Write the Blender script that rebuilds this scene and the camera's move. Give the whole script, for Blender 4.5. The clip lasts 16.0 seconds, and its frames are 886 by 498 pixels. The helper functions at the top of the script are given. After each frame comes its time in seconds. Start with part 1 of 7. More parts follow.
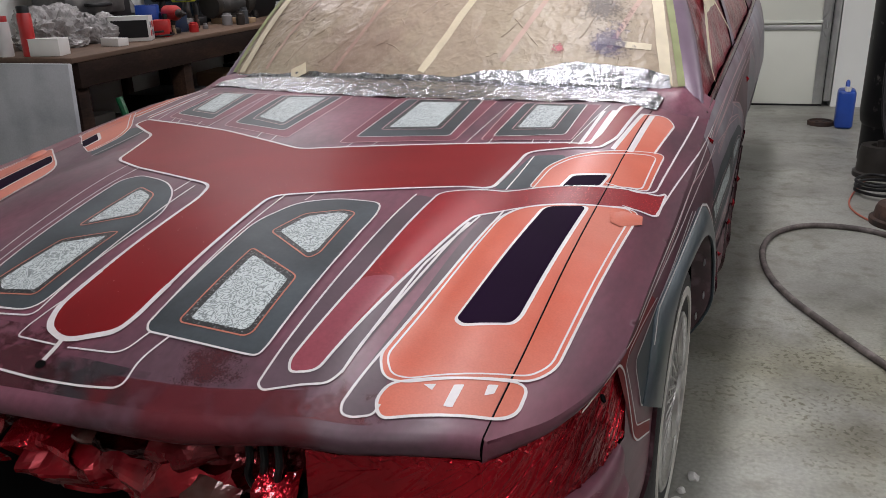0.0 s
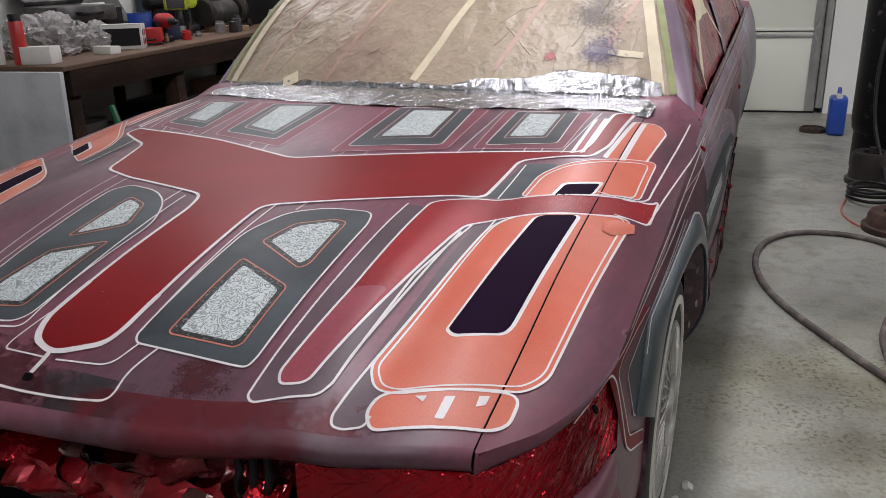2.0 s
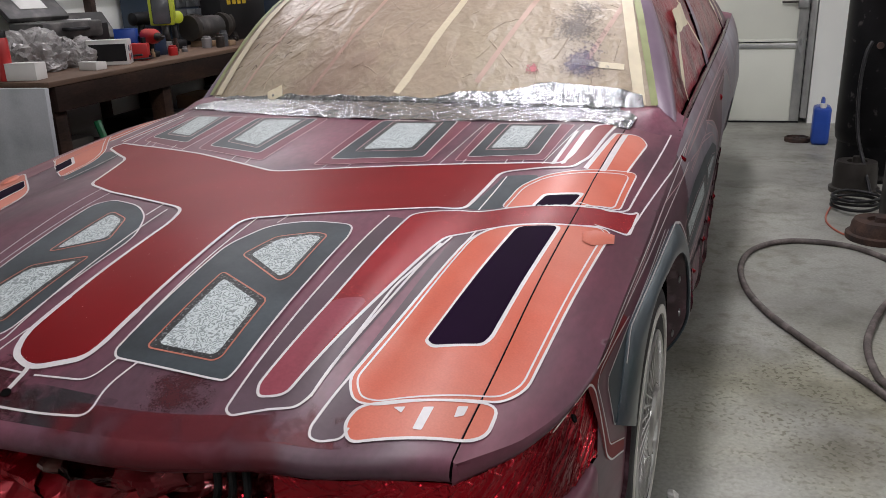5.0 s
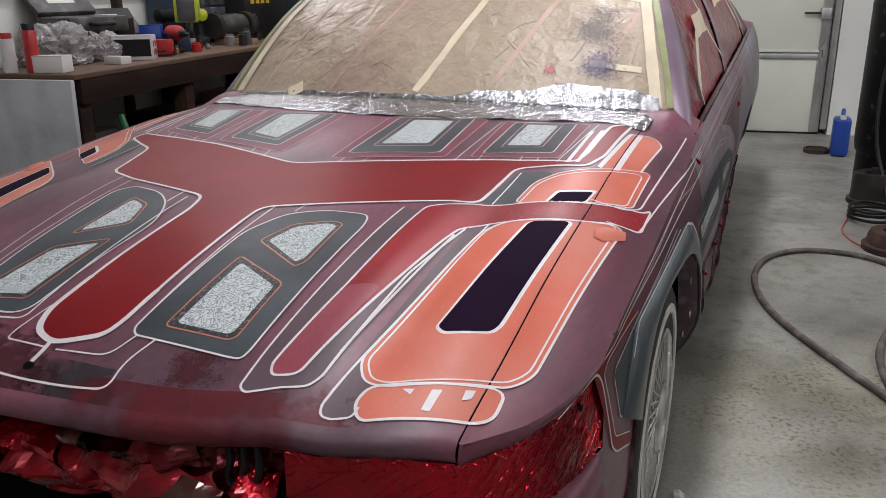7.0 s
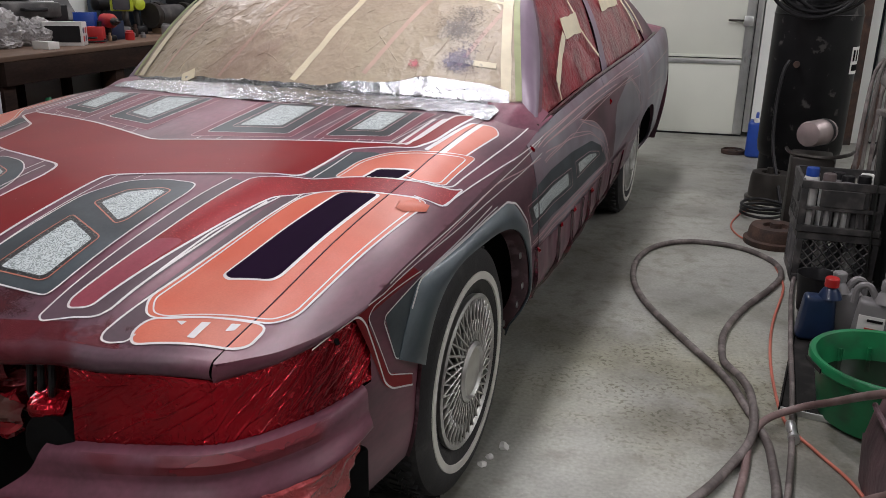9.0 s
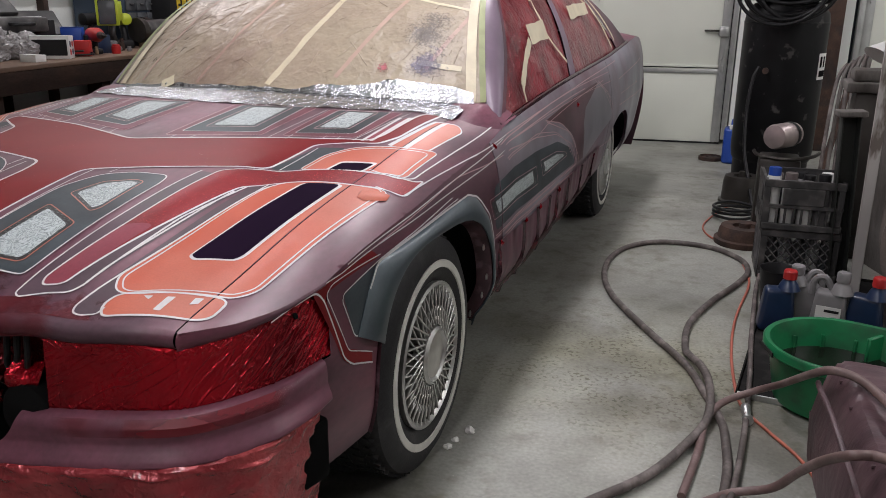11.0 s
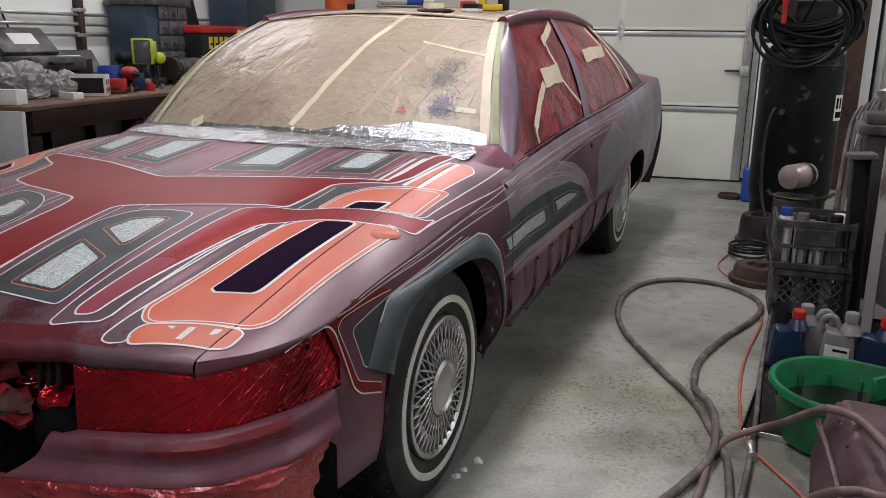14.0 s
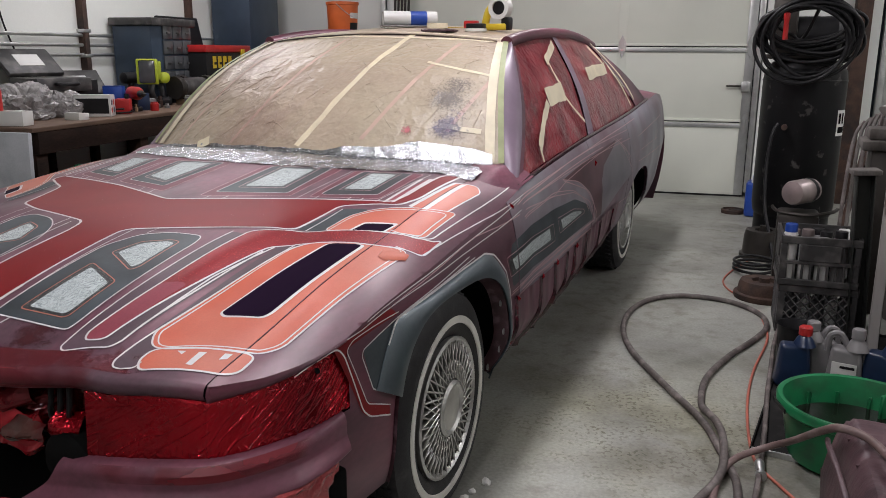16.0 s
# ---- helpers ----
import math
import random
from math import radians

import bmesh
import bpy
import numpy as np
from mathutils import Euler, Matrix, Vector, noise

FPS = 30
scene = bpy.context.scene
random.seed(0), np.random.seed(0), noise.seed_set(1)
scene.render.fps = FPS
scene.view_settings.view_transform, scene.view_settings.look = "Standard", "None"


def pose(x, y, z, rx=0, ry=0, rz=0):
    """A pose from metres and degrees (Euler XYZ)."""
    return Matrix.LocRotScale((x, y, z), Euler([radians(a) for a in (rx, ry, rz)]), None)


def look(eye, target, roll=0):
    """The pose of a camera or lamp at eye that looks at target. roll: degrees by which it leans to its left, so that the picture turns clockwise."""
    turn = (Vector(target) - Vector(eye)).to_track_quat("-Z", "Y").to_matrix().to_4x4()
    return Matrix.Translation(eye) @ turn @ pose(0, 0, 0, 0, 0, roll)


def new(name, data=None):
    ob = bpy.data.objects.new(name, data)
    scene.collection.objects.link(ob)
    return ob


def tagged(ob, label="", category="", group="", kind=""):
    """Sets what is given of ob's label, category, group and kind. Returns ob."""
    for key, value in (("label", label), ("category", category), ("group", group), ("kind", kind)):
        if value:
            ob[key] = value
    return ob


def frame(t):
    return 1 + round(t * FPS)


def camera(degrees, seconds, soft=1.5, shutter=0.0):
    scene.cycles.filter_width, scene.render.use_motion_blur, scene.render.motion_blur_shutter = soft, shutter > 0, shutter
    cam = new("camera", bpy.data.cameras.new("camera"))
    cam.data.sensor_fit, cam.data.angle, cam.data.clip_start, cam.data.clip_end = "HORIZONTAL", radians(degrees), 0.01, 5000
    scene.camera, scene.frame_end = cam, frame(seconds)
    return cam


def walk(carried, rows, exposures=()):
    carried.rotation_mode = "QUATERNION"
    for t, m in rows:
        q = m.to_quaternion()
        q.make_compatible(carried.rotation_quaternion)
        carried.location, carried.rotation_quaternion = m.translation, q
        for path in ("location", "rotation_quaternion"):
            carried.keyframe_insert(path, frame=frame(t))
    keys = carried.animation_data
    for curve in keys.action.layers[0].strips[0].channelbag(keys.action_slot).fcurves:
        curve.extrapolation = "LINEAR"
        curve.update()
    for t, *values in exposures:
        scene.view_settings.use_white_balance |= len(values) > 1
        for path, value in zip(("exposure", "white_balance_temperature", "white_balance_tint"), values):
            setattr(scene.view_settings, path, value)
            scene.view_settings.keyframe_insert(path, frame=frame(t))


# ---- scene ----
cam = camera(57.5, 16.0, soft=0.8)
PATH = [
    (0, (1.06, -0.628, 1.315), (0.329, 1.106, 0.638), -1.6),
    (0.5, (1.06, -0.624, 1.315), (0.331, 1.113, 0.644), -1.4),
    (1, (1.058, -0.622, 1.316), (0.332, 1.117, 0.646), -1.4),
    (1.5, (1.06, -0.62, 1.319), (0.338, 1.121, 0.652), -1.5),
    (2, (1.062, -0.619, 1.318), (0.342, 1.126, 0.656), -1.6),
    (2.5, (1.067, -0.618, 1.317), (0.353, 1.13, 0.659), -1.6),
    (3, (1.076, -0.616, 1.318), (0.368, 1.137, 0.667), -1.6),
    (3.5, (1.077, -0.61, 1.318), (0.377, 1.147, 0.669), -1.7),
    (4, (1.08, -0.611, 1.318), (0.385, 1.151, 0.677), -1.9),
    (6.5, (1.088, -0.628, 1.315), (0.364, 1.128, 0.689), -1.6),
    (7, (1.101, -0.649, 1.301), (0.361, 1.103, 0.681), -0.8),
    (7.5, (1.179, -0.715, 1.277), (0.423, 1.03, 0.658), 1.7),
    (8, (1.368, -0.69, 1.264), (0.619, 1.058, 0.644), 2.5),
    (8.5, (1.521, -0.676, 1.263), (0.781, 1.081, 0.656), 1.6),
    (8.7, (1.529, -0.705, 1.313), (0.836, 1.062, 0.683), 1.4),
    (10.8, (1.616, -0.818, 1.265), (0.941, 0.973, 0.685), 0.2),
    (11, (1.658, -0.833, 1.276), (0.984, 0.957, 0.689), 0.5),
    (11.5, (1.723, -0.848, 1.286), (1.046, 0.942, 0.703), 1.1),
    (12, (1.74, -0.855, 1.296), (1.051, 0.934, 0.725), 1.5),
    (12.5, (1.735, -0.866, 1.301), (1.026, 0.922, 0.753), 1.4),
    (13, (1.731, -0.872, 1.305), (1.009, 0.916, 0.773), 1.3),
    (13.5, (1.736, -0.885, 1.309), (0.996, 0.898, 0.786), 1.0),
    (14, (1.733, -0.905, 1.314), (0.991, 0.882, 0.805), 0.7),
    (14.5, (1.728, -0.914, 1.319), (0.981, 0.875, 0.826), 0.3),
    (15, (1.721, -0.914, 1.329), (0.975, 0.876, 0.843), 0.3),
    (15.5, (1.72, -0.916, 1.331), (0.971, 0.875, 0.853), 0.3),
    (16, (1.72, -0.911, 1.333), (0.97, 0.881, 0.859), 0.3),
]
walk(cam, [(t, look(eye, target, roll)) for t, eye, target, roll in PATH])

# ---- light ----
world = bpy.data.worlds.new("garage_dim")
world.use_nodes = True
world.node_tree.nodes["Background"].inputs[0].default_value = (0.75, 0.85, 1.0, 1)
world.node_tree.nodes["Background"].inputs[1].default_value = 0.006
scene.world = world
scene.view_settings.exposure = 0.0
ROOM = pose(0, 0, 0, 0, 0, 8)          # the garage stands a little askew to the car


# ---- materials ----
def shader(name, base=(0.5, 0.5, 0.5), rough=0.5, metal=0.0, coat=0.0, vary=0.0, scale=8.0, fine=0.0, fine_scale=120.0, bump=0.0, bump_scale=60.0,
           second=None, second_scale=3.0, second_at=0.55, second_soft=0.1, rough_vary=0.0, random_tint=0.0, emit=0.0, stretch=(1, 1, 1), coat_rough=0.22, spec=0.5, crumple=0.0, crumple_scale=12.0):
    m = bpy.data.materials.new(name)
    m.use_nodes = True
    nt = m.node_tree
    b = nt.nodes["Principled BSDF"]
    b.inputs["Roughness"].default_value = rough
    b.inputs["Metallic"].default_value = metal
    b.inputs["Specular IOR Level"].default_value = spec
    b.inputs["Coat Weight"].default_value = coat
    b.inputs["Coat Roughness"].default_value = coat_rough
    N, L = nt.nodes.new, nt.links.new
    tc = N("ShaderNodeTexCoord")
    mp = N("ShaderNodeMapping")
    mp.inputs["Scale"].default_value = stretch
    L(tc.outputs["Object"], mp.inputs[0])
    co = mp.outputs[0]
    rgb = N("ShaderNodeRGB")
    rgb.outputs[0].default_value = (*base, 1)
    col = rgb.outputs[0]

    def noise_tex(sc, detail=4.0):
        n = N("ShaderNodeTexNoise")
        n.inputs["Scale"].default_value, n.inputs["Detail"].default_value = sc, detail
        L(co, n.inputs["Vector"])
        return n.outputs[0]

    def scaled(value, lo, hi):
        r = N("ShaderNodeMapRange")
        r.inputs[1].default_value, r.inputs[2].default_value, r.inputs[3].default_value, r.inputs[4].default_value = 0.25, 0.75, lo, hi
        L(value, r.inputs[0])
        return r.outputs[0]

    def times(color, value):
        x = N("ShaderNodeMix")
        x.data_type, x.blend_type = "RGBA", "MULTIPLY"
        x.inputs[0].default_value = 1.0
        L(color, x.inputs[6])
        L(value, x.inputs[7])
        return x.outputs[2]

    if second:
        r = N("ShaderNodeMapRange")
        r.inputs[1].default_value, r.inputs[2].default_value = second_at - second_soft, second_at + second_soft
        L(noise_tex(second_scale, 6.0), r.inputs[0])
        x = N("ShaderNodeMix")
        x.data_type = "RGBA"
        L(r.outputs[0], x.inputs[0])
        L(col, x.inputs[6])
        x.inputs[7].default_value = (*second, 1)
        col = x.outputs[2]
    if vary:
        col = times(col, scaled(noise_tex(scale, 5.0), 1 - vary, 1 + vary))
    if fine:
        col = times(col, scaled(noise_tex(fine_scale, 2.0), 1 - fine, 1 + fine))
    if random_tint:
        o = N("ShaderNodeObjectInfo")
        r = N("ShaderNodeMapRange")
        r.inputs[3].default_value, r.inputs[4].default_value = 1 - random_tint, 1 + random_tint
        L(o.outputs["Random"], r.inputs[0])
        col = times(col, r.outputs[0])
    L(col, b.inputs["Base Color"])
    if rough_vary:
        L(scaled(noise_tex(scale * 1.7, 5.0), max(0.02, rough - rough_vary), min(1, rough + rough_vary)), b.inputs["Roughness"])
    if bump:
        bp = N("ShaderNodeBump")
        bp.inputs["Strength"].default_value, bp.inputs["Distance"].default_value = 1.0, bump
        L(noise_tex(bump_scale, 5.0), bp.inputs["Height"])
        L(bp.outputs[0], b.inputs["Normal"])
    if crumple:
        n1 = N("ShaderNodeTexNoise")
        n1.inputs["Scale"].default_value, n1.inputs["Detail"].default_value = crumple_scale * 0.6, 3
        L(co, n1.inputs["Vector"])
        mx = N("ShaderNodeMix")
        mx.data_type, mx.blend_type = "RGBA", "LINEAR_LIGHT"
        mx.inputs[0].default_value = 0.05
        L(co, mx.inputs[6])
        L(n1.outputs[1], mx.inputs[7])
        heights = []
        for sc, amount in ((crumple_scale, 1.0), (crumple_scale * 2.7, 0.4)):
            v = N("ShaderNodeTexVoronoi")
            v.feature = "F1"
            v.inputs["Scale"].default_value = sc
            L(mx.outputs[2], v.inputs["Vector"])
            k = N("ShaderNodeMath")
            k.operation = "MULTIPLY"
            k.inputs[1].default_value = amount
            L(v.outputs["Distance"], k.inputs[0])
            heights.append(k.outputs[0])
        s = N("ShaderNodeMath")
        s.operation = "ADD"
        L(heights[0], s.inputs[0])
        L(heights[1], s.inputs[1])
        bp2 = N("ShaderNodeBump")
        bp2.inputs["Strength"].default_value, bp2.inputs["Distance"].default_value = 1.0, crumple
        L(s.outputs[0], bp2.inputs["Height"])
        if bump:
            L(bp.outputs[0], bp2.inputs["Normal"])
        L(bp2.outputs[0], b.inputs["Normal"])
    if emit:
        b.inputs["Emission Color"].default_value = (*base, 1)
        b.inputs["Emission Strength"].default_value = emit
    return m


M = {}
M["concrete"] = shader("concrete", (0.30, 0.305, 0.272), 0.46, vary=0.26, scale=1.4, fine=0.16, fine_scale=80, second=(0.225, 0.222, 0.196), second_scale=1.1, second_at=0.56, second_soft=0.08, bump=0.0008, bump_scale=30, rough_vary=0.14)


def pitted(m):
    """Worn, pitted patches in the concrete."""
    nt = m.node_tree
    N, L = nt.nodes.new, nt.links.new
    b = nt.nodes["Principled BSDF"]
    old = b.inputs["Base Color"].links[0].from_socket
    tc = N("ShaderNodeTexCoord")

    def level(scale, lo, hi, detail=4.0):
        n = N("ShaderNodeTexNoise")
        n.inputs["Scale"].default_value, n.inputs["Detail"].default_value = scale, detail
        L(tc.outputs["Object"], n.inputs["Vector"])
        r = N("ShaderNodeMapRange")
        r.inputs[1].default_value, r.inputs[2].default_value = lo, hi
        L(n.outputs[0], r.inputs[0])
        return r.outputs[0]

    def mixed(fac, color, tint, mode="MULTIPLY"):
        x = N("ShaderNodeMix")
        x.data_type, x.blend_type = "RGBA", mode
        L(fac, x.inputs[0])
        L(color, x.inputs[6])
        x.inputs[7].default_value = (*tint, 1)
        return x.outputs[2]

    def product(one, other):
        k = N("ShaderNodeMath")
        k.operation = "MULTIPLY"
        L(one, k.inputs[0])
        L(other, k.inputs[1])
        return k.outputs[0]

    def patch(x, y, inner, outer):
        """A worn patch round one spot of the floor."""
        d = N("ShaderNodeVectorMath")
        d.operation = "DISTANCE"
        L(tc.outputs["Object"], d.inputs[0])
        d.inputs[1].default_value = (x, y, 0)
        r = N("ShaderNodeMapRange")
        r.inputs[1].default_value, r.inputs[2].default_value, r.inputs[3].default_value, r.inputs[4].default_value = inner, outer, 1.0, 0.0
        L(d.outputs["Value"], r.inputs[0])
        return r.outputs[0]

    worn = patch(1.61, 1.72, 0.2, 0.75)
    c = mixed(product(worn, level(3.0, 0.35, 0.6, 5.0)), old, (1.0, 0.97, 0.82))
    c = mixed(product(level(58, 0.555, 0.60, 1.5), product(worn, level(6.0, 0.38, 0.58, 3.0))), c, (0.46, 0.44, 0.36))
    c = mixed(product(level(14, 0.50, 0.66, 10.0), level(1.0, 0.42, 0.60, 3.0)), c, (0.70, 0.68, 0.62))
    c = mixed(level(2.3, 0.48, 0.66, 9.0), c, (0.66, 0.655, 0.62))
    c = mixed(level(9.0, 0.56, 0.72, 8.0), c, (0.78, 0.77, 0.74))
    c = mixed(level(160, 0.66, 0.72, 2.0), c, (0.75, 0.73, 0.70))
    c = mixed(level(60, 0.70, 0.74, 3.0), c, (1.35, 1.35, 1.3))
    L(c, b.inputs["Base Color"])


pitted(M["concrete"])
M["white_wall"] = shader("white_wall", (0.72, 0.74, 0.70), 0.6, vary=0.05, scale=1.5, fine=0.03)
M["door_paint"] = shader("door_paint", (0.67, 0.69, 0.61), 0.5, vary=0.06, scale=2.0, fine=0.03, fine_scale=200, bump=0.0006, bump_scale=250)
# Dull tone of the unseen end wall, chosen to keep bounced light low.
M["dull_wall"] = shader("dull_end_wall", (0.30, 0.285, 0.26), 0.8, vary=0.15, scale=1.2, fine=0.06)
M["ceiling"] = shader("ceiling_paint", (0.32, 0.32, 0.31), 0.8, vary=0.05, scale=2)
M["steel"] = shader("galvanised_steel", (0.5, 0.51, 0.5), 0.38, 0.85, vary=0.15, scale=12, fine=0.1)
M["dark_steel"] = shader("dark_steel", (0.05, 0.045, 0.04), 0.45, 0.6, vary=0.3, scale=9)
M["black_plastic"] = shader("black_plastic", (0.010, 0.010, 0.011), 0.42, spec=0.28, vary=0.25, scale=14, fine=0.15)
M["tank_black"] = shader("tank_black", (0.006, 0.006, 0.0065), 0.42, spec=0.15, vary=0.3, scale=7, second=(0.05, 0.047, 0.045), second_scale=14, second_at=0.66, second_soft=0.03)
M["rubber"] = shader("tyre_rubber", (0.015, 0.015, 0.0165), 0.55, spec=0.35, vary=0.3, scale=10, fine=0.2, fine_scale=90, second=(0.034, 0.033, 0.033), second_scale=16, second_at=0.62, second_soft=0.1, bump=0.0008, bump_scale=160)
M["whitewall"] = shader("whitewall", (0.66, 0.65, 0.60), 0.55, vary=0.12, scale=14)
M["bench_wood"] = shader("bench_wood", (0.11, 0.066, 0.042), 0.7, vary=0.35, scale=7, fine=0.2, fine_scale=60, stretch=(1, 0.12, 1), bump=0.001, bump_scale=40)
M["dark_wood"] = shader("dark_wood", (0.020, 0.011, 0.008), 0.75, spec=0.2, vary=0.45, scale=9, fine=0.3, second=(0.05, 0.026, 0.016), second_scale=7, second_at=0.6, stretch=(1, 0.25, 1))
M["primer"] = shader("sanded_primer", (0.185, 0.062, 0.092), 0.46, 0.03, coat=0.12, coat_rough=0.3, spec=0.35, vary=0.36, scale=3.2, fine=0.16, fine_scale=90, second=(0.080, 0.042, 0.056), second_scale=3.4, second_at=0.50, second_soft=0.12, rough_vary=0.12, stretch=(1, 0.5, 1))
M["fender_primer"] = shader("wine_tinted_primer", (0.165, 0.045, 0.070), 0.42, 0.05, coat=0.22, coat_rough=0.25, spec=0.4, vary=0.36, scale=3.4, fine=0.12, fine_scale=90, second=(0.082, 0.030, 0.045), second_scale=3.8, second_at=0.53, second_soft=0.10, rough_vary=0.14, stretch=(1, 0.4, 1.2))
# Pale second tone is hazy overspray, with the door's reflections put into it.
M["door_primer"] = shader("hazy_door_primer", (0.15, 0.085, 0.11), 0.42, 0.05, coat=0.15, vary=0.3, scale=2.4, fine=0.06, second=(0.25, 0.245, 0.28), second_scale=1.7, second_at=0.50, second_soft=0.12, rough_vary=0.12)
M["pillar_primer"] = shader("lilac_primer", (0.205, 0.150, 0.200), 0.42, 0.05, coat=0.1, vary=0.2, scale=6)
M["window_film"] = shader("dark_window_film", (0.13, 0.008, 0.018), 0.28, 0.2, coat=0.5, coat_rough=0.10, spec=0.3, vary=0.4, scale=6, second=(0.34, 0.045, 0.06), second_scale=4, second_at=0.50, second_soft=0.16, crumple=0.005, crumple_scale=26)
M["film"] = shader("red_masking_film", (0.36, 0.004, 0.013), 0.20, 0.7, coat=0.3, coat_rough=0.05, spec=0.3, vary=0.45, scale=6, second=(0.20, 0.002, 0.008), second_scale=5, second_at=0.54, second_soft=0.15, crumple=0.0014, crumple_scale=36, stretch=(1.25, 1.25, 0.8))
M["film_pale"] = shader("pale_red_film", (0.38, 0.06, 0.065), 0.26, 0.35, coat=0.3, coat_rough=0.08, vary=0.4, scale=9, second=(0.24, 0.012, 0.022), second_scale=5, second_at=0.5, second_soft=0.15, crumple=0.004, crumple_scale=30)
M["paper"] = shader("masking_paper", (0.42, 0.355, 0.262), 0.36, vary=0.10, scale=3.5, fine=0.07, fine_scale=60, second=(0.39, 0.30, 0.235), second_scale=1.6, second_at=0.6, second_soft=0.15, bump=0.002, bump_scale=34, crumple=0.0042, crumple_scale=17, spec=0.4)
M["tape"] = shader("masking_tape", (0.70, 0.63, 0.46), 0.5, vary=0.12, scale=12, bump=0.001, bump_scale=80)
M["foil"] = shader("kitchen_foil", (0.47, 0.48, 0.50), 0.27, 1.0, vary=0.15, scale=14, crumple=0.0055, crumple_scale=30)
M["skirt_film"] = shader("mauve_skirt_film", (0.125, 0.055, 0.075), 0.42, coat=0.1, coat_rough=0.2, spec=0.35, vary=0.35, scale=9, stretch=(1, 2.5, 0.35), second=(0.06, 0.018, 0.028), second_scale=5, second_at=0.55, second_soft=0.1)
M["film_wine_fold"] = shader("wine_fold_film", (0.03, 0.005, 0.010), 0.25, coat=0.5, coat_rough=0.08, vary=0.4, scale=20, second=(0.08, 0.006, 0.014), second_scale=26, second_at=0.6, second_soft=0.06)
M["film_wine"] = shader("dark_wine_film", (0.14, 0.004, 0.009), 0.2, 0.6, coat=0.25, coat_rough=0.05, vary=0.4, scale=9, crumple=0.002, crumple_scale=24)
# Near-black for wheel wells and rubber, and for shade in hollow places.
M["underbody_shade"] = shader("underbody_shade_black", (0.004, 0.004, 0.004), 0.8, spec=0.1, vary=0.3, scale=8)
M["wheel_silver"] = shader("wheel_silver", (0.52, 0.52, 0.5), 0.3, 0.75, vary=0.15, scale=25)


# ---- mesh helpers ----
def sheet(nu, nv, fn):
    bm = bmesh.new()
    v = [[bm.verts.new(fn(i / nu, j / nv)) for j in range(nv + 1)] for i in range(nu + 1)]
    for i in range(nu):
        for j in range(nv):
            bm.faces.new((v[i][j], v[i + 1][j], v[i + 1][j + 1], v[i][j + 1]))
    return bm


def box(x0, x1, y0, y1, z0, z1, bev=0.004, bm=None, seg=2, m=None):
    bm = bm or bmesh.new()
    r = bmesh.ops.create_cube(bm, size=1.0)
    vs = r["verts"]
    for v in vs:
        v.co = Vector(((x0 + x1) / 2 + v.co.x * (x1 - x0), (y0 + y1) / 2 + v.co.y * (y1 - y0), (z0 + z1) / 2 + v.co.z * (z1 - z0)))
        if m is not None:
            v.co = m @ v.co
    if bev:
        es = list({e for v in vs for e in v.link_edges})
        bmesh.ops.bevel(bm, geom=es, offset=bev, segments=seg, profile=0.5, affect="EDGES")
    return bm


def lathe(profile, seg=32, bm=None, m=None, cap=True):
    """A turned body about z from (radius, height) pairs."""
    bm = bm or bmesh.new()
    rings = []
    for r, z in profile:
        ring = []
        for k in range(seg):
            a = 2 * math.pi * k / seg
            co = Vector((r * math.cos(a), r * math.sin(a), z))
            ring.append(bm.verts.new(m @ co if m is not None else co))
        rings.append(ring)
    for a, b in zip(rings, rings[1:]):
        for k in range(seg):
            bm.faces.new((a[k], a[(k + 1) % seg], b[(k + 1) % seg], b[k]))
    if cap:
        bm.faces.new(list(reversed(rings[0])))
        bm.faces.new(rings[-1])
    return bm


def smooth_path(pts, n=10, closed=False):
    pts = [Vector(p) for p in pts]
    out, c = [], len(pts)
    for i in range(c if closed else c - 1):
        g = (lambda k: pts[k % c]) if closed else (lambda k: pts[max(0, min(c - 1, k))])
        p0, p1, p2, p3 = g(i - 1), g(i), g(i + 1), g(i + 2)
        for k in range(n):
            t = k / n
            out.append(0.5 * ((2 * p1) + (p2 - p0) * t + (2 * p0 - 5 * p1 + 4 * p2 - p3) * t * t + (3 * p1 - p0 - 3 * p2 + p3) * t ** 3))
    if not closed:
        out.append(pts[-1])
    return out


def tube(pts, r, seg=10, n=10, bm=None, closed=False, smooth=True):
    bm = bm or bmesh.new()
    ps = smooth_path(pts, n, closed) if smooth else [Vector(p) for p in pts]
    rings, up = [], Vector((0, 0, 1))
    for i, p in enumerate(ps):
        a, b = (ps[i - 1], ps[(i + 1) % len(ps)]) if closed else (ps[max(0, i - 1)], ps[min(len(ps) - 1, i + 1)])
        d = (b - a).normalized()
        if abs(d.dot(up)) > 0.97:
            up = Vector((1, 0, 0)) if abs(d.x) < 0.7 else Vector((0, 1, 0))
        s = d.cross(up).normalized()
        up = s.cross(d).normalized()
        rings.append([bm.verts.new(p + r * (math.cos(2 * math.pi * k / seg) * s + math.sin(2 * math.pi * k / seg) * up)) for k in range(seg)])
    for a, b in zip(rings, rings[1:] + (rings[:1] if closed else [])):
        for k in range(seg):
            bm.faces.new((a[k], a[(k + 1) % seg], b[(k + 1) % seg], b[k]))
    if not closed:
        bm.faces.new(list(reversed(rings[0])))
        bm.faces.new(rings[-1])
    return bm


def mesh_of(name, bm, material, smooth=True):
    bmesh.ops.recalc_face_normals(bm, faces=bm.faces)
    me = bpy.data.meshes.new(name)
    bm.to_mesh(me)
    bm.free()
    me.materials.append(material)
    if smooth:
        me.polygons.foreach_set("use_smooth", [True] * len(me.polygons))
        me.set_sharp_from_angle(angle=radians(38))
    return me


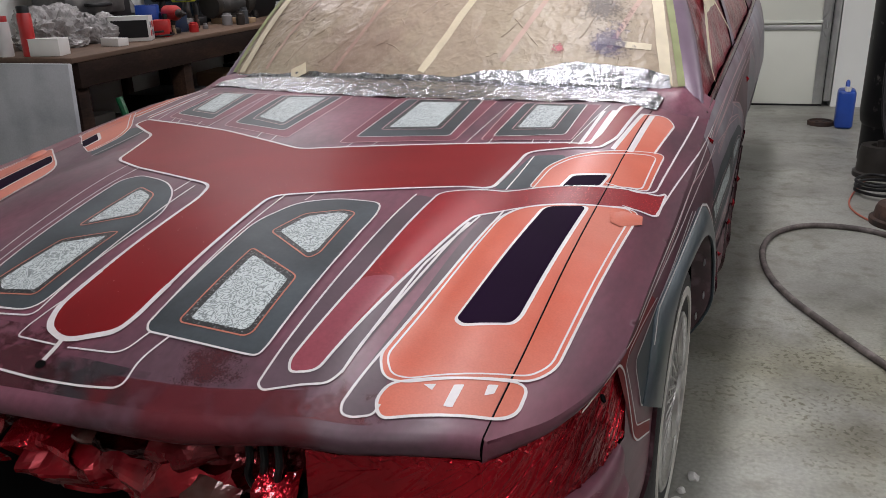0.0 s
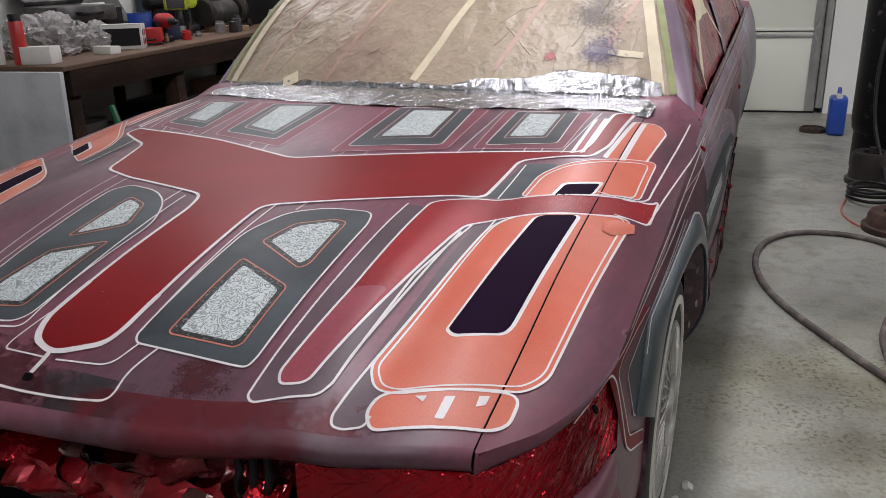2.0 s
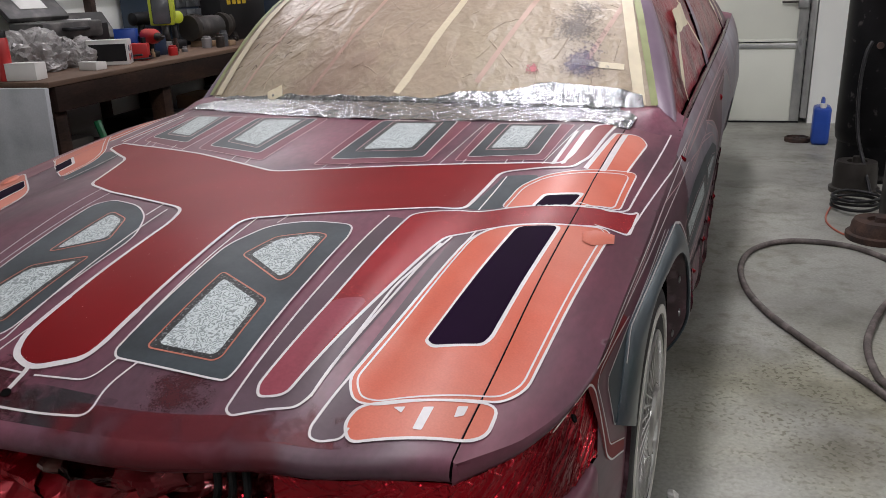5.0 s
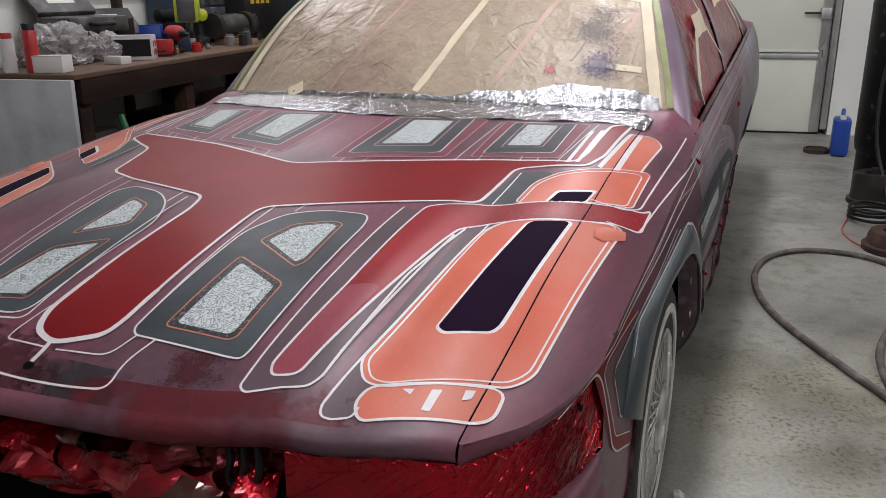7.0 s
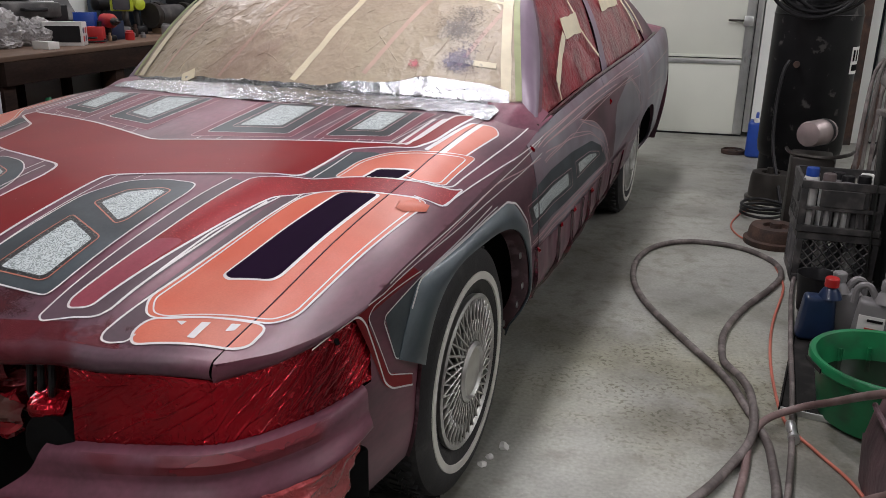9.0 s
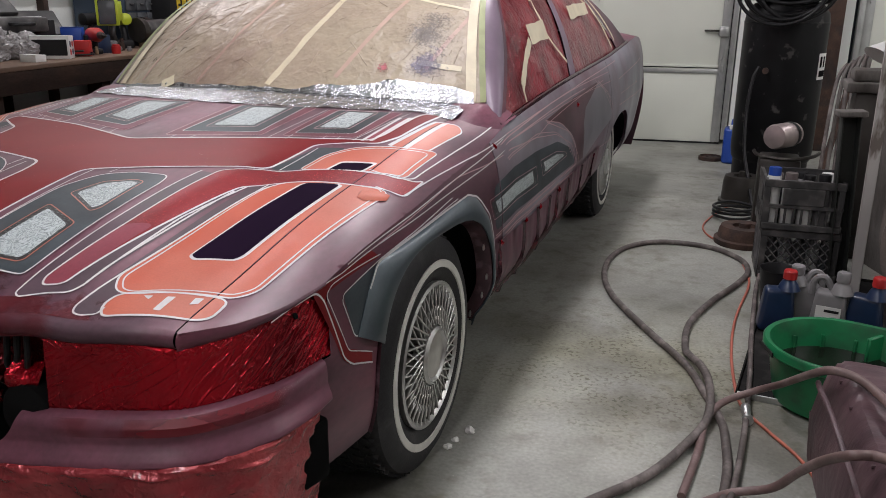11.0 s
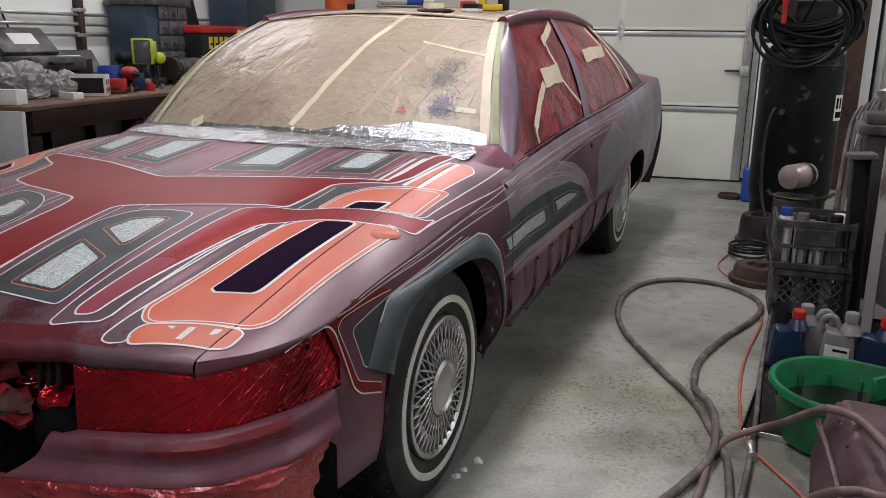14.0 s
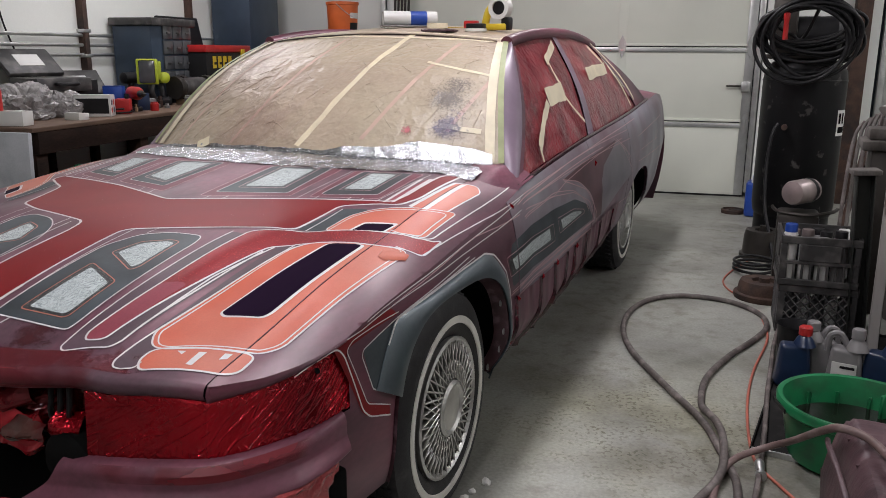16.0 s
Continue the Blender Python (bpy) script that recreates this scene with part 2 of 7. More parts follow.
def part(name, bm, material, parent, label="", smooth=True):
    ob = new(name, mesh_of(name, bm, material, smooth))
    ob.parent = parent
    return tagged(ob, label)


def thing(name, label, category, m=None, group="", kind=""):
    ob = new(name)
    ob.empty_display_size = 0.1
    if m is not None:
        ob.matrix_world = m
    return tagged(ob, label, category, group, kind)


def solo(name, bm, material, label, category, m=None, group="", kind="", smooth=True):
    ob = new(name, mesh_of(name, bm, material, smooth))
    if m is not None:
        ob.matrix_world = m
    return tagged(ob, label, category, group, kind)


def lerp_table(y, table):
    return float(np.interp(y, [a for a, _ in table], [b for _, b in table]))


def smooth_table(y, table):
    """A monotone smooth curve through (y, value) pairs."""
    ys = [a for a, _ in table]
    if y <= ys[0]:
        return table[0][1]
    if y >= ys[-1]:
        return table[-1][1]
    k = max(i for i in range(len(ys) - 1) if ys[i] <= y)
    v = [b for _, b in table]

    def slope(i):
        if i == 0 or i == len(ys) - 1:
            j = 0 if i == 0 else len(ys) - 2
            return (v[j + 1] - v[j]) / (ys[j + 1] - ys[j])
        a, b = (v[i] - v[i - 1]) / (ys[i] - ys[i - 1]), (v[i + 1] - v[i]) / (ys[i + 1] - ys[i])
        return 0.0 if a * b <= 0 else 2 * a * b / (a + b)

    h = ys[k + 1] - ys[k]
    t = (y - ys[k]) / h
    return v[k] * (2 * t ** 3 - 3 * t * t + 1) + slope(k) * h * (t ** 3 - 2 * t * t + t) + v[k + 1] * (3 * t * t - 2 * t ** 3) + slope(k + 1) * h * (t ** 3 - t * t)


# ---- garage ----
DOOR_Y, LEFT_X, RIGHT_X, REAR_Y, TOP_Z = 6.95, -2.62, 5.2, -3.2, 3.1


def garage():
    solo("floor", box(LEFT_X - 0.2, RIGHT_X + 0.2, REAR_Y - 0.2, DOOR_Y + 0.6, -0.15, 0, 0), M["concrete"], "worn grey concrete garage floor with pale stains", "floor", ROOM, kind="structure")
    solo("ceiling", box(LEFT_X - 0.2, RIGHT_X + 0.2, REAR_Y - 0.2, DOOR_Y + 0.3, TOP_Z, TOP_Z + 0.1, 0), M["ceiling"], "white painted garage ceiling", "ceiling", ROOM, kind="structure")
    solo("wall_west", box(LEFT_X - 0.15, LEFT_X, REAR_Y, DOOR_Y + 0.15, 0, TOP_Z, 0), M["white_wall"], "white painted garage side wall", "wall", ROOM, kind="structure")
    # Unseen wall; white so that it bounces fill onto the car's side.
    solo("wall_east", box(RIGHT_X, RIGHT_X + 0.15, REAR_Y, DOOR_Y + 0.15, 0, TOP_Z, 0), M["white_wall"], "white painted garage side wall", "wall", ROOM, kind="structure")
    # Unseen end wall, dull so that little light comes back from it.
    solo("wall_south", box(LEFT_X - 0.15, RIGHT_X + 0.15, REAR_Y - 0.15, REAR_Y, 0, TOP_Z, 0), M["dull_wall"], "unseen garage end wall, kept dull to limit bounced light", "wall", ROOM, kind="structure")
    bm = box(LEFT_X, -1.2, DOOR_Y, DOOR_Y + 0.15, 0, TOP_Z, 0)
    box(2.47, 3.42, DOOR_Y, DOOR_Y + 0.15, 0, TOP_Z, 0, bm)
    box(-1.2, 2.47, DOOR_Y, DOOR_Y + 0.15, 2.85, TOP_Z, 0, bm)
    box(3.42, RIGHT_X, DOOR_Y, DOOR_Y + 0.15, 2.85, TOP_Z, 0, bm)
    solo("wall_north", bm, M["white_wall"], "white wall round the overhead doors", "wall", ROOM, kind="structure")


def overhead_door(x0, x1):
    d = thing("overhead_door", "cream sectional overhead garage door, closed", "garage door", ROOM, kind="structure")
    h = 0.69
    for k in range(4):
        z0 = 0.012 + k * h
        bm = box(x0, x1, DOOR_Y + 0.02, DOOR_Y + 0.06, z0 + 0.004, z0 + h - 0.004, 0.004)
        part("door_section", bm, M["door_paint"], d)
        part("rail", box(x0, x1, DOOR_Y + 0.005, DOOR_Y + 0.02, z0 + h - 0.05, z0 + h - 0.008, 0.004), M["steel"], d, "galvanised steel stiffening rail")
        if k:
            part("rail", box(x0, x1, DOOR_Y + 0.005, DOOR_Y + 0.02, z0 + 0.006, z0 + 0.03, 0.004), M["door_paint"], d)
    part("bottom_seal", box(x0, x1, DOOR_Y + 0.015, DOOR_Y + 0.065, 0, 0.016, 0.003), M["black_plastic"], d, "black rubber bottom seal")
    n = 3
    for i in range(n + 1):
        x = x0 + 0.04 + (x1 - x0 - 0.08) * i / n
        part("stile", box(x - 0.04, x + 0.04, DOOR_Y + 0.009, DOOR_Y + 0.02, 0.02, 2.75, 0.002), M["door_paint" if 0 < i < n else "steel"], d)
        for k in (1, 2, 3):
            z = 0.012 + k * h
            bm = bmesh.new()
            six = [(-0.035, -0.035), (0, -0.11), (0.035, -0.035), (0.035, 0.035), (0, 0.11), (-0.035, 0.035)]
            back = [bm.verts.new((x + a, DOOR_Y + 0.006, z + c)) for a, c in six]
            front = [bm.verts.new((x + a * 0.9, DOOR_Y - 0.006, z + c * 0.95)) for a, c in six]
            bm.faces.new(front)
            for a in range(6):
                bm.faces.new((back[a], back[(a + 1) % 6], front[(a + 1) % 6], front[a]))
            lathe([(0.013, -0.03), (0.013, 0.03)], 12, bm, Matrix.Translation((x, DOOR_Y - 0.01, z)))
            part("hinge", bm, M["steel"], d, "galvanised hinge")
    lock = part("lock", box(x1 - 0.10, x1 - 0.02, DOOR_Y - 0.035, DOOR_Y + 0.009, 0.99, 1.08, 0.006), M["steel"], d, "galvanised slide lock")
    part("lock_handle", box(x1 - 0.23, x1 - 0.10, DOOR_Y - 0.02, DOOR_Y - 0.008, 1.03, 1.048, 0.003), M["dark_steel"], lock)
    for x in (x0 - 0.03, x1 + 0.03):
        part("track", box(x - 0.025, x + 0.025, DOOR_Y - 0.03, DOOR_Y + 0.02, 0.05, 2.8, 0.004), M["steel"], d, "galvanised roller track")
    return d

# ---- the car's form ----
ZC = [(0.06, 0.69), (0.12, 0.715), (0.2, 0.752), (0.3, 0.787), (0.5, 0.835), (0.73, 0.872), (1.0, 0.893), (1.3, 0.925), (1.55, 0.948), (1.9, 0.96)]
NOSE = [(0.0, 0.10), (0.3, 0.118), (0.5, 0.16), (0.65, 0.205), (0.744, 0.25)]
EDGE_X = [(0.25, 0.744), (0.35, 0.815), (0.47, 0.858), (0.6, 0.876), (0.9, 0.880), (1.3, 0.882), (1.83, 0.880), (2.8, 0.885), (3.9, 0.88), (4.8, 0.87), (5.4, 0.84)]
EDGE_Z = [(1.5, 0.838), (1.83, 0.872), (2.8, 0.94), (3.9, 0.985), (4.5, 1.025), (5.0, 1.055), (5.4, 1.03)]
WIDE = [(0.25, 0.79), (0.4, 0.845), (0.55, 0.88), (0.8, 0.908), (1.1, 0.926), (1.6, 0.938), (2.0, 0.945), (3.5, 0.945), (4.6, 0.95), (5.4, 0.89)]
SEAM_X = 0.738


def top_z(x, y):
    fall = 1.1 if x >= 0 else 0.35
    x = abs(x)
    k = max(0.0, min(1.0, (x - 0.47) / 0.12))
    step = smooth_table(y, [(0.1, 0.008), (0.25, 0.02), (0.46, 0.034), (0.7, 0.026), (0.92, 0.012), (1.2, 0.0)]) * k * k * (3 - 2 * k)
    return smooth_table(y, ZC) - 0.02 * (x / 0.65) ** 2 - fall * max(0.0, x - 0.6) ** 2 - step * max(0.0, 1 - 6 * max(0.0, x - 0.76))


def nose_y(x):
    return smooth_table(abs(x), NOSE)


def edge(y, s=1):
    """Where the top turns into the side: x, z."""
    x = smooth_table(y, EDGE_X)
    za = top_z(s * x, min(y, 1.9))
    if y <= 1.5:
        return x, za
    zb = smooth_table(y, EDGE_Z)
    k = min(1.0, (y - 1.5) / 0.3)
    return x, za * (1 - k) + zb * k


def side_x(y, z):
    xe, ze = edge(y)
    d = max(0.0, ze - z)
    w = smooth_table(y, WIDE)
    x = xe + (w - xe) * (1 - math.exp(-d / 0.11))
    tuck = 0.06 * max(0.0, min(1.0, (y - 1.45) / 0.1)) * max(0.0, min(1.0, (0.43 - z) / 0.14)) ** 1.5
    return x - tuck - 1.1 * max(0.0, 0.42 - z) ** 2 - 0.05 * max(0.0, min(1.0, (y - 2.0) / 1.5)) * max(0.0, min(1.0, (0.70 - z) / 0.3))


def outline(a, out=0.0):
    """The plan of the nose from its middle (a = 0) round the corner (a = 1), pushed outwards."""
    xs = [(0, 0.0), (0.2, 0.3), (0.36, 0.5), (0.48, 0.65), (0.58, 0.744), (0.72, 0.815), (0.86, 0.858), (1.0, 0.876)]
    ys = [(0, 0.10), (0.2, 0.118), (0.36, 0.16), (0.48, 0.205), (0.58, 0.25), (0.72, 0.35), (0.86, 0.47), (1.0, 0.60)]
    x, y = smooth_table(a, xs), smooth_table(a, ys)
    b = min(1.0, a + 0.01)
    c = max(0.0, a - 0.01)
    dx, dy = smooth_table(b, xs) - smooth_table(c, xs), smooth_table(b, ys) - smooth_table(c, ys)
    n = math.hypot(dx, dy)
    return x + out * dy / n, y - out * dx / n


def side_sheet(s, y0, y1, z_low, step=0.03, arches=(), z_top=None):
    """A body side from y0 to y1, open at the wheel arches (centre y, centre z, half width, height, squareness)."""
    ny, nz = max(2, round((y1 - y0) / step)), 26

    def at(u, v):
        y = y0 + (y1 - y0) * u
        xe, ze = edge(y, s)
        zt = ze if z_top is None else min(ze, z_top(y))
        z = zt + (z_low - zt) * v
        return Vector((s * side_x(y, z), y, z))

    bm = sheet(ny, nz, at)
    for cy, cz, a, b, n in arches:
        def rho(p):
            return (abs((p.y - cy) / a) ** n + abs((p.z - cz) / b) ** n) ** (1 / n)
        dead = [f for f in bm.faces if rho(f.calc_center_median()) < 1]
        bmesh.ops.delete(bm, geom=dead, context="FACES")
        for v in bm.verts:
            d = rho(v.co)
            if v.is_boundary and abs(d - 1) < 0.085 and v.co.z > z_low + 0.01:
                y, z = cy + (v.co.y - cy) / d, cz + (v.co.z - cz) / d
                v.co = Vector((s * side_x(y, z), y, z))
    return bm


def thicken(bm, t=0.004):
    bmesh.ops.recalc_face_normals(bm, faces=bm.faces)
    bmesh.ops.solidify(bm, geom=bm.faces[:], thickness=t)
    return bm


FRONT_ARCH, REAR_ARCH = (1.13, 0.30, 0.40, 0.386, 3.1), (4.15, 0.28, 0.41, 0.37, 2.4)


def arch_point(arch, angle, grow=1.0):
    """A point (y, z) of a wheel opening, its outline grown or shrunk."""
    cy, cz, a, b, n = arch
    c, k = math.cos(angle), math.sin(angle)
    d = (abs(c / a) ** n + abs(k / b) ** n) ** (-1 / n) * grow
    return cy + d * c, cz + d * k


car = thing("car", "full-size sedan in purple-grey primer with red and orange panel paint", "car")


def hood_point(u, v):
    x = (u * 2 - 1) * SEAM_X
    y0 = nose_y(x)
    if v < 0.06:
        k = v / 0.06
        a = radians(-55 + 135 * k)
        return Vector((x, y0 + 0.024 * (1 - math.cos(a)) - (0.004 if k < 1 else 0), top_z(x, y0 + 0.02) - 0.021 * (1 - math.sin(a))))
    y = y0 + 0.02 + (1.70 - y0 - 0.02) * (v - 0.06) / 0.94
    return Vector((x, y, top_z(x, y)))


def build_body():
    hood = part("hood", sheet(150, 130, hood_point), M["primer"], car, "hood in sanded purple-grey primer with panel paint")
    fenders = {}
    for s in (1, -1):
        def top(u, v, s=s):
            y = 0.252 + (1.86 - 0.252) * v
            xe, ze = edge(y, s)
            x = SEAM_X + 0.0022 + (xe - SEAM_X - 0.0022) * u
            return Vector((s * x, y, top_z(s * x, y) + (ze - top_z(s * xe, min(y, 1.9))) * u))
        bm = sheet(14, 110, top)
        low = side_sheet(s, 0.56, 1.64, 0.28, 0.024, (FRONT_ARCH,))
        me = bpy.data.meshes.new("tmp")
        low.to_mesh(me)
        low.free()
        bm.from_mesh(me)
        low = side_sheet(s, 0.42, 0.562, 0.28, 0.024, (), lambda y: 0.552)
        me3 = bpy.data.meshes.new("tmp")
        low.to_mesh(me3)
        low.free()
        bm.from_mesh(me3)
        bpy.data.meshes.remove(me3)
        def lip(u, v, s=s):
            y = 0.252 + (0.56 - 0.252) * u
            xe, ze = edge(y, s)
            return Vector((s * (xe + 0.005 * math.sin(v * 2.4) - 0.012 * v ** 3), y - 0.002 * v, ze - (0.036 - 0.024 * min(1.0, (y - 0.252) / 0.25)) * v))
        low = sheet(16, 6, lip)
        me2 = bpy.data.meshes.new("tmp")
        low.to_mesh(me2)
        low.free()
        bm.from_mesh(me2)
        bpy.data.meshes.remove(me)
        bpy.data.meshes.remove(me2)
        def corner(u, v, s=s):
            p = hood_point(1 if s > 0 else 0, 0.06 * (1 - v))
            return Vector((p.x, p.y, p.z)).lerp(lip(0, v), 0.3 + 0.7 * u)
        low = sheet(3, 8, corner)
        me4 = bpy.data.meshes.new("tmp")
        low.to_mesh(me4)
        low.free()
        bm.from_mesh(me4)
        bpy.data.meshes.remove(me4)
        bmesh.ops.remove_doubles(bm, verts=bm.verts, dist=0.0006)
        fenders[s] = part("fender", bm, M["fender_primer"], car, "front fender in sanded wine-purple primer")
        for name, y0, y1, arches in (("front_door", 1.648, 2.775, ()), ("rear_door", 2.783, 3.70, (REAR_ARCH,)), ("quarter_panel", 3.708, 5.36, (REAR_ARCH,))):
            fenders[s, name] = part(name, thicken(side_sheet(s, y0, y1, 0.28, 0.045, arches)), M["door_primer"], car)
    return hood, fenders


hood, panels = build_body()


def wind(u, v):
    """The windshield: u from -1 to 1 across, v from 0 at the cowl to 1 at the roof."""
    xb, yb, zb = 0.80 * u, 1.70 + 0.15 * u * u, 0.962 - 0.037 * u * u
    xt, yt, zt = 0.60 * u, 2.40 + 0.06 * u * u, 1.405 - 0.037 * u * u
    bulge = 0.07 * math.sin(math.pi * v)
    return Vector((xb + (xt - xb) * v, yb + (yt - yb) * v - bulge * 0.5, zb + (zt - zb) * v + bulge * 0.8))


def roof(u, v):
    x = 0.60 * u
    y0, y1 = 2.40 + 0.06 * u * u, 4.12 - 0.05 * u * u
    return Vector((x, y0 + (y1 - y0) * v, 1.368 + 0.037 * (1 - u * u) + 0.055 * max(0.0, math.sin(math.pi * min(1, v))) ** 0.8))


def house_side(u, v, s=1, out=0.0):
    """The side of the cabin: u from the windshield back, v from the belt up to the roof rail."""
    yb = 1.80 + (4.62 - 1.80) * u
    yt = 2.46 + (4.07 - 2.46) * u
    xe, ze = edge(yb)
    top = roof(1, min(1, max(0, (yt - 2.46) / 1.61)))
    k = v ** 1.0
    x = (xe - 0.03) + (0.60 - xe + 0.03) * k + 0.03 * math.sin(math.pi * v) + out
    return Vector((s * x, yb + (yt - yb) * v, ze + 0.004 + (top.z - ze) * v))


def paper_point(u, v):
    p = wind(u, v)
    n = noise.noise(p * 5.0) * 0.006 + noise.noise(p * 14.0) * 0.004 + 0.004 * (abs(noise.noise(Vector((p.x * 30, p.z * 9, 2)))) - 0.25)
    return p + Vector((0, -0.7, 0.7)) * n


def build_cabin():
    part("windshield_cover", sheet(120, 80, lambda u, v: paper_point(u * 2 - 1, v)), M["paper"], car, "wrinkled brown masking paper over the windshield")
    part("roof", sheet(30, 40, lambda u, v: roof(u * 2 - 1, v)), M["primer"], car)
    part("roof_cover", sheet(30, 12, lambda u, v: roof(u * 2 - 1, v * 0.6) + Vector((0, 0, 0.005))), M["paper"], car, "brown masking paper over the front of the roof")
    for s in (1, -1):
        for name, u0, u1, mat, out, lab in (("pillar", 0.0, 0.035, "primer", 0.007, ""), ("window_cover", 0.035, 0.40, "window_film", 0.0, "crinkled red masking film over the side window"),
                                            ("pillar", 0.40, 0.442, "pillar_primer", 0.007, ""), ("window_cover", 0.442, 0.87, "window_film", 0.0, "crinkled red masking film over the side window"),
                                            ("pillar", 0.87, 1.0, "primer", 0.007, "")):
            bm = sheet(40, 34, lambda u, v, s=s, u0=u0, u1=u1, out=out: house_side(u0 + (u1 - u0) * u, v, s, out) + (Vector((s, 0, 0)) * (0.006 * noise.noise(house_side(u0 + (u1 - u0) * u, v, s) * 7) + 0.004 * (0.3 - abs(noise.noise(house_side(u0 + (u1 - u0) * u, v, s) * 17)))) if out == 0 else Vector()))
            part(name, bm, M[mat], car, lab)
        part("roof_rail", tube([house_side(k / 8, 1.0, s, -0.002) + Vector((0, 0, 0.0)) for k in range(9)], 0.028, 10, 4), M["fender_primer"], car)
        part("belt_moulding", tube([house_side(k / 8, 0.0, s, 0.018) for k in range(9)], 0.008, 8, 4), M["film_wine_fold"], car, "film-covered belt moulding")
    part("rear_window", sheet(16, 10, lambda u, v: Vector(((u * 2 - 1) * (0.58 + 0.12 * v), 4.1 + 0.62 * v, 1.40 - 0.33 * v))), M["film"], car)
    def deck(u, v):
        y = 4.6 + 0.76 * v
        xe, ze = edge(y)
        x = (u * 2 - 1)
        return Vector((x * xe, y, ze + 0.075 * (1 - abs(x) ** 2.5)))
    part("trunk_lid", sheet(24, 14, deck), M["primer"], car)
    part("rear_fascia", sheet(24, 10, lambda u, v: Vector(((u * 2 - 1) * (edge(5.36)[0] + 0.05 * math.sin(math.pi * v)), 5.36 + 0.06 * math.sin(math.pi * v), edge(5.36)[1] + (0.25 - edge(5.36)[1]) * v + 0.07 * (1 - v) * (1 - abs(u * 2 - 1) ** 2.5)))), M["primer"], car)
    for s in (1, -1):
        def cowl(u, v, s=s):
            y = 1.66 + 0.30 * v
            xe, ze = edge(y, s)
            x = 0.70 + (xe + 0.002 - 0.70) * u
            flat = top_z(s * x, min(y, 1.9)) - 0.004
            k = max(0.0, min(1.0, v / 0.5))
            high = ze + 0.004 + (0.935 - ze) * min(1.0, max(0.0, (xe - x) / max(0.02, xe - 0.80)))
            return Vector((s * x, y, flat + (high - flat) * k * k * (3 - 2 * k)))
        part("cowl_corner", sheet(14, 14, cowl), M["primer"], car)
    # Added black slab closes off the inside of the cabin.
    part("shelf", box(-0.78, 0.78, 1.62, 4.7, 0.80, 0.83, 0.01), M["underbody_shade"], car)


def build_front():
    for s in (1, -1):
        def lamp(u, v, s=s):
            a = 0.37 + (0.985 - 0.37) * u
            x, y = outline(a, -0.006 + 0.010 * v)
            zt = (top_z(s * x, max(y, nose_y(min(x, 0.744)))) if a < 0.58 else edge(max(0.25, y), s)[1]) - (0.034 if a < 0.58 else 0.034 - 0.023 * min(1.0, (a - 0.58) / 0.28))
            z = zt + (0.556 - zt) * v
            g = 5 * a
            def ridge(p, q, seed, sharp):
                return max(0.0, 1 - abs(noise.noise(Vector((p, q, seed)))) / sharp)
            n = 0.003 * noise.noise(Vector((x * 5, y * 5, z * 6)))
            turn = max(0.0, a - 0.5)
            flow = z * 30 - g * 4.5
            n += 0.0030 * ridge(g * 1.2 + z * 6, flow * 1.3, 4, 0.10) * min(1.0, 0.55 + 2.0 * turn)
            n += 0.0011 * ridge(g * 2.5, flow * 2.6, 14, 0.12) * min(1.0, 0.5 + 2.0 * turn)
            n += 0.0012 * ridge(g * 16, z * 9, 8, 0.12) * max(0.0, min(1.0, (v - 0.45) * 3)) * max(0.0, 1 - 4 * turn)
            n += 0.0005 * noise.noise(Vector((g * 24, z * 60, 2)))
            n += 0.0028 * math.exp(-((v - 0.06) / 0.07) ** 2) * ridge(g * 9, z * 60 + g * 8, 1, 0.18)
            n += 0.0020 * math.exp(-((v - 0.95) / 0.05) ** 2) * ridge(g * 10, z * 50, 5, 0.2)
            n += 0.0025 * math.exp(-((u - 0.33) / 0.005) ** 2)
            p = outline(a, -0.007 + 0.012 * v + n)
            return Vector((s * p[0], p[1], z))
        rng = random.Random(21)
        bm = bmesh.new()
        for k in range(34):
            u0, v0 = rng.uniform(0.02, 0.95), rng.uniform(0.03, 0.97) if k % 3 else rng.uniform(0.02, 0.16)
            d, ln = (rng.uniform(-1.0, -0.3) if u0 > 0.45 else rng.choice((1.5, 1.6, 0.2, -0.4))), rng.uniform(0.02, 0.09)
            q = [Vector(lamp(min(0.99, max(0.01, u0 + ln * i * 0.35 * math.cos(d))), min(0.99, max(0.01, v0 - ln * i * 0.9 * math.sin(d) + 0.01 * rng.uniform(-1, 1))))) for i in range(4)]
            tube(q, rng.uniform(0.0004, 0.0009), 6, 4, bm)
        tagged(part("film_crease", bm, M["film"], car), "sharp glossy creases in the red film", kind="stuff")
        part("headlamp_cover", sheet(420, 120, lamp), M["film"], car, "glossy crinkled red masking film over the headlamp")
    prof = [(0.556, 0.0), (0.553, 0.020), (0.545, 0.032), (0.532, 0.037), (0.518, 0.0375), (0.506, 0.038), (0.496, 0.043), (0.486, 0.051), (0.476, 0.058), (0.469, 0.060), (0.463, 0.052)]
    pz, po = [(i, z) for i, (z, o) in enumerate(prof)], [(i, o) for i, (z, o) in enumerate(prof)]

    def bump(a, v):
        k = v * (len(prof) - 1)
        z, o = smooth_table(k, pz), smooth_table(k, po)
        p = outline(abs(a), o * (1 if abs(a) < 0.75 else 1 - 0.5 * (abs(a) - 0.75) / 0.18))
        return Vector((math.copysign(p[0], a), p[1], z))
    for s in (1, -1):
        part("bumper", sheet(110, 40, lambda u, v, s=s: bump(s * (0.335 - 0.10 * v * v + (0.595 + 0.10 * v * v) * u), v)), M["primer"], car, "front bumper in streaky purple-grey primer")
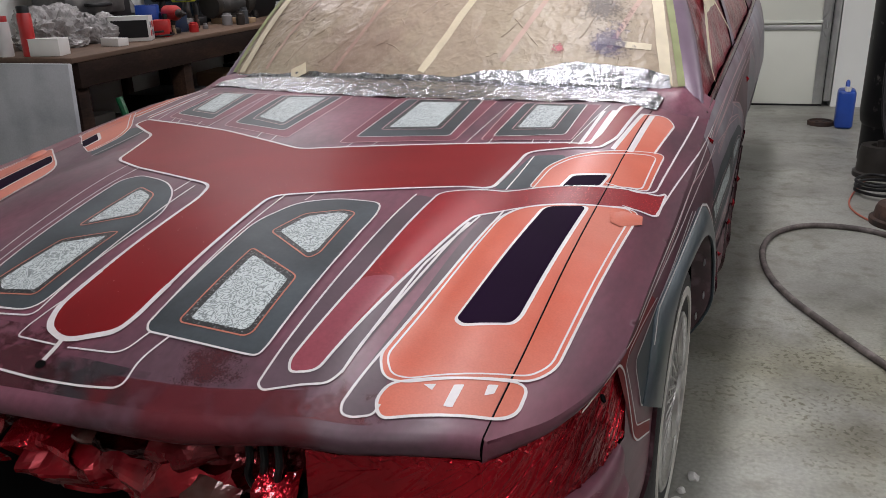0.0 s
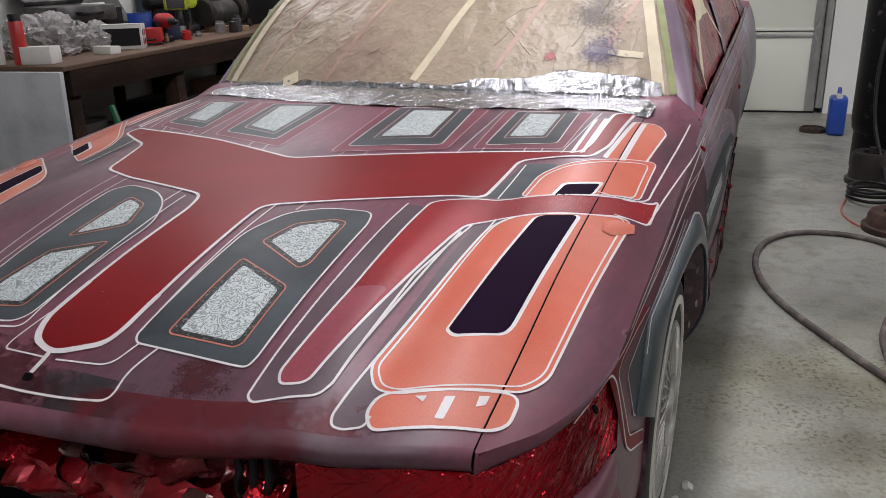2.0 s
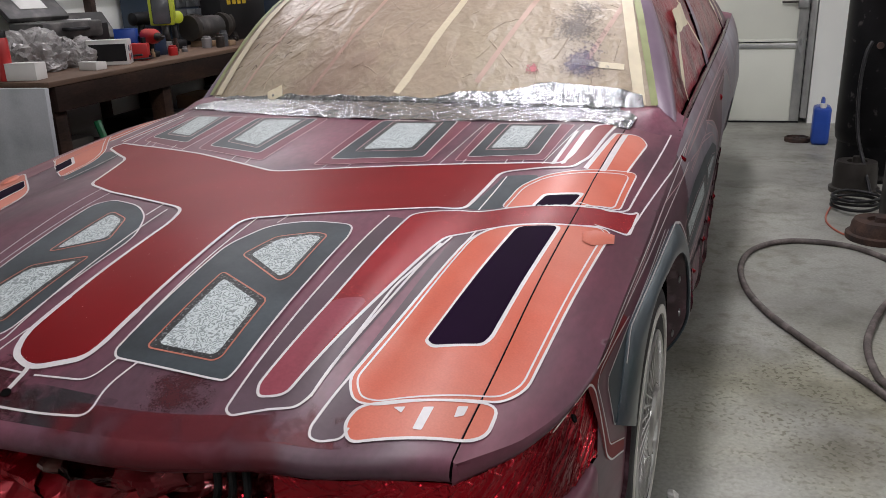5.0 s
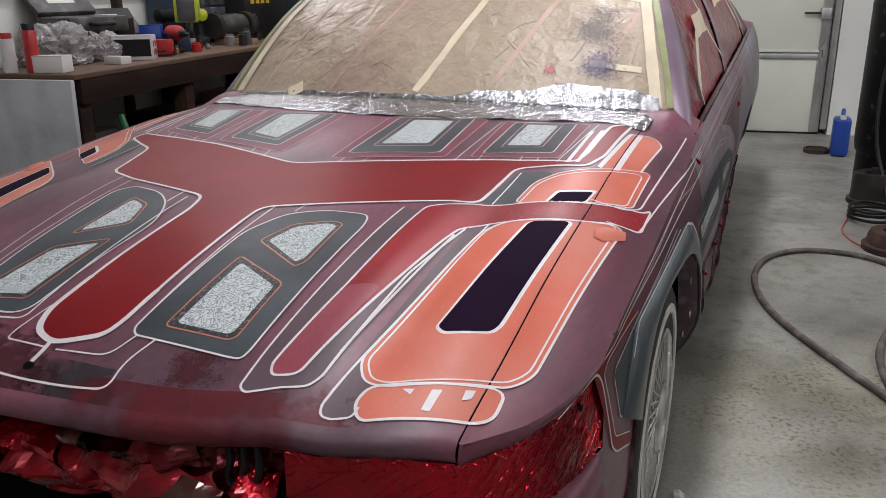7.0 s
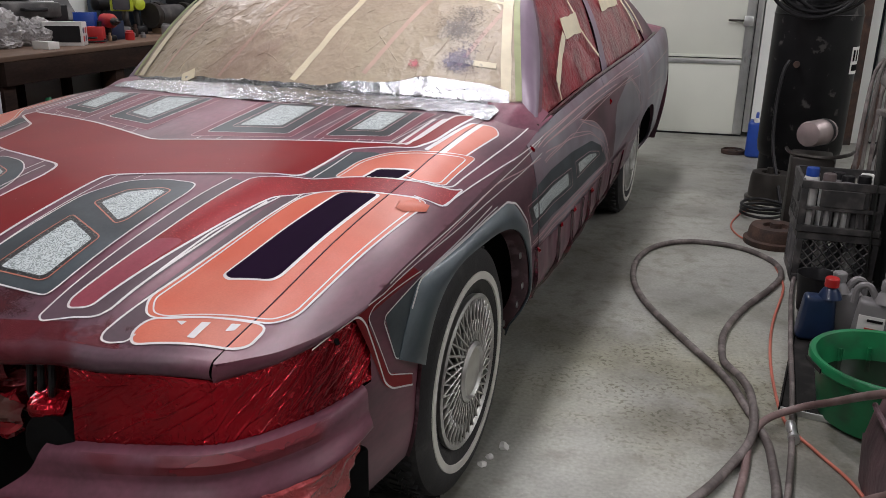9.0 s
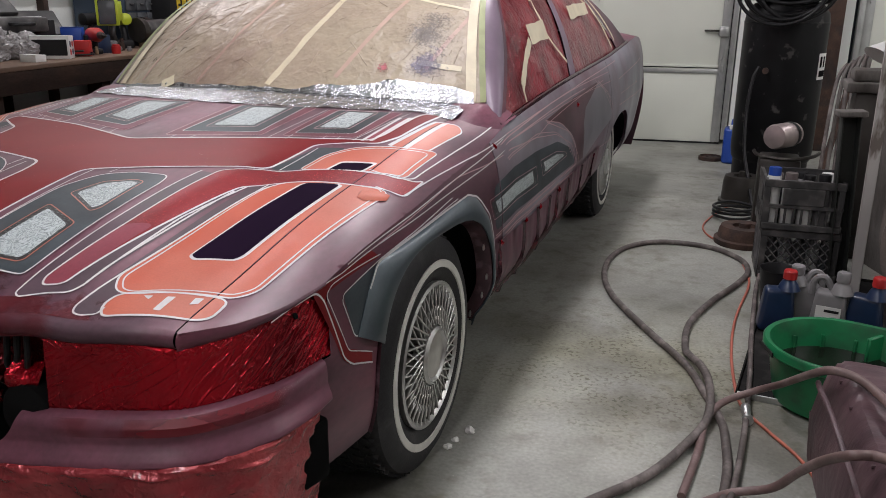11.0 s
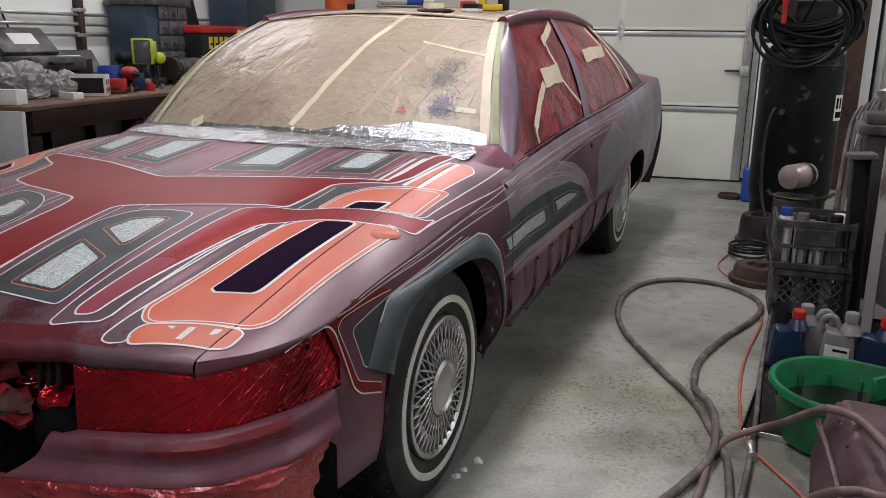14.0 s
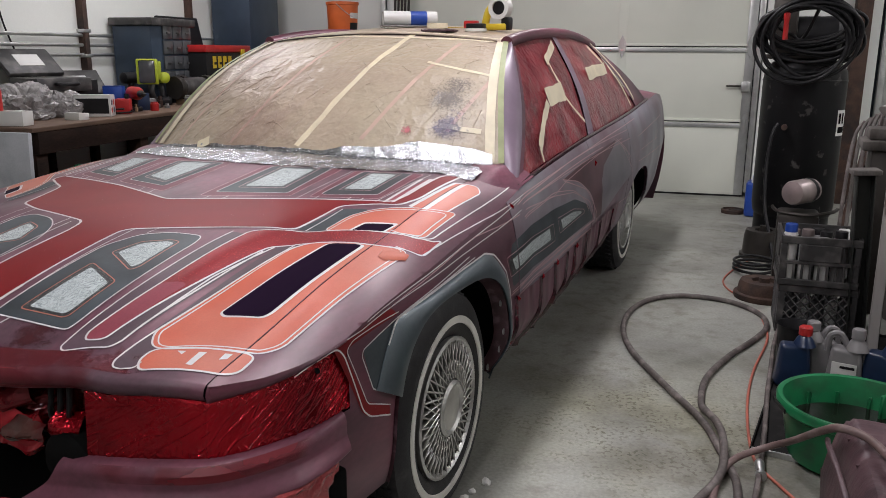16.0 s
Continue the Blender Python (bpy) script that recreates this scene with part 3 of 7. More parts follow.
    part("bumper_lip", sheet(60, 8, lambda u, v: bump((u * 2 - 1) * 0.245, 0.80 + 0.2 * v)), M["primer"], car)
    low = [(0.472, 0.050), (0.464, 0.062), (0.44, 0.064), (0.3, 0.052), (0.2, 0.01)]
    def valance(u, v):
        a = (u * 2 - 1) * 0.88
        k = v * (len(low) - 1)
        i = min(int(k), len(low) - 2)
        z = low[i][0] + (low[i + 1][0] - low[i][0]) * (k - i)
        o = low[i][1] + (low[i + 1][1] - low[i][1]) * (k - i)
        o += 0.006 * noise.noise(Vector((a * 12, z * 16, 3))) + 0.006 * max(0.0, 1 - abs(noise.noise(Vector((a * 9 + z * 14, z * 20 - a * 6, 7)))) / 0.2) + 0.004 * max(0.0, 1 - abs(noise.noise(Vector((a * 24, z * 26, 9)))) / 0.25)
        p = outline(abs(a), o * (1 if abs(a) < 0.7 else 1 - 0.6 * (abs(a) - 0.7) / 0.2))
        return Vector((math.copysign(p[0], a), p[1], z))
    part("bumper_cover", sheet(260, 50, valance), M["film_pale"], car, "pale red masking film wrapped round the lower bumper")
    # Solid black blocks stand for the shade inside nose and body.
    part("grille_dark_block", box(-0.56, 0.56, 0.24, 0.9, 0.30, 0.70, 0.02), M["underbody_shade"], car, "solid black block for the shade in the grille hole")
    part("inner_dark_block", box(-0.62, 0.62, 0.5, 5.0, 0.24, 0.7, 0.03), M["underbody_shade"], car)


def wheel(parent, x, y, s):
    m = Matrix.Translation((x, y, 0.337)) @ pose(0, 0, 0, 0, 90 * s, 0)
    tyre = part("tyre", lathe([(0.20, -0.225), (0.23, -0.232), (0.295, -0.235), (0.326, -0.215), (0.337, -0.18), (0.339, -0.115), (0.337, -0.05), (0.327, -0.012), (0.298, 0.004), (0.262, 0.006), (0.23, 0.002), (0.205, -0.012)], 96, None, m, cap=False), M["rubber"], parent, "black radial tyre")
    part("whitewall", lathe([(0.268, 0.005), (0.267, 0.0085), (0.247, 0.0085), (0.246, 0.004)], 96, None, m, cap=False), M["whitewall"], tyre, "narrow white sidewall band")
    bm = bmesh.new()
    for g in range(5):
        r = 0.339
        z = -0.035 - g * 0.04
        for k in range(64):
            a = 360 * (k + 0.37 * g) / 64
            box(r - 0.012, r + 0.002, -0.0125, 0.0125, z - 0.029, z, 0.0, bm, 1, m @ pose(0, 0, 0, 0, 0, a) @ pose(0, 0, 0, 14 * (g - 2), 0, 0))
    part("tread", bm, M["rubber"], tyre)
    disc = part("wheel_cover", lathe([(0.205, -0.02), (0.208, 0.004), (0.200, 0.008), (0.186, -0.004), (0.178, -0.02), (0.11, -0.012), (0.09, 0.0), (0.04, 0.003), (0.0005, 0.003)], 80, None, m), M["wheel_silver"], parent, "silver finned wheel cover")
    part("centre_cap", lathe([(0.082, -0.004), (0.082, 0.012), (0.072, 0.019), (0.064, 0.012), (0.05, 0.014), (0.0005, 0.016)], 48, None, m), M["wheel_silver"], disc)
    fin = bmesh.new()
    box(0.084, 0.196, -0.0026, 0.0026, -0.006, 0.011, 0.001, fin, 1)
    for v in fin.verts:
        v.co.y += 0.034 * ((v.co.x - 0.084) / 0.112 - 0.5)
        v.co.z -= 0.006 * (v.co.x - 0.086) / 0.11
    # Dark disc put behind the fins to deepen the recess's shade.
    part("dark_recess_disc", lathe([(0.188, 0.0), (0.179, -0.017), (0.11, -0.009), (0.086, 0.003)], 64, None, m, cap=False), M["dark_steel"], disc)
    back = fin.copy()
    for v in back.verts:
        v.co.y = -v.co.y
        v.co.z -= 0.003
    for bmf in (fin, back):
        me = mesh_of("fin", bmf, M["wheel_silver"])
        for k in range(36):
            f = new("fin", me)
            f.parent = disc
            f.matrix_basis = m @ pose(0, 0, 0, 0, 0, 10 * k)
    return tyre


build_cabin()
build_front()
for wy, wx in ((1.083, 0.903), (4.14, 0.848)):
    for s in (1, -1):
        w = wheel(car, wx * s, wy, s)
    part("axle", lathe([(0.03, -0.75), (0.03, 0.75)], 12, None, Matrix.Translation((0, wy, 0.335)) @ pose(0, 0, 0, 0, 90, 0)), M["underbody_shade"], car)
for s in (1, -1):
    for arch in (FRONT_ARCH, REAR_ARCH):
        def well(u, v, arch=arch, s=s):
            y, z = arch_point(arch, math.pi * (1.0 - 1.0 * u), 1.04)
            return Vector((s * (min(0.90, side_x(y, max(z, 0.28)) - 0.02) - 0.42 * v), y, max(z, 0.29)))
        part("wheel_well", sheet(32, 6, well), M["underbody_shade"], car)

garage()
overhead_door(-1.15, 2.40)
overhead_door(3.50, 5.05)


def ceiling_tube(x, y, length, power):
    d = thing("ceiling_lamp", "unseen white twin-tube ceiling lamp, placed for its light", "lamp", ROOM @ Matrix.Translation((x, y, TOP_Z)), "ceiling lamps")
    part("housing", box(-0.09, 0.09, -length / 2, length / 2, -0.08, 0, 0.01), M["white_wall"], d)
    for k in (-0.045, 0.045):
        part("tube", tube([(k, -length / 2 + 0.03, -0.1), (k, length / 2 - 0.03, -0.1)], 0.013, 8, 1), M["glow"], d, "glowing white tube")
    lamp = bpy.data.lights.new("ceiling_light", "AREA")
    lamp.shape, lamp.size, lamp.size_y, lamp.energy, lamp.color = "RECTANGLE", 0.16, length, power, (0.985, 0.938, 1.0)
    ob = new("ceiling_light", lamp)
    ob.parent = d
    ob.location = (0, 0, -0.125)
    return d


M["glow"] = shader("lamp_glow", (1, 0.98, 0.94), 0.5, emit=6.0)
# Unseen lamps: right pair added for the car's side, last for the bench.
for x, y, p in ((0.80, 1.15, 47), (1.15, 4.2, 50), (0.9, -1.85, 36), (4.6, 1.6, 35), (4.6, 4.7, 30), (-1.75, 4.2, 32)):
    ceiling_tube(x, y, 2.4, p)


def bench():
    d = thing("workbench", "long wooden workbench with darker front, legs and shelf, cluttered with tools", "workbench", ROOM)
    x0, x1 = LEFT_X + 0.02, -1.70
    part("worktop", box(x0, x1, 2.55, 6.6, 0.893, 0.92, 0.006), M["bench_wood"], d)
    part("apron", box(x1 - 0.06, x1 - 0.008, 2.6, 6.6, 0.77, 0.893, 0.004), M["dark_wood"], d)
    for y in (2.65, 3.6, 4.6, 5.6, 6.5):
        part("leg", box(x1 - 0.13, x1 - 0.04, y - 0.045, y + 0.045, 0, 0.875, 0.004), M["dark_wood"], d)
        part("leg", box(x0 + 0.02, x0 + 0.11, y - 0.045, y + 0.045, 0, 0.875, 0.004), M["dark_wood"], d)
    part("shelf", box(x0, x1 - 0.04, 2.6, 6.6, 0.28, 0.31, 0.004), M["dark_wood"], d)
    return d


bench()

# ---- paint on the body ----
M["white"] = shader("white_outline", (0.60, 0.585, 0.58), 0.45, coat=0.05, spec=0.35, vary=0.08, scale=9, fine=0.05)
M["candy"] = shader("candy_red", (0.175, 0.005, 0.008), 0.46, 0.0, coat=0.04, spec=0.2, vary=0.22, scale=2.5, second=(0.42, 0.22, 0.21), second_scale=210, second_at=0.735, second_soft=0.012)
M["flake"] = shader("flake_red", (0.20, 0.005, 0.010), 0.45, 0.1, coat=0.05, spec=0.3, vary=0.25, scale=4, second=(0.62, 0.06, 0.06), second_scale=330, second_at=0.63, second_soft=0.03, bump=0.0004, bump_scale=500)
M["rose"] = shader("rose_primer", (0.24, 0.05, 0.07), 0.46, 0.0, coat=0.05, spec=0.25, vary=0.25, scale=5, fine=0.08, fine_scale=160)
M["rosepale"] = shader("pale_rose_line", (0.48, 0.30, 0.31), 0.4, coat=0.2, vary=0.12, scale=10)
M["mauve"] = shader("mauve_primer", (0.098, 0.062, 0.078), 0.46, 0.0, coat=0.05, spec=0.25, vary=0.25, scale=5, fine=0.06, second=(0.08, 0.06, 0.068), second_scale=4, second_soft=0.2)
M["grey"] = shader("slate_grey_panel", (0.055, 0.068, 0.076), 0.46, 0.0, coat=0.05, spec=0.25, vary=0.3, scale=6, fine=0.08, second=(0.03, 0.036, 0.04), second_scale=5, second_at=0.58, second_soft=0.15)
M["palegrey"] = shader("pale_grey_primer", (0.17, 0.16, 0.18), 0.4, 0.1, vary=0.25, scale=5)
M["orange"] = shader("coral_orange", (0.50, 0.10, 0.055), 0.46, 0.0, coat=0.06, spec=0.25, vary=0.12, scale=4, fine=0.07, fine_scale=300, second=(0.54, 0.19, 0.135), second_scale=2.6, second_at=0.52, second_soft=0.18)
M["purple"] = shader("deep_purple", (0.010, 0.003, 0.014), 0.6, coat=0.0, spec=0.02, vary=0.2, scale=5)
# Flat black for shade inside holes, for panel gaps and for print.
M["black"] = shader("hole_black", (0.004, 0.004, 0.004), 0.9, spec=0.05)
M["copper"] = shader("copper_line", (0.42, 0.15, 0.10), 0.4, coat=0.2, vary=0.2, scale=12)


def lace():
    """Pale scroll lace over dark lacquer: swirled rings at two sizes, worn dark towards patches."""
    m = shader("lace_panel", (0.5, 0.5, 0.5), 0.5, 0.0, coat=0.04, spec=0.3)
    nt = m.node_tree
    N, L = nt.nodes.new, nt.links.new
    b = nt.nodes["Principled BSDF"]
    tc = N("ShaderNodeTexCoord")
    n = N("ShaderNodeTexNoise")
    n.inputs["Scale"].default_value, n.inputs["Detail"].default_value = 40, 3
    L(tc.outputs["Object"], n.inputs["Vector"])
    add = N("ShaderNodeMix")
    add.data_type, add.blend_type = "RGBA", "LINEAR_LIGHT"
    add.inputs[0].default_value = 0.03
    L(tc.outputs["Object"], add.inputs[6])
    L(n.outputs[1], add.inputs[7])
    v = N("ShaderNodeTexVoronoi")
    v.inputs["Scale"].default_value = 30
    L(add.outputs[2], v.inputs["Vector"])
    wv = N("ShaderNodeMath")
    wv.operation = "MULTIPLY"
    wv.inputs[1].default_value = 34
    L(v.outputs["Distance"], wv.inputs[0])
    sn = N("ShaderNodeMath")
    sn.operation = "SINE"
    L(wv.outputs[0], sn.inputs[0])
    speck = N("ShaderNodeTexNoise")
    speck.inputs["Scale"].default_value, speck.inputs["Detail"].default_value = 230, 3
    L(tc.outputs["Object"], speck.inputs["Vector"])
    sm = N("ShaderNodeMath")
    sm.operation = "MULTIPLY_ADD"
    sm.inputs[1].default_value, sm.inputs[2].default_value = 0.9, -0.45
    L(speck.outputs[0], sm.inputs[0])
    tot = N("ShaderNodeMath")
    tot.operation = "ADD"
    L(sn.outputs[0], tot.inputs[0])
    L(sm.outputs[0], tot.inputs[1])
    r = N("ShaderNodeValToRGB")
    r.color_ramp.elements[0].position, r.color_ramp.elements[0].color = 0.0, (0.17, 0.20, 0.20, 1)
    r.color_ramp.elements[1].position, r.color_ramp.elements[1].color = 0.6, (0.50, 0.56, 0.56, 1)
    half = N("ShaderNodeMath")
    half.operation = "MULTIPLY_ADD"
    half.inputs[1].default_value, half.inputs[2].default_value = 0.4, 0.42
    L(tot.outputs[0], half.inputs[0])
    L(half.outputs[0], r.inputs[0])
    L(r.outputs[0], b.inputs["Base Color"])
    return m


M["roseband"] = shader("dull_rose_band", (0.17, 0.055, 0.075), 0.46, coat=0.05, spec=0.25, vary=0.25, scale=6)
M["winedoor"] = shader("wine_door_primer", (0.070, 0.020, 0.030), 0.42, 0.03, coat=0.1, spec=0.35, vary=0.35, scale=4, second=(0.12, 0.055, 0.07), second_scale=3.2, second_at=0.58, second_soft=0.12)
M["bandana"] = lace()
M["candyspray"] = shader("dark_red_streak", (0.10, 0.008, 0.012), 0.35, coat=0.1, vary=0.3, scale=14)
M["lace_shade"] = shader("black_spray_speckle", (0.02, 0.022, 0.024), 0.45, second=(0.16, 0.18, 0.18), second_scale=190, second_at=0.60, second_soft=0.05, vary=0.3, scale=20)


def surf(q, y, lift=0.0):
    """A point of the body by its way round from the middle and its distance from the nose."""
    s, a = (1 if q >= 0 else -1), abs(q)
    if a < 0.744:
        y = max(y, nose_y(a) + 0.021)
    xe, ze = edge(max(y, 0.25), s)
    if a <= xe:
        z = top_z(s * a, min(y, 1.9))
        if a > SEAM_X:
            z += (ze - top_z(s * xe, min(y, 1.9))) * (a - SEAM_X) / max(0.01, xe - SEAM_X)
        p, k = Vector((s * a, y, z)), max(0.0, min(1.0, (a - xe + 0.05) / 0.08)) * 0.7
    else:
        z = ze - (a - xe)
        p, k = Vector((s * side_x(y, z), y, z)), min(1.0, 0.7 + (a - xe) * 6)
    return p + lift * Vector((s * k, 0, 1 - 0.75 * k)).normalized()


def rounded(pts, r, closed):
    pts = [Vector(p) for p in pts]
    n, out = len(pts), []
    for i, p in enumerate(pts):
        if not closed and i in (0, n - 1) or r <= 0:
            out.append(p)
            continue
        a, b = pts[i - 1], pts[(i + 1) % n]
        da, db = (a - p), (b - p)
        k = min(r, da.length * 0.45, db.length * 0.45)
        s, e = p + da.normalized() * k, p + db.normalized() * k
        for j in range(6):
            t = j / 5
            out.append(s * (1 - t) ** 2 + p * 2 * t * (1 - t) + e * t * t)
    return out


def owner(pts):
    y = sum(p[1] for p in pts) / len(pts)
    q = sum(p[0] for p in pts) / len(pts)
    s = 1 if q >= 0 else -1
    if abs(q) < 0.76 and y < 1.64:
        return hood
    return panels[s] if y < 1.64 else panels[s, "front_door"] if y < 2.78 else panels[s, "rear_door"] if y < 3.7 else panels[s, "quarter_panel"]


def fill(mat, level, radius, pts, mirror=False):
    if mat == "bandana":
        cx, cy = sum(p[0] for p in pts) / len(pts), sum(p[1] for p in pts) / len(pts)
        fill("lace_shade", level - 0.1, radius, pts)
        pts = [(cx + (x - cx) * 0.80, cy + (y - cy) * 0.85) for x, y in pts]
        level += 0.7
    for s in (1, -1) if mirror else (1,):
        ring = rounded([(s * x, y) for x, y in pts], radius, True)
        bm = bmesh.new()
        f = bm.faces.new([bm.verts.new((p.x, p.y, 0)) for p in ring])
        f.normal_update()
        bmesh.ops.triangulate(bm, faces=[f], ngon_method="EAR_CLIP")
        q0, q1, y0, y1 = min(p.x for p in ring), max(p.x for p in ring), min(p.y for p in ring), max(p.y for p in ring)
        cuts = [((k * 0.015, 0, 0), (1, 0, 0)) for k in range(math.ceil(q0 / 0.015), math.ceil(q1 / 0.015))] + [((0, k * 0.04, 0), (0, 1, 0)) for k in range(math.ceil(y0 / 0.04), math.ceil(y1 / 0.04))]
        for c in (SEAM_X - 0.0004, SEAM_X + 0.0026):
            cuts.append(((s * c, 0, 0), (1, 0, 0)))
        cuts += [((0, 1.640, 0), (0, 1, 0)), ((0, 1.650, 0), (0, 1, 0))]
        for co, no in cuts:
            bmesh.ops.bisect_plane(bm, geom=bm.verts[:] + bm.edges[:] + bm.faces[:], dist=1e-6, plane_co=co, plane_no=no)
        dead = [g for g in bm.faces if SEAM_X - 0.0004 < abs(g.calc_center_median().x) < SEAM_X + 0.0026 or (1.640 < g.calc_center_median().y < 1.650 and abs(g.calc_center_median().x) > SEAM_X)]
        bmesh.ops.delete(bm, geom=dead, context="FACES")
        for v in bm.verts:
            v.co = surf(v.co.x, v.co.y, 0.0008 + 0.0004 * level)
        part("paint_panel", bm, M[mat], owner([(p.x, p.y) for p in ring]))


def line(mat, width, level, radius, pts, closed=False, mirror=False):
    for s in (1, -1) if mirror else (1,):
        path = rounded([(s * x, y) for x, y in pts], radius, closed)
        dense = []
        n = len(path)
        for i in range(n if closed else n - 1):
            a, b = path[i], path[(i + 1) % n]
            k = max(1, math.ceil((b - a).length / 0.025))
            dense += [a.lerp(b, j / k) for j in range(k)]
        if not closed:
            dense.append(path[-1])
        dense = [p for i, p in enumerate(dense) if i == 0 or (p - dense[i - 1]).length > 1e-5]
        bm, rows, n = bmesh.new(), [], len(dense)
        for i, p in enumerate(dense):
            a, b = (dense[i - 1], dense[(i + 1) % n]) if closed else (dense[max(0, i - 1)], dense[min(n - 1, i + 1)])
            d = (b - a).normalized()
            o = Vector((-d.y, d.x)) * width * (0.5 + 0.02 * math.sin(i * 1.7))
            rows.append([bm.verts.new(surf(p.x + o.x * k, p.y + o.y * k, 0.0008 + 0.0004 * level)) for k in (-0.62, 0.62)])
        for a, b in zip(rows, rows[1:] + (rows[:1] if closed else [])):
            bm.faces.new((a[0], a[1], b[1], b[0]))
        part("paint_line", bm, M[mat], owner([(p.x, p.y) for p in dense]))



fill("candy", 1, 0.03, [(0.045, 0.212), (0.122, 0.247), (0.136, 0.285), (0.124, 0.701), (0.532, 0.89), (0.539, 1.128), (0.683, 1.221), (0.705, 1.326), (0.714, 1.662), (0.668, 1.594), (0.666, 1.31), (0.655, 1.226), (0.009, 0.998), (-0.286, 1.109), (-0.631, 1.203), (-0.642, 1.162), (-0.49, 1.059), (-0.413, 0.845), (-0.304, 0.795), (-0.045, 0.726), (-0.024, 0.657), (-0.023, 0.273), (-0.004, 0.231)])
# Black patch painted for the dark inside the hood ornament's hole.
fill("black", 4.6, 0.012, [(0.034, 0.158), (0.031, 0.169), (0.044, 0.172), (0.053, 0.166), (0.048, 0.158)])
fill("flake", 1, 0.02, [(0.448, 0.815), (0.529, 0.883), (0.555, 0.895), (0.714, 1.023), (0.777, 1.078), (0.837, 1.125), (0.85, 1.163), (0.849, 1.029), (0.8, 1.006), (0.733, 0.941), (0.582, 0.814), (0.542, 0.763), (0.534, 0.707), (0.486, 0.252), (0.448, 0.24), (0.437, 0.26), (0.449, 0.469)])
fill("rose", 2, 0.02, [(0.503, 0.499), (0.486, 0.252), (0.448, 0.24), (0.437, 0.26), (0.449, 0.469)])
fill("mauve", 0, 0.02, [(0.407, 0.794), (0.413, 0.21), (0.426, 0.202), (0.509, 0.24), (0.519, 0.267), (0.551, 0.769)])
fill("mauve", 0, 0.015, [(0.584, 0.818), (0.555, 0.773), (0.542, 0.223), (0.548, 0.208), (0.563, 0.208), (0.583, 0.219), (0.59, 0.238), (0.58, 0.296), (0.548, 0.368), (0.591, 0.82)])
fill("orange", 1, 0.06, [(0.583, 0.817), (0.55, 0.328), (0.573, 0.291), (0.609, 0.292), (0.769, 0.393), (0.792, 0.437), (0.819, 1.017), (0.743, 0.951)], True)
fill("white", 2, 0.02, [(0.648, 0.862), (0.618, 0.454), (0.635, 0.443), (0.707, 0.487), (0.715, 0.513), (0.729, 0.933)], True)
fill("purple", 3, 0.018, [(0.654, 0.866), (0.622, 0.459), (0.636, 0.451), (0.702, 0.489), (0.709, 0.513), (0.722, 0.925)], True)
fill("orange", 1, 0.04, [(0.586, 0.284), (0.582, 0.246), (0.602, 0.219), (0.748, 0.293), (0.767, 0.32), (0.766, 0.386)], True)
fill("white", 4, 0.002, [(0.673, 0.317), (0.686, 0.325), (0.686, 0.276), (0.674, 0.272)], True)
fill("white", 4, 0.002, [(0.715, 0.344), (0.728, 0.353), (0.728, 0.333), (0.717, 0.321)], True)
fill("white", 4, 0.002, [(0.634, 0.298), (0.65, 0.306), (0.649, 0.292)], True)
fill("orange", 1, 0.03, [(0.596, 0.931), (0.602, 1.062), (0.638, 1.142), (0.817, 1.361), (0.815, 1.113), (0.775, 1.086), (0.704, 1.016)], True)
fill("white", 2, 0.012, [(0.651, 0.97), (0.659, 1.046), (0.736, 1.118), (0.729, 1.038)], True)
fill("purple", 3, 0.01, [(0.658, 0.975), (0.666, 1.041), (0.73, 1.101), (0.724, 1.036)], True)
fill("grey", 0, 0.02, [(0.533, 0.896), (0.553, 1.112), (0.629, 1.141), (0.6, 0.939)], True)
fill("orange", 1, 0.03, [(0.712, 1.243), (0.722, 1.568), (0.781, 1.631), (0.809, 1.59), (0.798, 1.327), (0.747, 1.268)], True)
fill("white", 2, 0.003, [(0.739, 1.261), (0.743, 1.583), (0.755, 1.599), (0.753, 1.275)], True)
fill("white", 2, 0.003, [(0.705, 1.244), (0.722, 1.568), (0.731, 1.582), (0.716, 1.243)], True)
fill("rose", 1, 0.01, [(0.654, 1.23), (0.672, 1.536), (0.649, 1.513), (0.637, 1.214)], True)
fill("white", 2, 0.003, [(0.663, 1.237), (0.666, 1.529), (0.654, 1.518), (0.655, 1.226)], True)
fill("white", 2, 0.003, [(0.643, 1.218), (0.641, 1.5), (0.633, 1.489), (0.634, 1.212)], True)
fill("grey", 1, 0.02, [(0.177, 0.258), (0.165, 0.273), (0.16, 0.589), (0.198, 0.684), (0.268, 0.724), (0.359, 0.73), (0.375, 0.68), (0.388, 0.279), (0.384, 0.255), (0.36, 0.254)])
fill("bandana", 2, 0.01, [(0.212, 0.502), (0.341, 0.442), (0.349, 0.297), (0.34, 0.286), (0.213, 0.288)])
fill("bandana", 2, 0.01, [(0.212, 0.563), (0.238, 0.642), (0.305, 0.678), (0.333, 0.673), (0.342, 0.516), (0.331, 0.496)])
fill("grey", 1, 0.04, [(-0.15, 0.251), (-0.064, 0.256), (-0.053, 0.582), (-0.099, 0.671), (-0.163, 0.725), (-0.253, 0.747), (-0.28, 0.714), (-0.245, 0.336)])
fill("bandana", 2, 0.01, [(-0.186, 0.28), (-0.097, 0.291), (-0.092, 0.5), (-0.191, 0.45), (-0.216, 0.307)])
fill("bandana", 2, 0.015, [(-0.2, 0.499), (-0.2, 0.685), (-0.138, 0.656), (-0.102, 0.564)])
fill("roseband", 0, 0.015, [(0.081, 1.061), (0.056, 1.456), (0.34, 1.496), (0.351, 1.146)])
fill("grey", 1, 0.015, [(0.102, 1.11), (0.087, 1.455), (0.301, 1.492), (0.326, 1.173)])
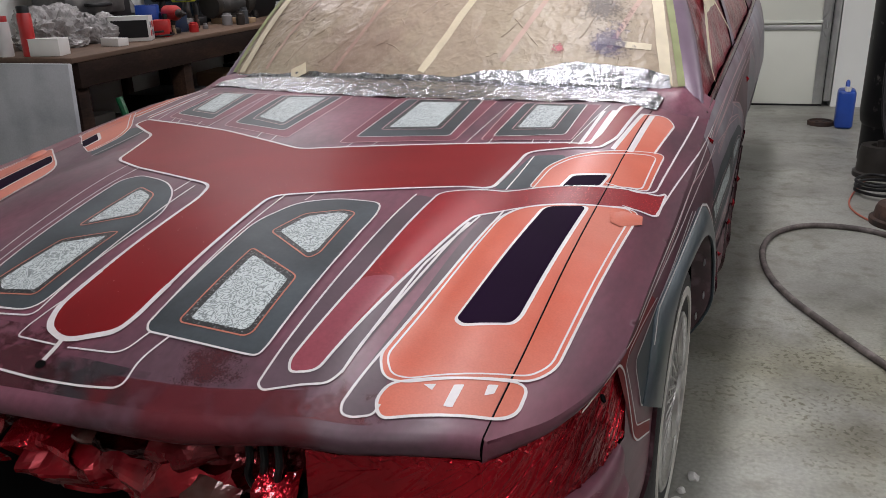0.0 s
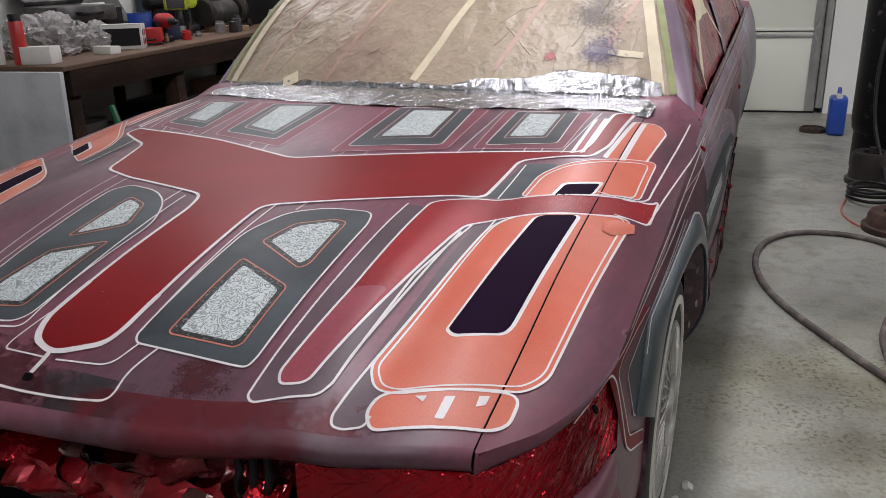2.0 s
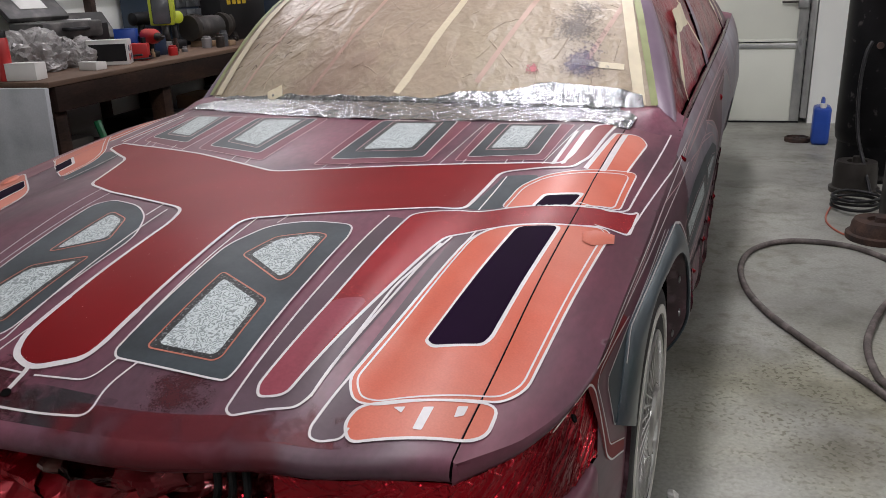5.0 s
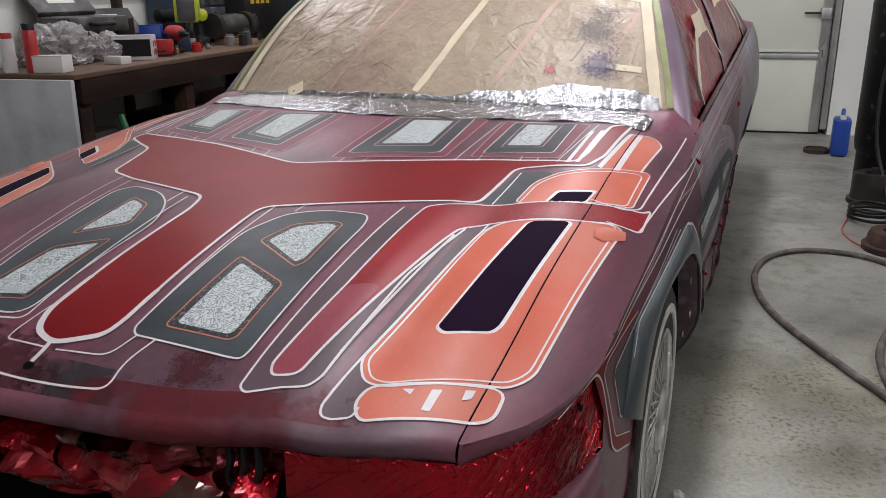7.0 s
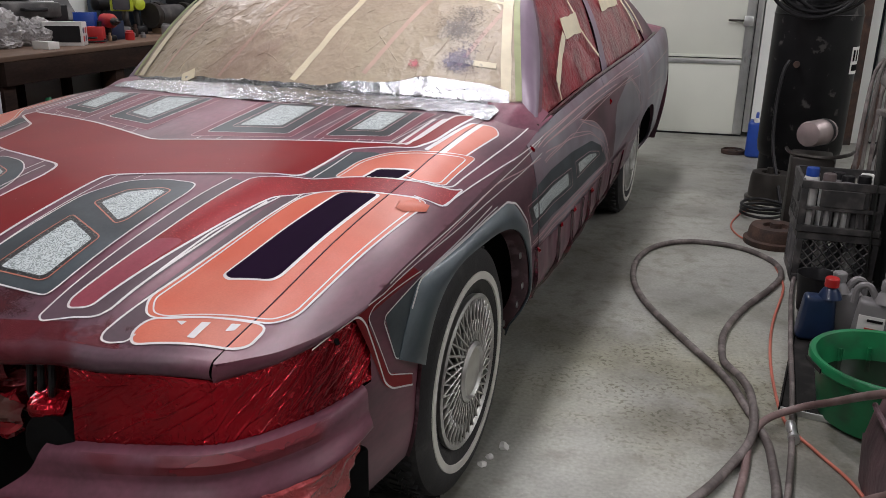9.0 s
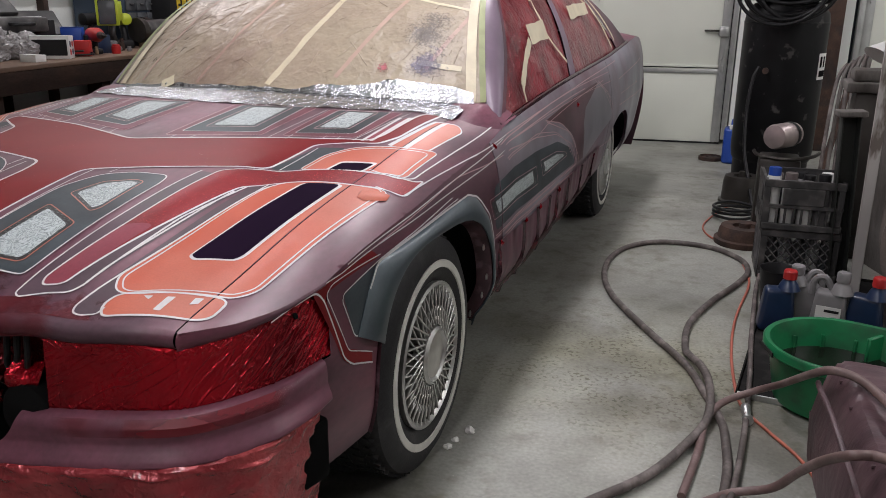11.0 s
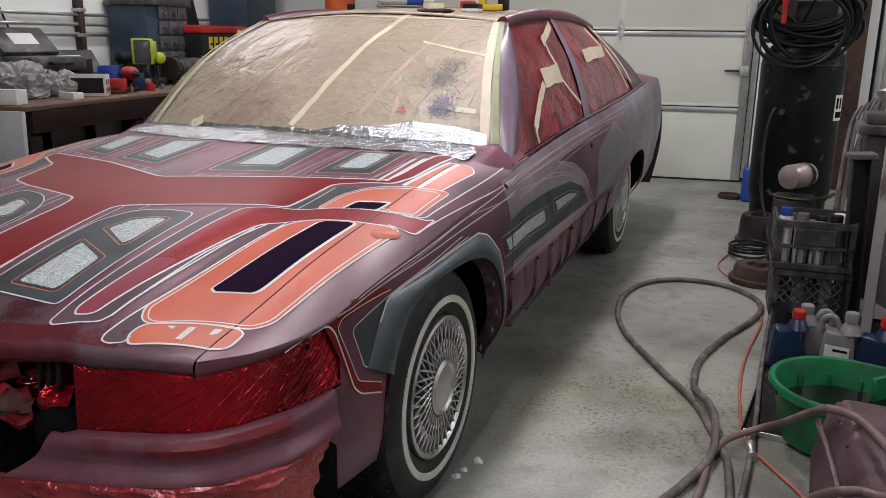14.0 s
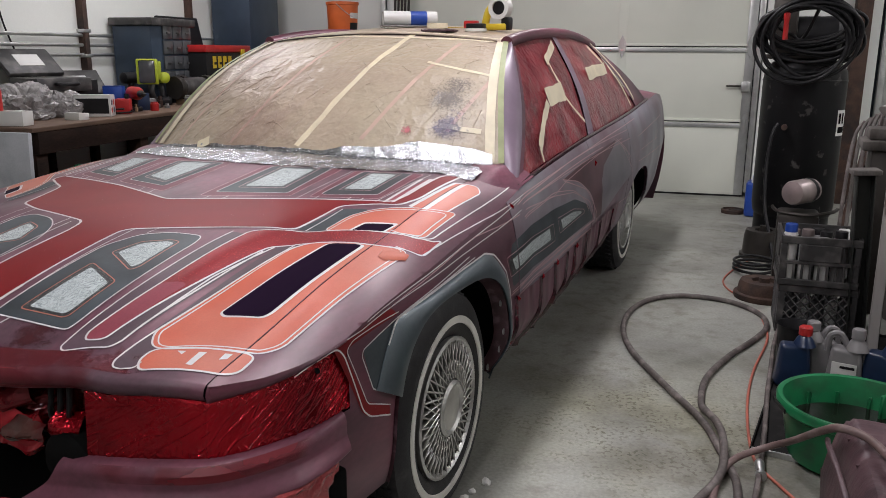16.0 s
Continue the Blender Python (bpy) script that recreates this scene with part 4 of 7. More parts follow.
fill("bandana", 2, 0.008, [(0.138, 1.177), (0.122, 1.456), (0.264, 1.475), (0.285, 1.216)])
fill("roseband", 0, 0.015, [(0.41, 1.163), (0.393, 1.493), (0.618, 1.554), (0.613, 1.231)])
fill("grey", 1, 0.015, [(0.429, 1.199), (0.421, 1.496), (0.582, 1.544), (0.59, 1.265)])
fill("bandana", 2, 0.008, [(0.456, 1.261), (0.449, 1.499), (0.549, 1.523), (0.553, 1.298)])
fill("roseband", 0, 0.015, [(-0.324, 1.151), (-0.382, 1.471), (-0.092, 1.461), (-0.074, 1.073)])
fill("grey", 1, 0.015, [(-0.306, 1.178), (-0.332, 1.458), (-0.124, 1.457), (-0.117, 1.128)])
fill("bandana", 2, 0.008, [(-0.275, 1.216), (-0.313, 1.458), (-0.158, 1.461), (-0.147, 1.168)])
fill("roseband", 0, 0.015, [(-0.571, 1.226), (-0.607, 1.489), (-0.391, 1.478), (-0.367, 1.143)])
fill("grey", 1, 0.015, [(-0.568, 1.26), (-0.584, 1.486), (-0.444, 1.486), (-0.404, 1.204)])
fill("bandana", 2, 0.008, [(-0.539, 1.289), (-0.59, 1.51), (-0.476, 1.487), (-0.431, 1.253)])
fill("candy", 1, 0.012, [(0.876, 0.515), (0.894, 0.759), (0.922, 0.79), (0.898, 0.56), (0.91, 0.554), (1.061, 0.621), (1.123, 0.721), (1.15, 0.72), (1.099, 0.624), (1.075, 0.602)])
fill("grey", 1, 0.01, [(0.936, 0.619), (0.931, 0.79), (0.974, 0.765), (1.086, 0.723), (1.047, 0.651)])
fill("grey", 0, 0.03, [(1.004, 1.582), (1.009, 1.738), (1.029, 2.083), (1.069, 2.412), (1.148, 2.646), (1.249, 2.794), (1.235, 2.617), (1.144, 1.574)])
fill("bandana", 2, 0.01, [(1.041, 1.544), (1.082, 2.047), (1.141, 2.059), (1.099, 1.577)])
fill("bandana", 2, 0.01, [(1.085, 2.141), (1.111, 2.382), (1.147, 2.532), (1.162, 2.557), (1.14, 2.173)])
fill("winedoor", 0, 0.02, [(0.957, 2.28), (0.955, 3.336), (1.029, 3.333), (1.031, 2.986), (1.271, 3.015), (1.266, 2.87), (1.167, 2.784), (1.092, 2.673), (1.019, 2.517)])
fill("palegrey", 0.6, 0.01, [(0.954, 3.385), (1.046, 3.612), (1.202, 3.741), (1.287, 3.006), (1.097, 2.933), (1.032, 2.994)])
line("rosepale", 0.006, 3, 0.05, [(0.956, 2.266), (1.01, 2.489), (1.088, 2.655), (1.187, 2.794), (1.264, 2.84), (1.23, 2.45), (1.192, 2.095), (1.17, 1.67)])
line("rosepale", 0.005, 3, 0.05, [(0.965, 1.75), (0.974, 2.13), (1.025, 2.388), (1.103, 2.567), (1.187, 2.682)])
line("rosepale", 0.006, 3, 0.04, [(0.951, 3.364), (1.046, 3.612), (1.202, 3.741)])
line("rosepale", 0.007, 3, 0.0, [(1.19, 1.67), (1.228, 2.1), (1.261, 2.483), (1.317, 3.03)])
line("rosepale", 0.006, 3, 0.0, [(0.912, 1.72), (0.915, 2.4), (0.921, 2.805), (0.911, 3.971)])
line("rosepale", 0.006, 3, 0.0, [(1.159, 3.955), (1.208, 4.91)])
line("rosepale", 0.006, 3, 0.0, [(1.013, 3.969), (1.002, 4.893)])
line("rosepale", 0.005, 3, 0.0, [(1.101, 4.009), (1.12, 4.633)])
fill("candyspray", 0, 0.02, [(0.494, 0.174), (0.517, 0.189), (0.537, 0.192), (0.512, 0.175)])
line("white", 0.0115, 3, 0.03, [(0.045, 0.212), (0.122, 0.247), (0.136, 0.285), (0.124, 0.701), (0.532, 0.89), (0.539, 1.128), (0.683, 1.221), (0.705, 1.326), (0.714, 1.662), (0.668, 1.594), (0.666, 1.31), (0.655, 1.226), (0.009, 0.998), (-0.286, 1.109), (-0.631, 1.203), (-0.642, 1.162), (-0.49, 1.059), (-0.413, 0.845), (-0.304, 0.795), (-0.045, 0.726), (-0.024, 0.657), (-0.023, 0.273), (-0.004, 0.231)], True)
line("white", 0.016, 3.4, 0.03, [(0.134, 0.367), (0.134, 0.281), (0.124, 0.244), (0.046, 0.21), (-0.008, 0.231), (-0.025, 0.269), (-0.023, 0.375)], False)
line("white", 0.014, 3.5, 0.0, [(0.041, 0.216), (0.043, 0.195), (0.041, 0.172)], False)
line("white", 0.007, 3, 0.02, [(0.448, 0.815), (0.529, 0.883), (0.555, 0.895), (0.714, 1.023), (0.777, 1.078), (0.837, 1.125), (0.85, 1.163), (0.849, 1.029), (0.8, 1.006), (0.733, 0.941), (0.582, 0.814), (0.542, 0.763), (0.534, 0.707), (0.486, 0.252), (0.448, 0.24), (0.437, 0.26), (0.449, 0.469)], True)
line("white", 0.006, 3, 0.02, [(0.407, 0.794), (0.413, 0.21), (0.426, 0.202), (0.509, 0.24), (0.519, 0.267), (0.524, 0.556), (0.551, 0.769)], False)
line("white", 0.006, 3, 0.02, [(0.584, 0.818), (0.542, 0.223), (0.548, 0.208), (0.563, 0.208), (0.59, 0.223), (0.591, 0.243)], False)
line("white", 0.006, 3, 0.02, [(0.519, 0.267), (0.519, 0.331), (0.542, 0.732)], False)
line("white", 0.0065, 3, 0.07, [(0.583, 0.817), (0.55, 0.328), (0.573, 0.291), (0.609, 0.292), (0.769, 0.393), (0.792, 0.437), (0.819, 1.017), (0.743, 0.951)], True, True)
line("white", 0.005, 3, 0.06, [(0.589, 0.82), (0.559, 0.332), (0.581, 0.302), (0.608, 0.301), (0.759, 0.398), (0.783, 0.439), (0.807, 1.007), (0.743, 0.951)], True, True)
line("white", 0.008, 3, 0.04, [(0.586, 0.284), (0.582, 0.246), (0.602, 0.219), (0.748, 0.293), (0.767, 0.32), (0.766, 0.386)], True, True)
line("white", 0.005, 3, 0.03, [(0.596, 0.931), (0.602, 1.062), (0.638, 1.142), (0.817, 1.361), (0.815, 1.113), (0.775, 1.086), (0.704, 1.016)], True, True)
line("white", 0.005, 3, 0.03, [(0.606, 0.938), (0.612, 1.059), (0.643, 1.131), (0.803, 1.323), (0.803, 1.111), (0.775, 1.086), (0.704, 1.016)], False, True)
line("white", 0.005, 3, 0.01, [(0.558, 0.906), (0.559, 1.107)], False, True)
line("white", 0.007, 3, 0.03, [(0.712, 1.243), (0.725, 1.572), (0.781, 1.631), (0.809, 1.59), (0.795, 1.33)], False, True)
line("white", 0.006, 3, 0.03, [(0.177, 0.258), (0.165, 0.273), (0.16, 0.589), (0.198, 0.684), (0.268, 0.724), (0.359, 0.73), (0.375, 0.68), (0.388, 0.279), (0.384, 0.255), (0.36, 0.254)], True)
line("white", 0.005, 3, 0.02, [(0.151, 0.71), (0.153, 0.54), (0.166, 0.281)], False)
line("rosepale", 0.003, 3, 0.02, [(0.209, 0.735), (0.205, 0.698)], False)
line("white", 0.005, 3, 0.0, [(0.209, 0.735), (0.205, 0.698)], False)
line("copper", 0.005, 3, 0.012, [(0.212, 0.502), (0.341, 0.442), (0.349, 0.297), (0.34, 0.286), (0.213, 0.288)], True)
line("copper", 0.005, 3, 0.012, [(0.212, 0.563), (0.238, 0.642), (0.305, 0.678), (0.333, 0.673), (0.342, 0.516), (0.331, 0.496)], True)
line("white", 0.006, 3, 0.04, [(-0.15, 0.251), (-0.064, 0.256), (-0.053, 0.582), (-0.099, 0.671), (-0.163, 0.725), (-0.253, 0.747), (-0.28, 0.714), (-0.245, 0.336)], False)
line("white", 0.006, 3, 0.02, [(-0.077, 0.713), (-0.055, 0.247), (-0.137, 0.238)], False)
line("white", 0.006, 3, 0.01, [(-0.104, 0.677), (-0.107, 0.742)], False)
line("copper", 0.005, 3, 0.012, [(-0.186, 0.28), (-0.097, 0.291), (-0.092, 0.5), (-0.191, 0.45), (-0.216, 0.307)], False)
line("copper", 0.005, 3, 0.015, [(-0.2, 0.499), (-0.2, 0.685), (-0.138, 0.656), (-0.102, 0.564)], True)
line("white", 0.004, 3, 0.01, [(-0.348, 0.815), (-0.289, 0.375)], False)
line("white", 0.004, 3, 0.01, [(-0.301, 0.795), (-0.262, 0.351)], False)
line("white", 0.006, 3, 0.03, [(0.221, 0.257), (0.203, 0.204), (0.21, 0.156), (0.137, 0.146), (0.05, 0.142), (-0.038, 0.145)], False)
line("white", 0.005, 3, 0.03, [(0.182, 0.257), (0.165, 0.209), (0.064, 0.201)], False)
line("white", 0.005, 3, 0.02, [(0.047, 0.201), (-0.047, 0.203), (-0.046, 0.223), (-0.03, 0.286)], False)
line("rosepale", 0.004, 3, 0.012, [(0.138, 1.177), (0.122, 1.456), (0.264, 1.475), (0.285, 1.216)], True)
line("white", 0.0045, 3, 0.015, [(0.102, 1.11), (0.087, 1.455), (0.301, 1.492), (0.326, 1.173)], True)
line("rosepale", 0.004, 3, 0.015, [(0.081, 1.061), (0.056, 1.456), (0.34, 1.496), (0.351, 1.146)], True)
line("rosepale", 0.004, 3, 0.012, [(0.456, 1.261), (0.449, 1.499), (0.549, 1.523), (0.553, 1.298)], True)
line("white", 0.0045, 3, 0.015, [(0.429, 1.199), (0.421, 1.496), (0.582, 1.544), (0.59, 1.265)], True)
line("rosepale", 0.004, 3, 0.015, [(0.41, 1.163), (0.393, 1.493), (0.618, 1.554), (0.613, 1.231)], True)
line("rosepale", 0.004, 3, 0.012, [(-0.275, 1.216), (-0.313, 1.458), (-0.158, 1.461), (-0.147, 1.168)], True)
line("white", 0.0045, 3, 0.015, [(-0.306, 1.178), (-0.332, 1.458), (-0.124, 1.457), (-0.117, 1.128)], True)
line("rosepale", 0.004, 3, 0.015, [(-0.324, 1.151), (-0.382, 1.471), (-0.092, 1.461), (-0.074, 1.073)], True)
line("rosepale", 0.004, 3, 0.012, [(-0.539, 1.289), (-0.59, 1.51), (-0.476, 1.487), (-0.431, 1.253)], True)
line("white", 0.0045, 3, 0.015, [(-0.568, 1.26), (-0.584, 1.486), (-0.444, 1.486), (-0.404, 1.204)], True)
line("rosepale", 0.004, 3, 0.015, [(-0.571, 1.226), (-0.607, 1.489), (-0.391, 1.478), (-0.367, 1.143)], True)
line("white", 0.004, 3, 0, [(0.115, 1.034), (0.116, 1.069)], False)
line("white", 0.004, 3, 0, [(0.171, 1.051), (0.173, 1.086)], False)
line("white", 0.004, 3, 0, [(0.383, 1.125), (0.384, 1.484)], False)
line("white", 0.004, 3, 0, [(0.435, 1.141), (0.434, 1.183)], False)
line("white", 0.004, 3, 0, [(0.531, 1.178), (0.529, 1.209)], False)
line("white", 0.004, 3, 0, [(0.616, 1.203), (0.638, 1.569)], False)
line("white", 0.004, 3, 0, [(0.569, 1.19), (0.568, 1.218)], False)
line("white", 0.004, 3, 0, [(-0.157, 1.056), (-0.168, 1.102)], False)
line("white", 0.004, 3, 0, [(-0.103, 1.041), (-0.112, 1.086)], False)
line("white", 0.004, 3, 0, [(-0.522, 1.167), (-0.541, 1.219)], False)
line("white", 0.004, 3, 0, [(-0.409, 1.136), (-0.42, 1.182)], False)
line("white", 0.004, 3, 0, [(-0.367, 1.123), (-0.391, 1.478)], False)
line("white", 0.004, 3, 0, [(-0.589, 1.198), (-1.817, 6.256)], False)
line("white", 0.004, 3, 0, [(-0.491, 1.16), (-0.511, 1.208)], False)
line("white", 0.006, 3, 0.02, [(0.733, 1.062), (0.8, 1.086), (0.83, 1.135), (0.858, 1.898)], False)
line("white", 0.005, 3, 0.01, [(0.782, 0.998), (0.845, 1.025), (0.903, 1.793)], False)
line("white", 0.0045, 3, 0.01, [(0.858, 0.402), (0.871, 0.515), (0.888, 0.623), (0.936, 1.737)], False)
line("white", 0.0045, 3, 0.01, [(0.882, 0.651), (0.905, 1.758)], False)
line("rosepale", 0.004, 3, 0.01, [(0.894, 0.759), (0.896, 1.324), (0.944, 1.717)], False)
line("white", 0.006, 3, 0.015, [(0.866, 0.462), (0.878, 0.526), (0.906, 0.547), (1.075, 0.607), (1.106, 0.635), (1.149, 0.72)], False)
line("white", 0.004, 3, 0.015, [(0.918, 0.795), (0.891, 0.579), (0.901, 0.556), (1.068, 0.625), (1.123, 0.721)], False)
line("white", 0.005, 3, 0.01, [(0.931, 1.248), (0.928, 0.791), (0.933, 0.62), (0.946, 0.613), (1.047, 0.651), (1.096, 0.744)], False)
line("white", 0.005, 3, 0.01, [(0.928, 0.791), (0.945, 1.285)], False)
line("rosepale", 0.004, 3, 0.01, [(1.029, 1.531), (1.08, 2.063), (1.152, 2.083), (1.103, 1.56)], True)
line("rosepale", 0.004, 3, 0.01, [(1.076, 2.126), (1.103, 2.381), (1.149, 2.563), (1.17, 2.591), (1.144, 2.157)], True)
line("rosepale", 0.005, 3, 0.03, [(1.166, 1.557), (1.268, 2.842), (1.139, 2.674), (1.036, 2.392), (0.978, 2.07), (0.973, 1.756)], False)
line("rosepale", 0.006, 3, 0.03, [(1.192, 1.573), (1.3, 2.888), (1.242, 2.875), (1.07, 2.609), (0.965, 2.28)], False)
line("rosepale", 0.005, 3, 0.03, [(1.159, 1.573), (1.252, 2.625)], False)
line("rosepale", 0.005, 3, 0.02, [(0.949, 1.778), (0.985, 2.104), (0.972, 2.301), (0.965, 3.495)], False)
line("rosepale", 0.006, 3, 0.02, [(0.927, 1.798), (0.95, 3.037)], False)
line("rosepale", 0.005, 3, 0.03, [(1.303, 3.104), (1.346, 3.928), (1.199, 3.794), (0.964, 3.406)], False)
line("rosepale", 0.005, 3, 0.0, [(0.903, 1.793), (0.942, 3.694)], False)
line("rosepale", 0.004, 3, 0.0, [(0.926, 1.765), (0.993, 3.723)], False)
line("rosepale", 0.004, 3, 0.0, [(1.237, 4.113), (1.065, 4.724)], False)
line("rosepale", 0.004, 3, 0.02, [(1.219, 3.826), (1.082, 3.681), (0.94, 3.299)], False)

# ---- masking and fittings on the car ----
M["sheet_green"] = shader("green_edge_tape", (0.30, 0.33, 0.16), 0.45, vary=0.2, scale=14)
M["overspray"] = shader("blue_overspray_speckle", (0.05, 0.05, 0.12), 0.6)


def tape(fn, pts, width, material="tape", lift=0.006, label="", parent=None, n=14):
    """A strip of tape along a surface fn(u, v) -> point."""
    path = smooth_path([(*p, 0) for p in pts], n)
    ps = [fn(p.x, p.y) for p in path]
    bm, rows = bmesh.new(), []
    for i, p in enumerate(ps):
        a, b = ps[max(0, i - 1)], ps[min(len(ps) - 1, i + 1)]
        e = 0.02
        nu = (fn(path[i].x + e, path[i].y) - fn(path[i].x - e, path[i].y)).cross(fn(path[i].x, path[i].y + e) - fn(path[i].x, path[i].y - e)).normalized()
        if nu.z < 0:
            nu = -nu
        o = (b - a).normalized().cross(nu).normalized() * width / 2 * (1 + 0.1 * noise.noise(p * 30))
        w = lift + 0.0012 * noise.noise(p * 40)
        rows.append([bm.verts.new(p + o * k + nu * w) for k in (-1, 1)])
    for a, b in zip(rows, rows[1:]):
        bm.faces.new((a[0], a[1], b[1], b[0]))
    return part("tape", bm, M[material], parent or car, label)


def foil():
    def f(u, v):
        x = (u * 2 - 1) * 0.955
        a = abs(x)
        y0 = 1.465 + 0.33 * (x * 0.8) ** 2 + 0.012 * noise.noise(Vector((x * 9, 2, 0)))
        low = surf(x * 0.785, min(y0, 1.68), 0.002)
        up = wind(x, 0.012 + 0.02 * noise.noise(Vector((x * 5, 0, 4))) + (0.085 * math.exp(-((x - 0.70) / 0.30) ** 2)))
        base = wind(x, 0.0)
        if v < 0.6:
            k = v / 0.6
            p = low.lerp(base, k)
            p.z += 0.006 * math.sin(math.pi * k)
        else:
            p = base.lerp(up, (v - 0.6) / 0.4) + Vector((0, -0.006, 0.006))
        n = 0.004 * noise.noise(p * 13) + 0.005 * (abs(noise.noise(p * 22)) - 0.3) + 0.0025 * (abs(noise.noise(p * 50)) - 0.3)
        return p + Vector((0.4 * n, -0.5 * n, n)) + Vector((0, 0, 0.0015))
    part("foil_strip", sheet(320, 50, f), M["foil"], car, "crinkled silver kitchen foil taped along the cowl", smooth=True)


foil()
for pts, w, mat in (
        ([(0.016, 0.03), (0.18, 0.485), (0.31, 1.02)], 0.026, "tape"),
        ([(-0.394, 0.03), (-0.22, 0.575), (-0.16, 1.0)], 0.015, "tape_pink"),
        ([(0.335, 0.09), (0.565, 0.59), (0.69, 0.92)], 0.017, "tape_pink"),
        ([(0.74, 0.17), (0.95, 0.57)], 0.016, "tape_pink"),
        ([(0.545, 0.66), (0.95, 0.58)], 0.016, "tape"),
        ([(-0.51, 0.985), (0.2, 0.96), (0.92, 1.0)], 0.016, "tape"),
        ([(-0.79, 0.04), (-0.69, 0.6), (-0.60, 1.0)], 0.014, "tape_pink"),
        ([(-0.97, 0.0), (-0.93, 0.41)], 0.012, "tape_pink"),
        ([(0.70, 0.20), (0.90, 0.185)], 0.022, "tape")):
    if "tape_pink" not in M:
        M["tape_pink"] = shader("faded_pink_tape", (0.52, 0.37, 0.30), 0.5, vary=0.15, scale=12)
    tape(paper_point, pts, w, mat, 0.002, label="masking tape strip")
for s in (1, -1):
    tape(wind, [(s * 0.94, 0.02), (s * 0.945, 0.5), (s * 0.96, 1.0)], 0.035, "tape", label="masking tape along the pillar")
    tape(wind, [(s * 0.99, 0.02), (s * 0.99, 0.5), (s * 0.99, 1.0)], 0.022, "sheet_green", 0.010, label="green edging tape")
    # the corner post between the glass and the door
    part("pillar", sheet(6, 24, lambda u, v, s=s: wind(s * 1.0, v).lerp(house_side(0.012, v, s, 0.012), u) + Vector((s * 0.012 * math.sin(math.pi * u), -0.006 * math.sin(math.pi * u), 0.008 * math.sin(math.pi * u)))), M["pillar_primer"], car)
tape(lambda u, v: roof(u, v), [(-0.9, 0.005), (0, 0.005), (0.97, 0.01)], 0.02, "tape", 0.012)
tape(lambda u, v: roof(u, v), [(0.95, 0.02), (0.96, 0.5), (0.9, 0.98)], 0.03, "tape", 0.010)
# torn tape on the side windows
for s in (1, -1):
    for pts, w in (([(0.17, 0.48), (0.29, 0.48)], 0.085), ([(0.17, 0.44), (0.13, 0.3), (0.11, 0.14)], 0.035), ([(0.29, 0.42), (0.33, 0.3), (0.39, 0.14)], 0.018), ([(0.28, 0.54), (0.26, 0.64), (0.25, 0.74)], 0.022), ([(0.23, 0.76), (0.36, 0.9)], 0.04), ([(0.54, 0.565), (0.79, 0.61)], 0.07), ([(0.78, 0.9), (0.80, 0.68)], 0.02), ([(0.84, 0.64), (0.83, 0.36), (0.82, 0.06)], 0.022), ([(0.11, 0.14), (0.13, 0.02)], 0.018)):
        fn = lambda u, v, s=s: house_side(u, v, s, 0.012)
        path = smooth_path([(*p, 0) for p in pts], 8)
        bm, rows = bmesh.new(), []
        for i, p in enumerate(path):
            a, b = path[max(0, i - 1)], path[min(len(path) - 1, i + 1)]
            d = (fn(b.x, b.y) - fn(a.x, a.y)).normalized()
            o = d.cross(Vector((s, 0, 0.4)).normalized()).normalized() * w / 2
            rows.append([bm.verts.new(fn(p.x, p.y) + o * k * (1 + 0.25 * noise.noise(fn(p.x, p.y) * 40 + Vector((k, 0, 0))))) for k in (-1, 1)])
        for a, b in zip(rows, rows[1:]):
            bm.faces.new((a[0], a[1], b[1], b[0]))
        part("tape", bm, M["tape"], car, "torn masking tape")
    tape(lambda u, v, s=s: house_side(u, v, s, 0.014), [(0.89, 0.97), (0.88, 0.5), (0.87, 0.12)], 0.03, "tape", 0.004, "cream masking tape beside the rear glass")

FLARE = [(0.650, 0.545), (0.663, 0.561), (0.691, 0.607), (0.721, 0.65), (0.761, 0.69), (0.78, 0.699), (0.877, 0.706), (0.986, 0.712), (1.181, 0.725), (1.346, 0.733), (1.41, 0.715), (1.44, 0.693), (1.498, 0.641), (1.527, 0.571), (1.545, 0.48), (1.545, 0.36), (1.54, 0.27)]


def along(pts, k):
    """A point at the share k of the way along a line."""
    steps = [math.dist(a, b) for a, b in zip(pts, pts[1:])]
    k *= sum(steps)
    for (a, b), d in zip(zip(pts, pts[1:]), steps):
        if k <= d:
            return a[0] + (b[0] - a[0]) * k / d, a[1] + (b[1] - a[1]) * k / d
        k -= d
    return pts[-1]


